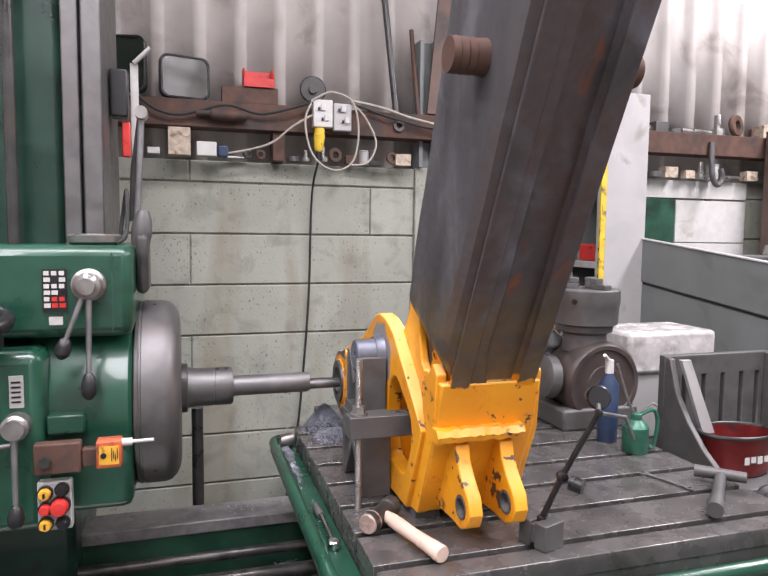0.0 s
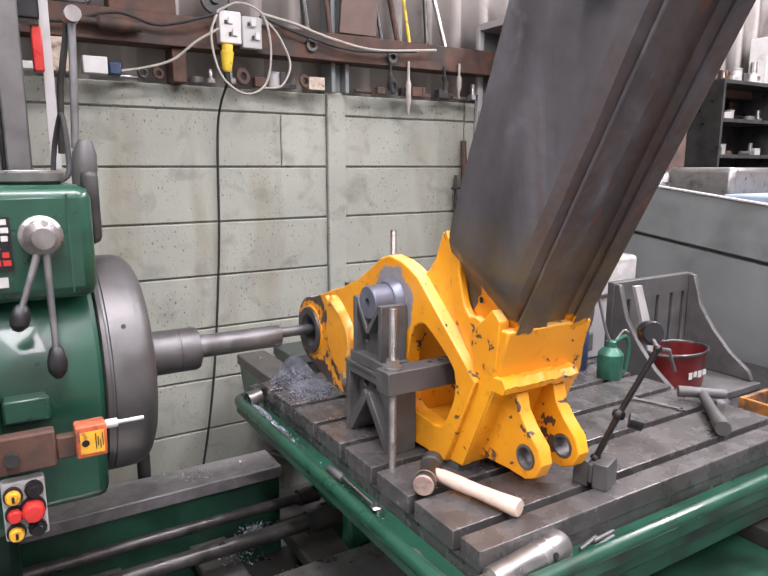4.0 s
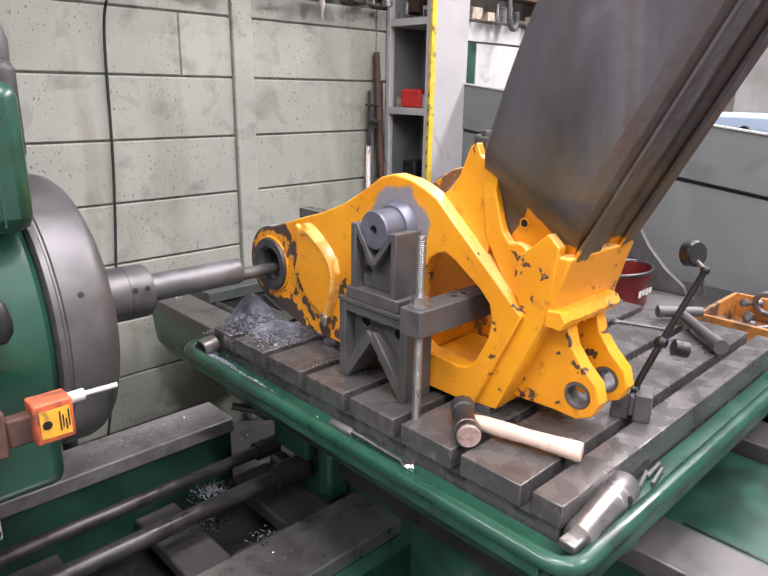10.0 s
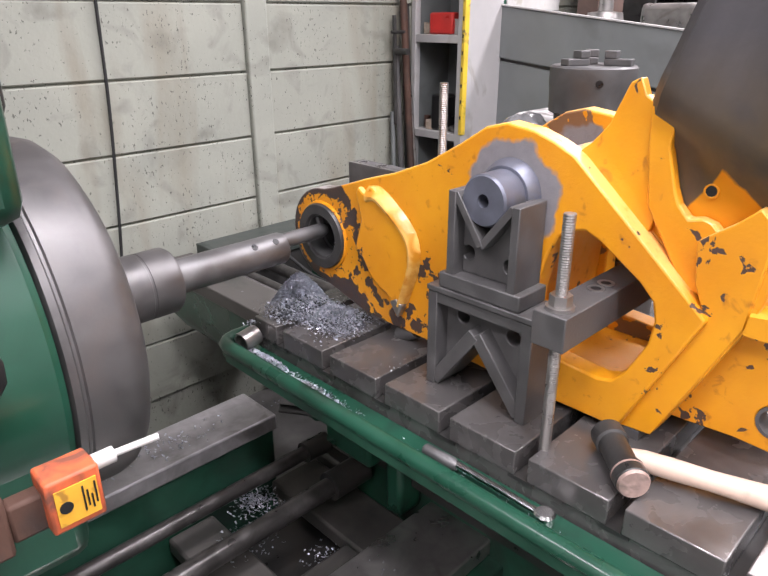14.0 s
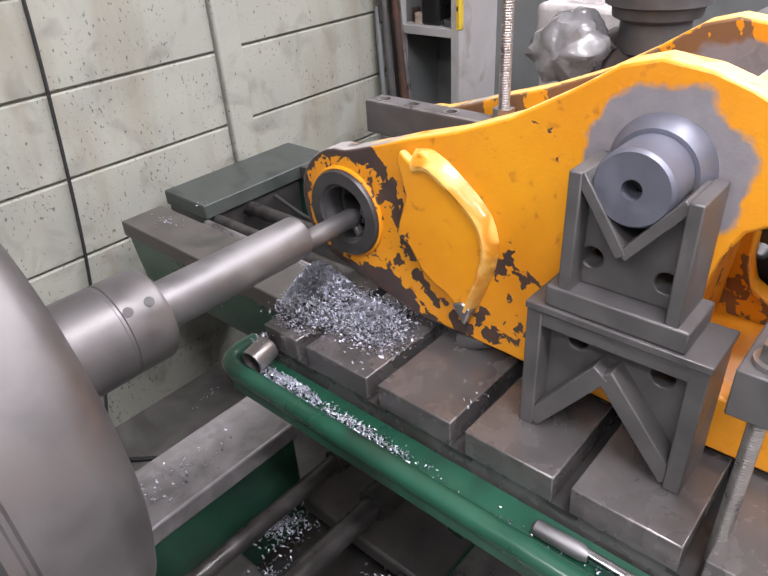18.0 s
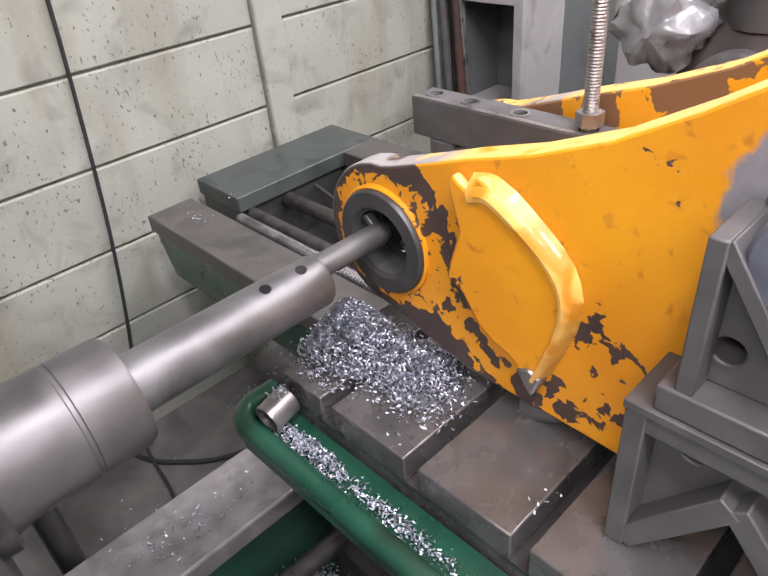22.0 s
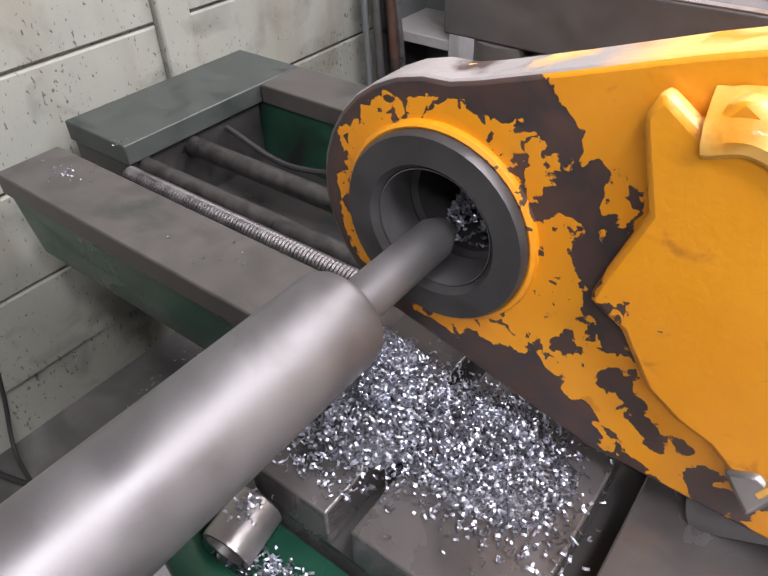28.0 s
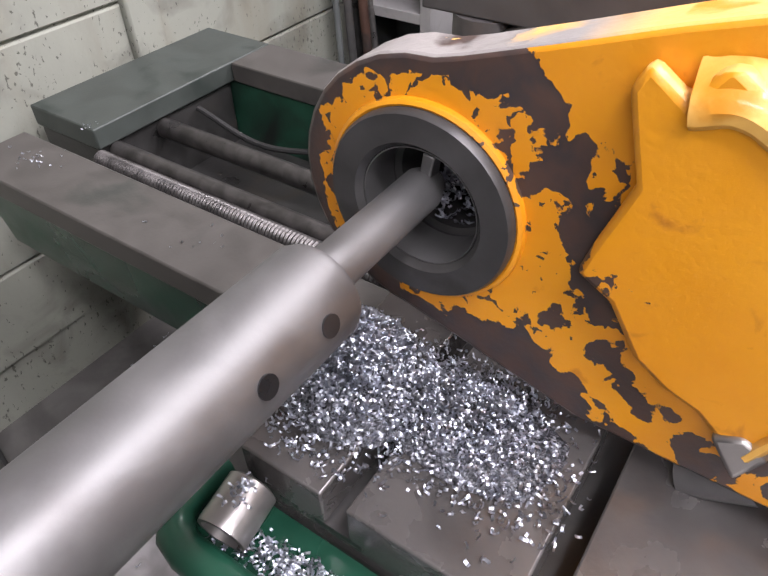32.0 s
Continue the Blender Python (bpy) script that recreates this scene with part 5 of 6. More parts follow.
for k, (p, r) in enumerate(((pts[0], 0.009), (pts[1], 0.0105), (pts[2], 0.007))):
    part("joint", lathe(bmesh.new(), p + Vector((0, -r, 0)), (0, 1, 0), [(0, 0), (0.2 * r, 0.7 * r), (r, r), (1.8 * r, 0.7 * r), (2 * r, 0)], 16), BLACK, mag)
part("clamp_knob", R((0.616, 0.932, 1.092), (0.630, 0.915, 1.088), 0.013), BLACK, mag)
part("needle_arm", rod(bmesh.new(), pts[2], (0.735, 0.950, 1.190), 0.0035), BRIGHT, mag)
part("clamp_post", rod(bmesh.new(), (0.735, 0.950, 1.190), (0.752, 0.947, 1.150), 0.003), BRIGHT, mag)
dial = part("dial_case", lathe(bmesh.new(), (0.678, 0.956, 1.228), (-0.4, -1, 0.25), [(0, 0.018), (0.003, 0.021), (0.018, 0.021), (0.022, 0.018), (0.022, 0)], 32), BLACK, mag, "round black dial indicator")
part("dial_stem", rod(bmesh.new(), (0.657, 0.918, 1.212), (0.676, 0.948, 1.226), 0.004), BRIGHT, mag)

can = thing("oil_can", (1.072, 1.345, TZ), "small green oil can with a long thin spout", "oil can")
part("can_body", lathe(bmesh.new(), (1.072, 1.345, TZ), (0, 0, 1), [(0, 0.030), (0.004, 0.032), (0.064, 0.032), (0.072, 0.026), (0.082, 0.014), (0.096, 0.013), (0.098, 0.010), (0.098, 0)], 28), CANGREEN, can)
part("spout", sweep(bmesh.new(), curve_pts([(1.068, 1.345, 1.064), (1.045, 1.345, 1.105), (1.010, 1.345, 1.195)], 6), 0.0035, 8), STEEL, can)
part("handle", sweep(bmesh.new(), curve_pts([(1.08, 1.34, 1.065), (1.115, 1.335, 1.075), (1.128, 1.335, 1.04), (1.118, 1.335, 0.985), (1.105, 1.335, 0.98)], 6), 0.005, 8), CANGREEN, can)
part("trigger", sweep(bmesh.new(), curve_pts([(1.082, 1.345, 1.06), (1.11, 1.34, 1.09), (1.125, 1.335, 1.085)], 5), 0.003, 8), STEEL, can)
bot = thing("spray_bottle", (1.058, 1.44, TZ), "dark blue plastic bottle with a white nozzle", "bottle")
part("bottle", lathe(bmesh.new(), (1.058, 1.44, TZ), (0, 0, 1), [(0, 0.024), (0.004, 0.026), (0.15, 0.026), (0.172, 0.012), (0.18, 0.011), (0.18, 0)], 24), BLUE, bot)
part("nozzle", rod(rod(bmesh.new(), (1.058, 1.44, 1.150), (1.058, 1.44, 1.185), 0.011), (1.058, 1.44, 1.18), (1.035, 1.43, 1.20), 0.005), WHITE, bot)
th = thing("socket_wrench", (1.05, 1.05, TZ), "grey steel T-handled socket wrench on the table", "wrench")
part("shank", lathe(bmesh.new(), (1.115, 1.115, TZ + 0.0185), Vector((0.935, 0.945, 0)) - Vector((1.115, 1.115, 0)), [(0, 0.011), (0.05, 0.0115), (0.17, 0.0125), (0.173, 0.0155), (0.215, 0.0155), (0.215, 0.0)], 24), CAST, th)
part("cross_handle", R((1.075, 1.150, TZ + 0.021), (1.150, 1.080, TZ + 0.021), 0.0135, 0.0115), CAST, th)

div = thing("dividing_head", (1.10, 1.62, TZ), "dark brown dividing head with an upright round chuck", "dividing head")
part("base", B((0.985, 1.225, 1.53, 1.72, TZ, 1.03)), CAST, div, "", True, 0.008)
part("body", lathe(bmesh.new(), (1.115, 1.535, 1.095), (0, 1, 0), [(0, 0.05), (0.004, 0.052), (0.004, 0.094), (-0.002, 0.097), (-0.002, 0.108), (0.012, 0.118), (0.05, 0.120), (0.052, 0.112), (0.16, 0.112), (0.165, 0.10), (0.165, 0)], 48), DIVIDER, div, "round dark brown housing")
part("neck", lathe(bmesh.new(), (1.096, 1.611, 1.18), (0, 0, 1), [(0, 0.062), (0.05, 0.060), (0.058, 0.075), (0.075, 0.078), (0.075, 0)], 36), CAST, div)
ch = part("chuck", lathe(bmesh.new(), (1.096, 1.611, 1.2555), (0, 0, 1), [(0, 0.08), (0.004, 0.089), (0.055, 0.091), (0.060, 0.093), (0.098, 0.093), (0.102, 0.088), (0.102, 0.02), (0.09, 0.02), (0.09, 0)], 48), CAST, div, "round three-jaw chuck")
for k in range(3):
    a = radians(120 * k + 40)
    m = Matrix.Translation((1.096, 1.611, 0)) @ Matrix.Rotation(a, 4, "Z")
    part("jaw", turned(B((0.024, 0.082, -0.013, 0.013, 1.3575, 1.372), (0.024, 0.05, -0.013, 0.013, 1.372, 1.388)), m), CAST, ch, "", True, 0.002)
    c2, s2 = math.cos(a + 1.0), math.sin(a + 1.0)
    part("key_hole", R((1.096 + 0.092 * c2, 1.611 + 0.092 * s2, 1.325), (1.096 + 0.0945 * c2, 1.611 + 0.0945 * s2, 1.325), 0.008, None, 12), BLACK, ch)
part("side_cover", lathe(bmesh.new(), (0.985, 1.60, 1.11), (-1, 0, 0.1), [(0, 0.06), (0.03, 0.06), (0.035, 0.05), (0.035, 0)], 28), CAST, div)
bag = turned(lathe(bmesh.new(), (0, 0, 0), (1, 0, 0), [(0, 0.008), (0.008, 0.03), (0.02, 0.05), (0.035, 0.058), (0.05, 0.062), (0.065, 0.061), (0.08, 0.059), (0.095, 0.058), (0.11, 0.054), (0.125, 0.04), (0.135, 0.025), (0.14, 0.01)], 40), Matrix.Translation((0.94, 1.72, 1.19)))
for v in bag.verts:
    d = 0.020 * noise.noise(v.co * 22) + 0.012 * noise.noise(v.co * 55)
    v.co += (v.co - Vector((1.0, 1.72, 1.19))).normalized() * d
single("plastic_bag", bag, BAG, "crumpled clear plastic bag resting by the dividing head", "plastic bag")
single("angle_strut", P([(1.40, 0.95), (1.44, 0.95), (1.345, 1.165), (1.315, 1.165)], 1.47, 1.482, axis="y"), PALE, "pale grey steel strut leaning behind the table", "strut", bevel=0.001)
# ---------------------------------------------------------------- bench and machines beyond the table
bench = thing("work_bench", (1.65, 1.5, FLOOR_Z), "dark oily workbench crowded with machine parts", "bench")
part("bench_top", B((1.26, 1.97, 0.55, 2.15, 0.79, 0.83)), OILY, bench, "", True, 0.004)
for x in (1.29, 1.90):
    for y in (0.60, 2.06):
        part("leg", B((x, x + 0.05, y, y + 0.05, FLOOR_Z, 0.79)), OILY, bench)
part("shelf", B((1.30, 1.95, 0.6, 2.1, 0.35, 0.38)), OILY, bench)
ang = thing("angle_plate", (1.5, 1.55, 0.83), "dark grey slotted cast angle plate with a curved web", "angle plate")
part("slotted_face", P([(1.335, 0.831), (1.72, 0.831), (1.72, 1.16), (1.335, 1.16)], 1.56, 1.585, [[(x, 0.93), (x + 0.016, 0.93), (x + 0.016, 1.10), (x, 1.10)] for x in (1.40, 1.47, 1.54, 1.61, 1.67)], axis="y"), CAST, ang, "", True, 0.003)
part("foot", B((1.335, 1.72, 1.30, 1.559, 0.831, 0.853)), CAST, ang, "", True, 0.003)
part("web", P([(1.558, 0.854), (1.32, 0.854), (1.335, 0.885), (1.40, 0.93), (1.46, 0.99), (1.51, 1.06), (1.54, 1.155), (1.558, 1.158)], 1.335, 1.352), CAST, ang, "curved side web", True, 0.003)
part("web", P([(1.558, 0.854), (1.32, 0.854), (1.335, 0.885), (1.40, 0.93), (1.46, 0.99), (1.51, 1.06), (1.54, 1.155), (1.558, 1.158)], 1.70, 1.718), CAST, ang, "curved side web", True, 0.003)
TIN = mat("dark_red_tin", (0.135, 0.015, 0.015), 0.35, 0.1, 0.3, 20, 0.04, 100, (0.05, 0.02, 0.02), 0.4, 12)
tin = thing("red_tin", (1.48, 1.43, 0.854), "oval red tin with a dark rim and pale lettering marks", "tin")
bm = lathe(bmesh.new(), (0, 0, 0), (0, 0, 1), [(0, 0.095), (0.004, 0.10), (0.098, 0.108), (0.104, 0.112), (0.110, 0.112), (0.110, 0.104), (0.03, 0.10), (0.03, 0)], 40)
part("tin_body", turned(bm, Matrix.Translation((1.475, 1.43, 0.8545)) @ Matrix.Diagonal((1.0, 0.68, 1, 1))), TIN, tin)
bm = lathe_open(bmesh.new(), (0, 0, 0), (0, 0, 1), [(0.006 * math.sin(a), 0.110 + 0.006 * math.cos(a)) for a in [2 * math.pi * k / 8 for k in range(8)]], 40)
part("rim", turned(bm, Matrix.Translation((1.475, 1.43, 0.965)) @ Matrix.Diagonal((1.0, 0.68, 1, 1))), OILY, tin)
for k in range(4):
    part("mark", B((1.435 + k * 0.022, 1.451 + k * 0.022, 1.3560, 1.3575, 0.895 + 0.004 * (k % 2), 0.915)), WHITE, tin)
wb = thing("wrapped_box", (1.55, 1.9, 0.83), "box wrapped in crumpled clear plastic sheet", "box")
part("carton", B((1.40, 1.72, 1.80, 2.0, 0.832, 1.17)), PALE, wb, "", True, 0.004)
part("wrap", B((1.385, 1.735, 1.785, 2.015, 1.05, 1.192)), WRAP, wb, "crumpled clear plastic wrap", True, 0.015)
crate = thing("parts_crate", (1.45, 1.05, 0.83), "shallow orange-brown crate heaped with chrome handwheels and levers", "crate")
part("crate_body", B((1.37, 1.66, 0.93, 0.942, 0.831, 0.915), (1.37, 1.66, 1.158, 1.17, 0.831, 0.915), (1.37, 1.382, 0.942, 1.158, 0.831, 0.915), (1.648, 1.66, 0.942, 1.158, 0.831, 0.915), (1.382, 1.648, 0.942, 1.158, 0.831, 0.845)), CRATE, crate, "", True, 0.002)
random.seed(4)
for k in range(11):
    p = Vector((1.40 + random.random() * 0.23, 0.96 + random.random() * 0.18, 0.86 + random.random() * 0.06))
    d = Vector((random.uniform(-1, 1), random.uniform(-1, 1), random.uniform(-0.2, 0.9))).normalized()
    if k % 3 == 0:
        part("handwheel", lathe_open(bmesh.new(), p, d, [(0.008 * math.sin(a), 0.034 + 0.008 * math.cos(a)) for a in [2 * math.pi * q / 8 for q in range(8)]], 24), BRIGHT, crate)
    else:
        part("lever", lathe(bmesh.new(), p - d * 0.05, d, [(0, 0), (0.004, 0.012), (0.016, 0.014), (0.026, 0.006), (0.085, 0.006), (0.09, 0.011), (0.11, 0.011), (0.112, 0)], 14), BRIGHT if k % 2 else CAST, crate)
single("chrome_knob", lathe(bmesh.new(), (1.40, 1.24, 0.8625), (-0.6, -0.7, 0.0), [(0, 0.0), (0, 0.026), (0.004, 0.031), (0.02, 0.031), (0.026, 0.02), (0.06, 0.012), (0.14, 0.012), (0.14, 0)], 28), BRIGHT, "round chrome knob on a shaft beside the bench", "knob")
vert = thing("quill_motor", (1.52, 0.78, 0.83), "dark cylindrical machine quill standing on the bench", "quill")
part("barrel", lathe(bmesh.new(), (1.50, 0.78, 0.8305), (0, 0, 1), [(0, 0.05), (0.06, 0.05), (0.062, 0.04), (0.16, 0.04), (0.162, 0.03), (0.19, 0.03), (0.19, 0)], 28), OILY, vert)
part("flange", lathe(bmesh.new(), (1.50, 0.78, 0.8305), (0, 0, 1), [(0, 0.07), (0.02, 0.07), (0.02, 0)], 28), STEEL, vert)
low = thing("side_machine", (1.75, 0.6, FLOOR_Z), "green-painted low machine base with pale grey slide", "machine")
part("base", B((1.28, 1.95, 0.20, 0.54, FLOOR_Z, 0.62)), GREEN_DK, low, "", True, 0.02)
part("slide", B((1.27, 1.97, 0.24, 0.50, 0.621, 0.67)), STEEL, low, "", True, 0.004)

# grey sheet guard, its top edge falling towards the camera
gd = thing("sheet_guard", (2.0, 1.6, FLOOR_Z), "large grey painted sheet metal machine guard with a folded seam", "machine guard")
GT = lambda y: 1.203 + 0.115 * y
part("upper_sheet", P([(2.53, GT(2.53)), (2.53, GT(2.53) - 0.19), (0.0, GT(0.0) - 0.19), (0.0, GT(0.0))], 2.0, 2.02), GREY, gd, "", True, 0.003)
part("lower_sheet", P([(2.53, GT(2.53) - 0.204), (2.53, 0.6), (0.0, 0.6), (0.0, GT(0.0) - 0.204)], 2.006, 2.02), GREY, gd, "", True, 0.003)
part("seam_strip", P([(2.53, GT(2.53) - 0.192), (2.53, GT(2.53) - 0.203), (0.0, GT(0.0) - 0.203), (0.0, GT(0.0) - 0.192)], 2.012, 2.019), BLACK, gd)
part("top_edge", P([(2.53, GT(2.53) + 0.006), (2.53, GT(2.53) + 0.001), (0.0, GT(0.0) + 0.001), (0.0, GT(0.0) + 0.006)], 1.994, 2.03), PALE, gd)
part("plinth", B((2.006, 2.3, 0.0, 2.53, FLOOR_Z, 0.599)), OILY, gd)
lat = thing("lathe", (2.5, 1.2, FLOOR_Z), "grey lathe with a pale blue chip tray behind the guard", "lathe")
part("bed", B((2.25, 2.75, 0.0, 2.2, FLOOR_Z, 1.30)), GREY, lat, "", True, 0.02)
part("blue_tray", B((2.16, 2.72, 0.55, 1.75, 1.302, 1.40)), LIGHTBLUE, lat, "pale blue enamelled tray", True, 0.008)
part("tray_knob", R((2.158, 1.38, 1.355), (2.14, 1.38, 1.355), 0.014), BLACK, lat)
part("tailstock", B((2.30, 2.60, 1.80, 2.10, 1.302, 1.50)), STEEL, lat, "", True, 0.02)

# rack of shelves, open towards -x
rk = thing("storage_rack", (1.9, 2.65, FLOOR_Z), "pale grey steel storage rack with a yellow corner strip", "rack")
RZ = [0.62, 0.99, 1.36, 1.73, 2.12]
part("end_panel", B((1.80, 2.01, 2.518, 2.530, FLOOR_Z, 2.14)), PALE, rk, "pale grey end panel", True, 0.002)
part("corner_strip", B((1.772, 1.799, 2.516, 2.530, 1.02, 2.14)), LEMON, rk, "chipped yellow corner strip", True, 0.002)
part("corner_foot", B((1.773, 1.799, 2.517, 2.530, FLOOR_Z, 1.018)), PALE, rk)
for y in (2.531, 2.770):
    part("upright", B((1.776, 1.806, y, y + 0.022, FLOOR_Z, 2.14)), PALE, rk, "", True, 0.002)
part("back_panel", B((2.006, 2.012, 2.531, 2.79, FLOOR_Z, 2.14)), GREY, rk)
part("far_panel", B((1.807, 2.005, 2.785, 2.791, FLOOR_Z, 2.14)), GREY, rk)
for z in RZ:
    part("shelf", B((1.778, 2.005, 2.553, 2.784, z, z + 0.030)), PALE, rk, "", True, 0.002)
for k in range(7):
    part("rack_hole", B((1.7705, 1.7718, 2.520, 2.526, 1.08 + 0.06 * k, 1.095 + 0.06 * k)), BLACK, rk)


def scrap(name, at, kind, s, m, label, group):
    x, y, z = at
    if kind == "ring":
        bm = lathe_open(bmesh.new(), (x, y, z + s * 0.2), (0, 0, 1), [(-0.2 * s, 0.3 * s), (-0.2 * s, 0.55 * s), (0.2 * s, 0.55 * s), (0.2 * s, 0.3 * s)], 18)
    elif kind == "wheel":
        bm = lathe_open(bmesh.new(), (x, y, z + s * 0.6), (0.3, -1, 0.1), [(-0.12 * s, 0.25 * s), (-0.12 * s, 0.52 * s), (0, 0.58 * s), (0.12 * s, 0.52 * s), (0.12 * s, 0.25 * s)], 20)
    elif kind == "bolt":
        bm = lathe(bmesh.new(), (x, y, z), (0, 0, 1), [(0, 0.42 * s), (0.4 * s, 0.42 * s), (0.4 * s, 0.2 * s), (1.2 * s, 0.2 * s), (1.2 * s, 0)], 8)
    elif kind == "tin":
        bm = lathe(bmesh.new(), (x, y, z), (0, 0, 1), [(0, 0.4 * s), (0.9 * s, 0.4 * s), (0.94 * s, 0.44 * s), (1.0 * s, 0.44 * s), (1.0 * s, 0.38 * s), (0.96 * s, 0)], 18)
    elif kind == "bracket":
        bm = P([(x - 0.5 * s, z), (x + 0.5 * s, z), (x + 0.5 * s, z + 0.25 * s), (x - 0.2 * s, z + 0.25 * s), (x - 0.2 * s, z + 0.9 * s), (x - 0.5 * s, z + 0.9 * s)], y - 0.2 * s, y + 0.2 * s, axis="y")
    elif kind == "bar":
        bm = R((x - 0.9 * s, y, z + 0.18 * s), (x + 0.9 * s, y + 0.2 * s, z + 0.18 * s), 0.18 * s, None, 12)
    else:
        bm = B((x - 0.5 * s, x + 0.5 * s, y - 0.35 * s, y + 0.35 * s, z, z + 0.7 * s))
    return single(name, bm, m, label, name.replace("_", " "), group, "", 0.0015)


SCRAP = [("steel_ring", "ring", CAST, "dark steel ring"), ("pulley_wheel", "wheel", RUST, "rusty pulley wheel on edge"), ("large_bolt", "bolt", STEEL, "upright grey steel bolt"), ("paint_tin", "tin", PALE, "small pale tin"),
         ("angle_bracket", "bracket", RUST, "rusty steel angle bracket"), ("round_bar", "bar", STEEL, "short grey round bar"), ("steel_block", "block", CAST, "dark steel block"), ("cardboard_box", "block", CARD, "small worn cardboard box")]
random.seed(11)
for i, z in enumerate(RZ[1:4]):
    for k in range(5):
        nm, kd, m, lb = SCRAP[(i * 3 + k * 5) % 8]
        scrap(nm, (1.83 + 0.03 * (k % 3), 2.585 + 0.042 * k, z + 0.0305), kd, 0.045 + 0.02 * random.random(), m, lb + " on the rack shelf", "rack clutter")
single("red_case", B((1.80, 1.90, 2.60, 2.72, 1.391, 1.47)), RED, "red plastic case with black clasps on the rack shelf", "case", bevel=0.008)
single("black_case", B((1.80, 1.90, 2.62, 2.70, 1.0205, 1.16)), BLACK, "black plastic case on the rack shelf", "case", bevel=0.008)
for k, (x, y, h, r, m) in enumerate(((1.66, 2.70, 1.35, 0.012, CAST), (1.69, 2.66, 1.62, 0.014, RUST), (1.71, 2.72, 1.5, 0.016, OILY), (1.73, 2.64, 1.25, 0.010, STEEL), (1.64, 2.74, 1.1, 0.009, GREY))):
    single("leaning_bar", R((x, y - 0.02, FLOOR_Z), (x + 0.01, 2.775, h), r), m, "long dark steel bar leaning against the wall", "steel bar", "leaning bars")
single("sash_clamp", rod(rod(R((1.655, 2.76, 1.05), (1.66, 2.775, 1.46), 0.008), (1.62, 2.75, 1.40), (1.70, 2.75, 1.40), 0.006), (1.66, 2.765, 1.33), (1.66, 2.70, 1.33), 0.012), OILY, "dark clamp with a T handle hung on the wall", "clamp")

# ---------------------------------------------------------------- wall ledge
random.seed(7)
LZ = WALL_TOP + 0.0005


def mirror(at, w, h, tilt, label):
    t = thing("wing_mirror", at, label, "mirror", "wing mirrors")
    out = []
    for cx, cz, a0 in ((w - 0.03, h - 0.03, 0), (-w + 0.03, h - 0.03, 90), (-w + 0.03, -h + 0.03, 180), (w - 0.03, -h + 0.03, 270)):
        out += circle2(cx, cz, 0.03, 6, a0, a0 + 90)
    inner = [(u * 0.90, v * 0.90) for u, v in out]
    m = Matrix.Translation(at) @ Matrix.Rotation(radians(tilt), 4, "Z")
    part("shell", turned(plate(bmesh.new(), out, -0.004, 0.03, (inner,), "y"), m), BLACK, t, "black mirror shell", True, 0.003)
    part("glass", turned(plate(bmesh.new(), inner, 0.002, 0.008, (), "y"), m), GLASS_M, t, "reflecting mirror glass")
    part("backing", turned(plate(bmesh.new(), inner, 0.009, 0.028, (), "y"), m), BLACK, t)
    return t


mirror((-0.215, 2.70, 2.135), 0.085, 0.105, -12, "large black-rimmed wing mirror standing on the wall channel")
mirror((0.012, 2.72, 2.105), 0.095, 0.082, 14, "square wing mirror reflecting the bright workshop")
pb = thing("parts_bin", (0.29, 2.75, 2.02), "red plastic parts bin on the wall channel", "bin")
part("bin_floor", B((0.235, 0.355, 2.70, 2.80, 2.085, 2.092)), RED, pb)
part("bin_side", P([(2.70, 2.092), (2.80, 2.092), (2.80, 2.165), (2.74, 2.165), (2.70, 2.12)], 0.235, 0.241), RED, pb)
part("bin_side", P([(2.70, 2.092), (2.80, 2.092), (2.80, 2.165), (2.74, 2.165), (2.70, 2.12)], 0.349, 0.355), RED, pb)
part("bin_back", B((0.241, 0.349, 2.794, 2.80, 2.092, 2.165)), RED, pb)
part("bin_front", B((0.241, 0.349, 2.70, 2.706, 2.092, 2.12)), RED, pb)
single("bin_block", B((0.15, 0.37, 2.71, 2.80, 2.0205, 2.0845)), RUST, "brown rusty steel block under the parts bin", "block", bevel=0.002)
sw = thing("socket_box", (0.57, 2.69, 1.93), "pale grey electrical switch box with two sockets", "electrical box")
part("box_body", B((0.505, 0.585, 2.655, 2.699, 1.935, 2.045)), WHITE, sw, "", True, 0.004)
part("box_body", B((0.590, 0.665, 2.660, 2.699, 1.925, 2.035)), PALE, sw, "", True, 0.004)
for x, z in ((0.535, 2.0), (0.62, 2.0), (0.635, 1.955), (0.55, 1.96)):
    part("rocker", B((x, x + 0.018, 2.648, 2.6545, z, z + 0.026)), WHITE, sw, "", True, 0.002)
    part("dark_mark", B((x - 0.012, x - 0.004, 2.6485, 2.6545, z, z + 0.012)), BLACK, sw)
pl = thing("yellow_plug", (0.525, 2.66, 1.87), "yellow round industrial plug hanging on its cable", "plug")
part("plug_body", lathe(bmesh.new(), (0.527, 2.66, 1.835), (0.05, 0, 1), [(0, 0.010), (0.015, 0.018), (0.05, 0.022), (0.07, 0.024), (0.072, 0.02), (0.095, 0.02), (0.095, 0)], 18), LEMON, pl)
part("black_end", R((0.527, 2.66, 1.80), (0.527, 2.66, 1.836), 0.012), BLACK, pl)
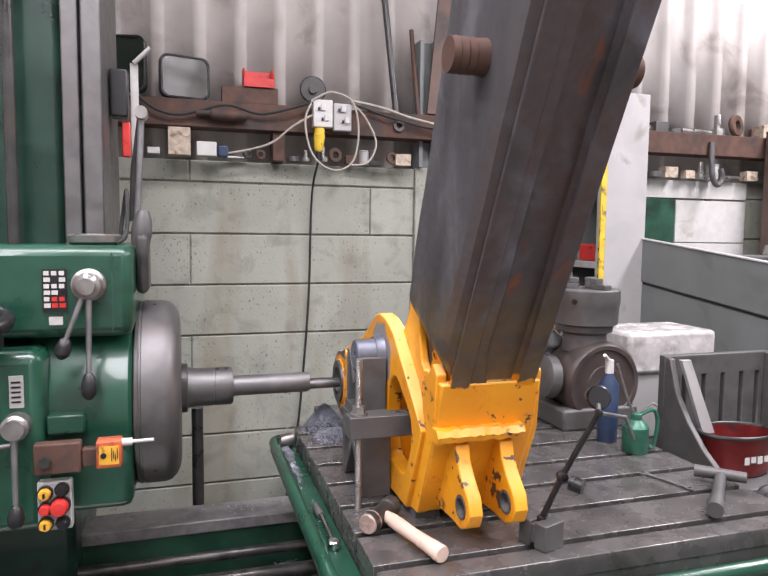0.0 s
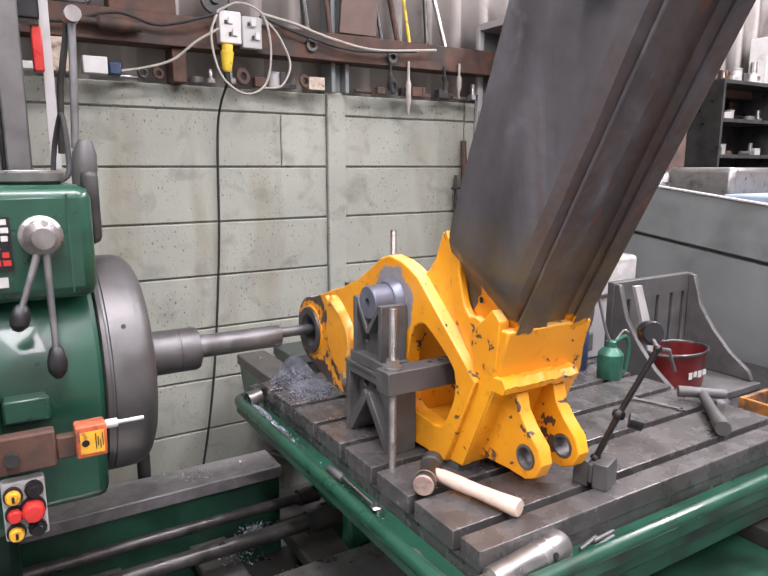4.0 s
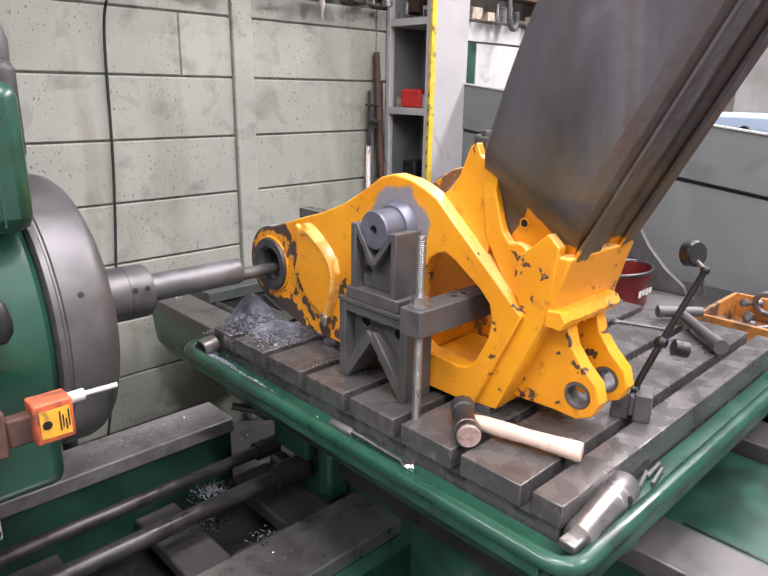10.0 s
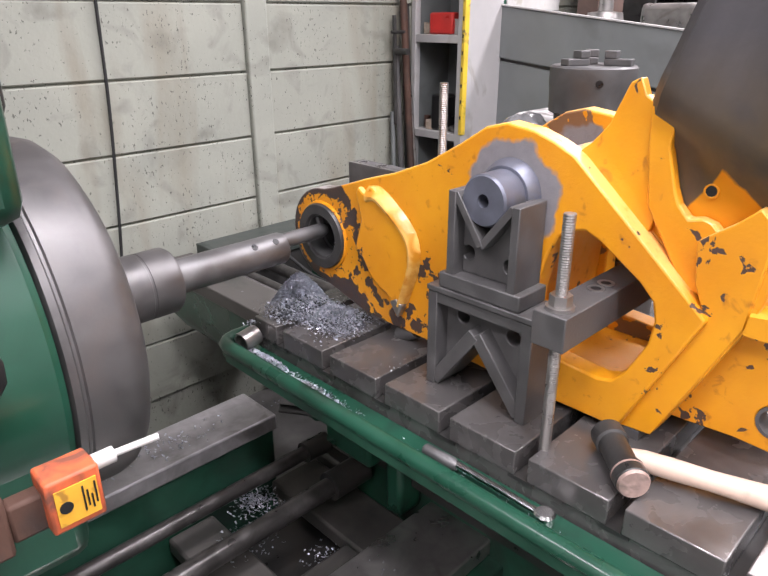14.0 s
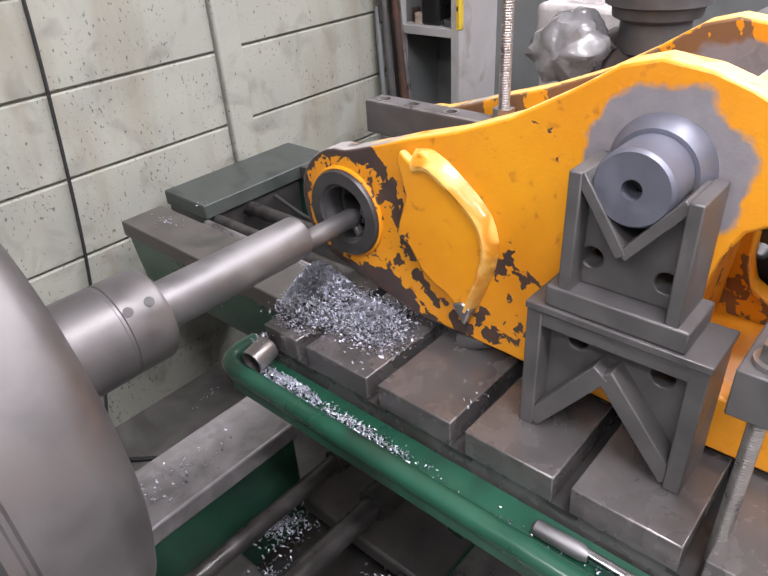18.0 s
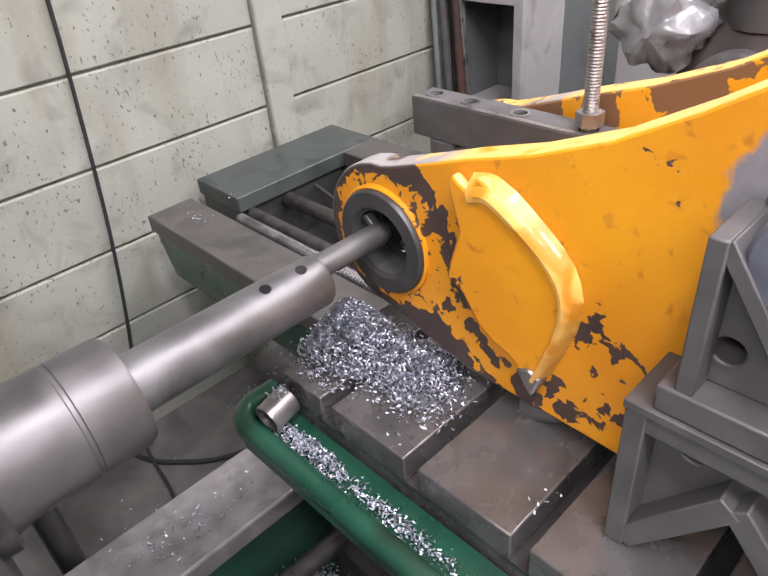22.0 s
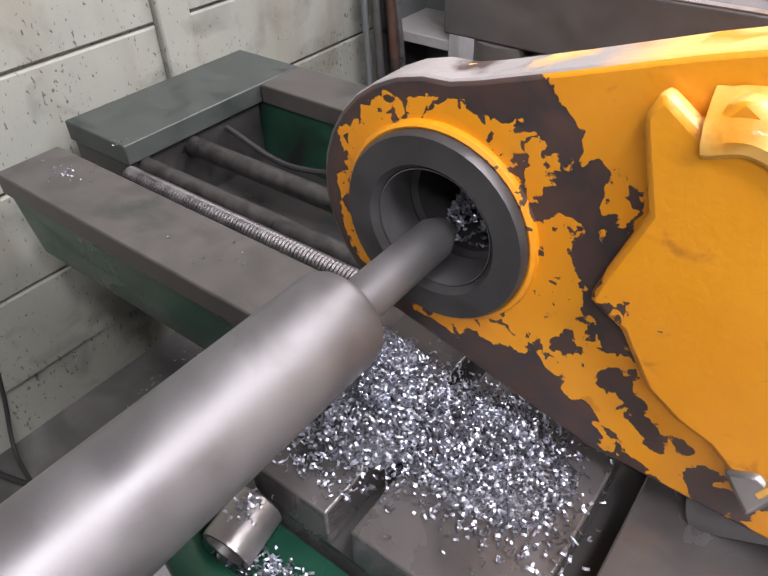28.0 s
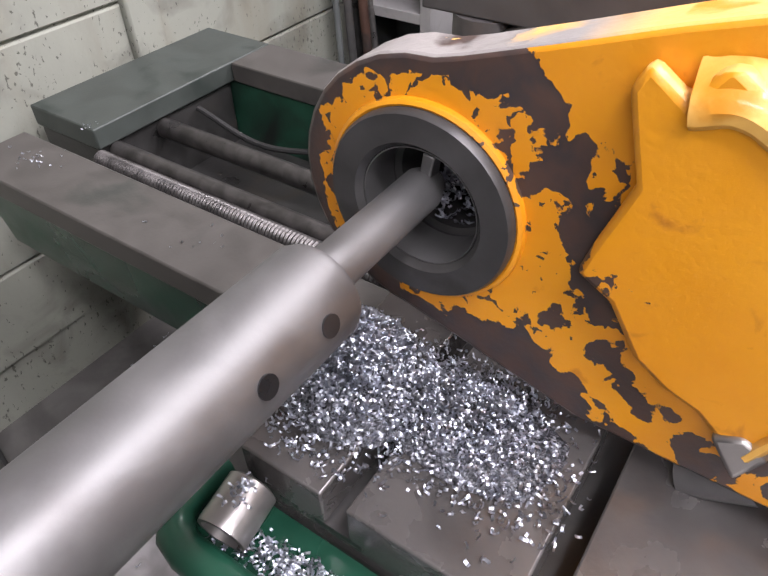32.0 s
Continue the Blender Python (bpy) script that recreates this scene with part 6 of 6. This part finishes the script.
single("floor_cable", sweep(bmesh.new(), curve_pts([(0.283, 2.823, 0.088), (0.324, 2.683, 0.088), (0.377, 2.61, 0.088), (0.457, 2.536, 0.088), (0.556, 2.494, 0.088), (0.652, 2.491, 0.088)]), 0.007), RUBBER, "black cable looped on the dirty floor", "cable")
single("drop_cable", sweep(bmesh.new(), curve_pts([(0.527, 2.66, 1.80), (0.522, 2.74, 1.72), (0.520, 2.783, 1.60), (0.512, 2.789, 1.25), (0.494, 2.789, 0.98), (0.468, 2.789, 0.70), (0.432, 2.789, 0.45), (0.39, 2.785, 0.24), (0.34, 2.72, 0.12), (0.30, 2.48, 0.090), (0.20, 2.25, 0.088), (0.02, 2.20, 0.088)]), 0.0048, 8), RUBBER, "black rubber cable hanging down the panel wall", "cable")
loops = thing("cable_coil", (0.55, 2.66, 2.05), "loops of pale grey cable hung over the switch box", "cable coil")
part("loop", sweep(bmesh.new(), curve_pts([(0.50, 2.65, 2.04), (0.47, 2.645, 1.95), (0.50, 2.64, 1.82), (0.585, 2.64, 1.762), (0.665, 2.64, 1.80), (0.69, 2.64, 1.92), (0.665, 2.645, 2.04), (0.58, 2.65, 2.075), (0.50, 2.65, 2.04)]), 0.0042, 8), CABLE, loops)
part("loop", sweep(bmesh.new(), curve_pts([(0.66, 2.65, 2.04), (0.72, 2.645, 1.98), (0.765, 2.64, 1.88), (0.73, 2.64, 1.80), (0.66, 2.64, 1.785)]), 0.0042, 8), CABLE, loops)
part("loop", sweep(bmesh.new(), curve_pts([(0.50, 2.65, 1.98), (0.42, 2.66, 1.93), (0.33, 2.68, 1.86), (0.18, 2.70, 1.82), (0.06, 2.72, 1.812)]), 0.0045, 8), CABLE, loops)
part("loop", sweep(bmesh.new(), curve_pts([(0.50, 2.65, 2.03), (0.36, 2.66, 1.985), (0.28, 2.67, 1.975), (0.16, 2.67, 2.0), (0.0, 2.67, 1.955), (-0.1, 2.67, 1.97), (-0.19, 2.68, 2.04)]), 0.0055, 8), RUBBER, loops)
part("loop", sweep(bmesh.new(), curve_pts([(0.66, 2.66, 2.05), (0.80, 2.67, 2.03), (0.95, 2.66, 1.99), (1.15, 2.66, 1.965), (1.45, 2.66, 1.99)]), 0.006, 8), CABLE, loops)
part("loop", sweep(bmesh.new(), curve_pts([(0.66, 2.665, 2.04), (0.85, 2.67, 1.99), (1.05, 2.66, 1.955), (1.35, 2.66, 1.975)]), 0.005, 8), RUBBER, loops)
single("conduit_fitting", lathe(bmesh.new(), (0.05, 2.67, 1.965), (1, 0, -0.02), [(0, 0.012), (0.05, 0.013), (0.06, 0.022), (0.14, 0.024), (0.16, 0.018), (0.19, 0.018), (0.19, 0)], 18), RUST, "brown cable connector hanging on the channel", "connector")
single("round_gear", lathe(bmesh.new(), (0.52, 2.76, 2.10), (0, -1, 0), [(0, 0.052), (0.012, 0.056), (0.018, 0.05), (0.018, 0.02), (0.03, 0.018), (0.03, 0)], 28), OILY, "dark round gear leaning on the cladding", "gear")
single("spotted_carton", B((-0.055, 0.028, 2.66, 2.72, LZ, 1.905)), CARD, "small worn speckled carton on the wall ledge", "carton", bevel=0.002)
single("white_box", B((0.05, 0.125, 2.66, 2.72, LZ, 1.855)), WHITE, "small white box on the wall ledge", "box", bevel=0.003)
single("blue_pot", B((0.13, 0.17, 2.67, 2.72, LZ, 1.845)), BLUE, "small blue plastic pot on the wall ledge", "pot", bevel=0.006)
single("white_tag", B((-0.13, -0.085, 2.66, 2.69, LZ, 1.825)), WHITE, "small white plastic piece on the wall ledge", "fitting", bevel=0.003)
xs = 0.20
while xs < 1.70:
    if not 0.96 < xs < 1.1:
        nm, kd, m, lb = SCRAP[random.randrange(8)]
        scrap(nm, (xs, 2.735 + random.uniform(-0.03, 0.03), LZ), kd, random.uniform(0.035, 0.07), random.choice((m, RUST, OILY)), lb + " among scrap on the wall ledge", "ledge scrap")
    xs += random.uniform(0.045, 0.085)
xs = 2.05
while xs < 4.4:
    nm, kd, m, lb = SCRAP[random.randrange(8)]
    scrap(nm, (xs, 2.745, LZ), kd, random.uniform(0.05, 0.09), m, lb + " among scrap on the wall ledge", "ledge scrap")
    if xs > 2.1:
        nm, kd, m, lb = SCRAP[random.randrange(8)]
        scrap(nm, (xs + 0.03, 2.755, 2.0205), kd, random.uniform(0.05, 0.11), m, lb + " on the wall channel", "channel scrap")
    xs += random.uniform(0.07, 0.12)
for x, zt, r, m in ((1.22, 2.42, 0.008, OILY), (1.30, 2.36, 0.012, RUST), (1.36, 2.5, 0.007, LEMON), (1.45, 2.45, 0.009, OILY), (1.55, 2.3, 0.010, STEEL), (0.98, 2.4, 0.01, RUST), (0.88, 2.7, 0.014, OILY)):
    single("leaning_rod", R((x, 2.73, 2.0205), (x + random.uniform(-0.08, 0.08), 2.80, zt), r), m, "thin steel rod leaning on the cladding above the channel", "rod", "leaning rods")
single("brown_plate", P([(1.02, 2.03), (1.19, 2.03), (1.24, 2.9), (1.10, 2.9)], 2.725, 2.740, axis="y"), BRICK_DK, "tall brown steel plate leaning on the cladding", "plate", bevel=0.002)
for x, z in ((0.88, 1.965), (1.25, 1.95)):
    single("hung_ring", lathe_open(bmesh.new(), (x, 2.692, z), (0, 1, 0), [(-0.006, 0.012), (-0.006, 0.024), (0.006, 0.024), (0.006, 0.012)], 20), CAST, "steel ring hung on the wall channel", "ring", "hung rings")
for x, z0, z1 in ((1.33, 1.72, 1.94), (1.24, 1.80, 1.93), (1.52, 1.83, 1.93), (1.60, 1.80, 1.95)):
    single("hung_tool", lathe(bmesh.new(), (x, 2.69, z0), (0, 0, 1), [(0, 0.004), (0.03, 0.006), (0.05, 0.012), ((z1 - z0) * 0.6, 0.012), ((z1 - z0) * 0.65, 0.006), (z1 - z0, 0.006), (z1 - z0, 0)], 12), random.choice((STEEL, OILY, CABLE)), "hand tool hung on the wall channel", "tool", "hung tools")
single("shackle", sweep(bmesh.new(), curve_pts([(2.52, 2.69, 1.98), (2.52, 2.68, 1.84), (2.535, 2.68, 1.79), (2.56, 2.68, 1.77), (2.585, 2.68, 1.80), (2.575, 2.68, 1.85)]), 0.014, 10), CAST, "large grey steel hook hung on the wall channel", "hook")
pil = thing("brown_pillar", (2.95, 2.66, FLOOR_Z), "brown steel pillar with a grey vice on its foot plate", "pillar")
part("pillar_body", B((2.86, 3.12, 2.58, 2.69, 1.42, 2.05)), BRICK_DK, pil, "", True, 0.003)
part("pillar_foot", B((2.70, 3.15, 2.45, 2.69, FLOOR_Z, 1.42)), GREY, pil, "", True, 0.01)
part("vice", lathe(bmesh.new(), (2.83, 2.52, 1.4205), (0, 0, 1), [(0, 0.09), (0.05, 0.08), (0.055, 0.035), (0.15, 0.03), (0.155, 0.02), (0.22, 0.02), (0.22, 0)], 24), STEEL, pil)
single("white_board", B((2.405, 2.85, 2.784, 2.797, 1.16, 1.475), (2.405, 2.85, 2.784, 2.797, 1.48, 1.695), (2.05, 2.85, 2.784, 2.797, 1.705, 1.794)), WHITE, "white painted boards fixed on the wall beside the rack", "board", bevel=0.002)
single("green_board", B((2.16, 2.40, 2.785, 2.797, 1.38, 1.70)), GREEN_DK, "dark green board fixed on the white wall", "board", bevel=0.002)
single("hose_reel_bracket", rod(rod(R((2.10, 2.76, 1.45), (2.11, 2.76, 1.72), 0.012), (2.06, 2.75, 1.70), (2.16, 2.75, 1.70), 0.012), (2.08, 2.74, 1.64), (2.14, 2.74, 1.62), 0.016), OILY, "dark clamp hung beside the green board", "clamp")

# shelf unit by the far wall
su = thing("shelf_unit", (3.6, 2.65, FLOOR_Z), "black open shelf unit filled with small parts", "shelf unit")
for x in (3.30, 3.93):
    part("side", B((x, x + 0.02, 2.50, 2.79, FLOOR_Z, 1.98)), OILY, su)
part("shelf_back", B((3.32, 3.93, 2.78, 2.79, FLOOR_Z, 1.98)), OILY, su)
for k, z in enumerate((1.0, 1.30, 1.55, 1.75, 1.96)):
    part("shelf", B((3.32, 3.93, 2.50, 2.779, z, z + 0.02)), OILY, su)
    for q in range(6):
        nm, kd, m, lb = SCRAP[(k * 3 + q * 5) % 8]
        scrap(nm, (3.37 + 0.1 * q, 2.56 + 0.03 * (q % 3), z + 0.0205), kd, 0.06, random.choice((m, WHITE, PALE, RUST)), lb + " on the black shelf unit", "shelf parts")
sd = thing("sliding_door", (4.5, 2.72, FLOOR_Z), "white ribbed sliding door", "door")
for k in range(9):
    part("door_slat", B((4.22 + 0.07 * k, 4.28 + 0.07 * k, 2.70, 2.73, FLOOR_Z, 3.2)), WHITE, sd, "", True, 0.006)
single("wall_cupboard", B((4.02, 4.16, 2.68, 2.80, 1.80, 2.30)), WHITE, "white wall cupboard by the shelf unit", "cupboard", bevel=0.005)

# ---------------------------------------------------------------- swarf


def chip(bm, p, s, spin_a, tilt, curl, w):
    """One curled steel chip: a short bent strip."""
    n = 4
    e = Euler((tilt, tilt * 0.7, spin_a)).to_matrix()
    prev = None
    for k in range(n + 1):
        a = curl * (k / n - 0.5)
        r = s / max(0.4, curl)
        q = Vector((r * math.sin(a), 0, r * (1 - math.cos(a)))) 
        pr = [bm.verts.new(p + e @ (q + Vector((0, d * w, 0.15 * w * d)))) for d in (-0.5, 0.5)]
        if prev:
            bm.faces.new((prev[0], prev[1], pr[1], pr[0]))
        prev = pr


def swarf(name, spots, seed, label, m=CHIP):
    """spots: (x, y, z, spread x, spread y, heap height, number, chip size)."""
    rng = random.Random(seed)
    bm = bmesh.new()
    for x, y, z, sx, sy, h, num, size in spots:
        for _ in range(num):
            u, v = rng.gauss(0, 0.42), rng.gauss(0, 0.42)
            if abs(u) > 1.15 or abs(v) > 1.15:
                continue
            d = min(1, math.hypot(u, v))
            zz = z + 0.0015 + h * max(0, 1 - d ** 1.35) * rng.uniform(0.7, 1.0)
            chip(bm, Vector((x + u * sx, y + v * sy, zz)), size * rng.uniform(0.6, 1.5), rng.uniform(0, 6.28), rng.uniform(-0.9, 0.9), rng.uniform(0.8, 4.2), size * rng.uniform(0.22, 0.42))
    ob = part(name, bm, m, None, "", False)
    tagged(ob, label, "swarf", "", "stuff")


HEAP = mat("packed_swarf", (0.16, 0.165, 0.185), 0.45, 0.8, 0.7, 420, 1.0, 420)


def heap(cx, cy, cz, sx, sy, h):
    """The packed core of a swarf heap."""
    bm = bmesh.new()
    n, m = 8, 22
    top = bm.verts.new((cx, cy, cz + h))
    prev = None
    for i in range(1, n + 1):
        f = i / n
        ring = []
        for k in range(m):
            a = 2 * math.pi * k / m
            w = 1 + 0.28 * noise.noise(Vector((math.cos(a) * 1.5, math.sin(a) * 1.5, cx * 9)))
            z = cz + h * (1 - f ** 1.5) * (0.8 + 0.3 * noise.noise(Vector((f * 5, math.cos(a) * 2, math.sin(a) * 2)))) + 0.003 * noise.noise(Vector((f * 9, a * 4, 1))) * (1 - f)
            ring.append(bm.verts.new((cx + sx * f * w * math.cos(a), cy + sy * f * w * math.sin(a), max(cz + 0.0004, z))))
        for k in range(m):
            if prev:
                bm.faces.new((prev[k], prev[(k + 1) % m], ring[(k + 1) % m], ring[k]))
            else:
                bm.faces.new((top, ring[(k + 1) % m], ring[k]))
        prev = ring
    bm.faces.new(prev)
    ob = part("swarf_heap", bm, HEAP)
    tagged(ob, "packed core of the bright swarf heap on the table", "swarf", "", "stuff")


heap(0.362, 1.735, TZ, 0.050, 0.050, 0.034)
heap(0.374, 1.655, TZ, 0.046, 0.060, 0.018)
swarf("swarf_pile", [(0.362, 1.735, TZ, 0.060, 0.060, 0.070, 7600, 0.0044), (0.374, 1.655, TZ, 0.056, 0.066, 0.022, 2600, 0.0044), (0.350, 1.615, TZ, 0.050, 0.050, 0.003, 170, 0.0052), (0.39, 1.69, 0.945, 0.06, 0.012, 0.03, 240, 0.0054), (0.33, 1.46, TZ, 0.03, 0.02, 0.0, 8, 0.004)], 1, "heap of bright curled steel swarf on the table")
swarf("tray_swarf", [(0.255, 1.70, 0.916, 0.016, 0.09, 0.012, 800, 0.0045), (0.256, 1.56, 0.916, 0.013, 0.10, 0.004, 420, 0.0042), (0.256, 1.30, 0.916, 0.012, 0.2, 0.0, 40, 0.0045), (0.262, 1.742, 0.970, 0.012, 0.012, 0.006, 40, 0.005)], 2, "bright swarf lying in the green tray channel")
swarf("bed_swarf", [(0.27, 1.80, 0.546, 0.05, 0.05, 0.01, 420, 0.006), (0.20, 1.72, 0.546, 0.06, 0.06, 0.005, 120, 0.007), (0.16, 1.89, 0.70, 0.16, 0.05, 0.0, 85, 0.007), (0.12, 1.62, 0.441, 0.10, 0.06, 0.02, 330, 0.008), (0.30, 1.60, 0.50, 0.06, 0.08, 0.01, 120, 0.007), (0.25, 1.45, 0.62, 0.12, 0.04, 0.0, 16, 0.006)], 3, "scattered bright swarf on the machine bed")
swarf("saddle_swarf", [(0.555, 2.50, 0.80, 0.05, 0.08, 0.0, 26, 0.006), (0.56, 2.15, 0.80, 0.05, 0.10, 0.0, 10, 0.005), (0.70, 2.56, 0.775, 0.02, 0.02, 0.0, 10, 0.005)], 4, "few bright swarf curls on the saddle ways")
swarf("floor_swarf", [(0.30, 2.30, FLOOR_Z, 0.35, 0.30, 0.0, 210, 0.010), (0.75, 2.70, FLOOR_Z, 0.3, 0.06, 0.0, 30, 0.010)], 5, "scattered swarf on the workshop floor")
swarf("bore_swarf", [(0.53, BORE_Y + 0.01, BORE_Z - 0.028, 0.05, 0.022, 0.045, 420, 0.006), (0.446, BORE_Y - 0.004, BORE_Z - 0.031, 0.014, 0.026, 0.054, 1500, 0.0048)], 6, "bright swarf gathered inside the bored eye")

# ---------------------------------------------------------------- wall panels, last
def panels():
    mesh_of = {}
    runs = [(-3.15, -0.52), (-0.515, 0.990), (1.078, 1.72), (1.726, 2.6), (2.606, 3.6), (3.606, 5.2)]
    for c in range(8):
        z1 = min(WALL_TOP, 1.7095 - COURSE * (c - 1)) - 0.003
        z0 = max(FLOOR_Z, 1.7095 - COURSE * c + 0.003)
        for k, (a, b) in enumerate(runs):
            parts = [(a, b)]
            if k == 1 and c % 2 == 0:
                parts = [(a, 0.02), (0.0245, b)]
            if k == 1 and c == 1:
                parts = [(a, 0.785), (0.788, b)]
            for u, v in parts:
                key = (round(u, 3), round(v, 3), round(z1 - z0, 3))
                if key not in mesh_of:
                    bm = B((0, v - u, -0.012, 0.0, 0, z1 - z0))
                    bmesh.ops.bevel(bm, geom=[e for e in bm.edges if all(vv.co.y < -0.006 for vv in e.verts)], offset=0.004, segments=1, affect="EDGES")
                    bmesh.ops.recalc_face_normals(bm, faces=bm.faces)
                    me = bpy.data.meshes.new("wall_panel")
                    bm.to_mesh(me)
                    bm.free()
                    me.materials.append(BLOCK)
                    mesh_of[key] = me
                ob = new("wall_panel", mesh_of[key])
                ob.parent = wall
                ob.location = (u, WALL_Y + 0.0115, z0)


panels()


def motions():
    rows = []
    for k in range(321):
        t = k / 10
        rows.append((t, pose(0, BORE_Y, BORE_Z, (t - 28.2) / 0.6188 * 360 + 48, 0, 0)))
    walk(spin, rows)


motions()
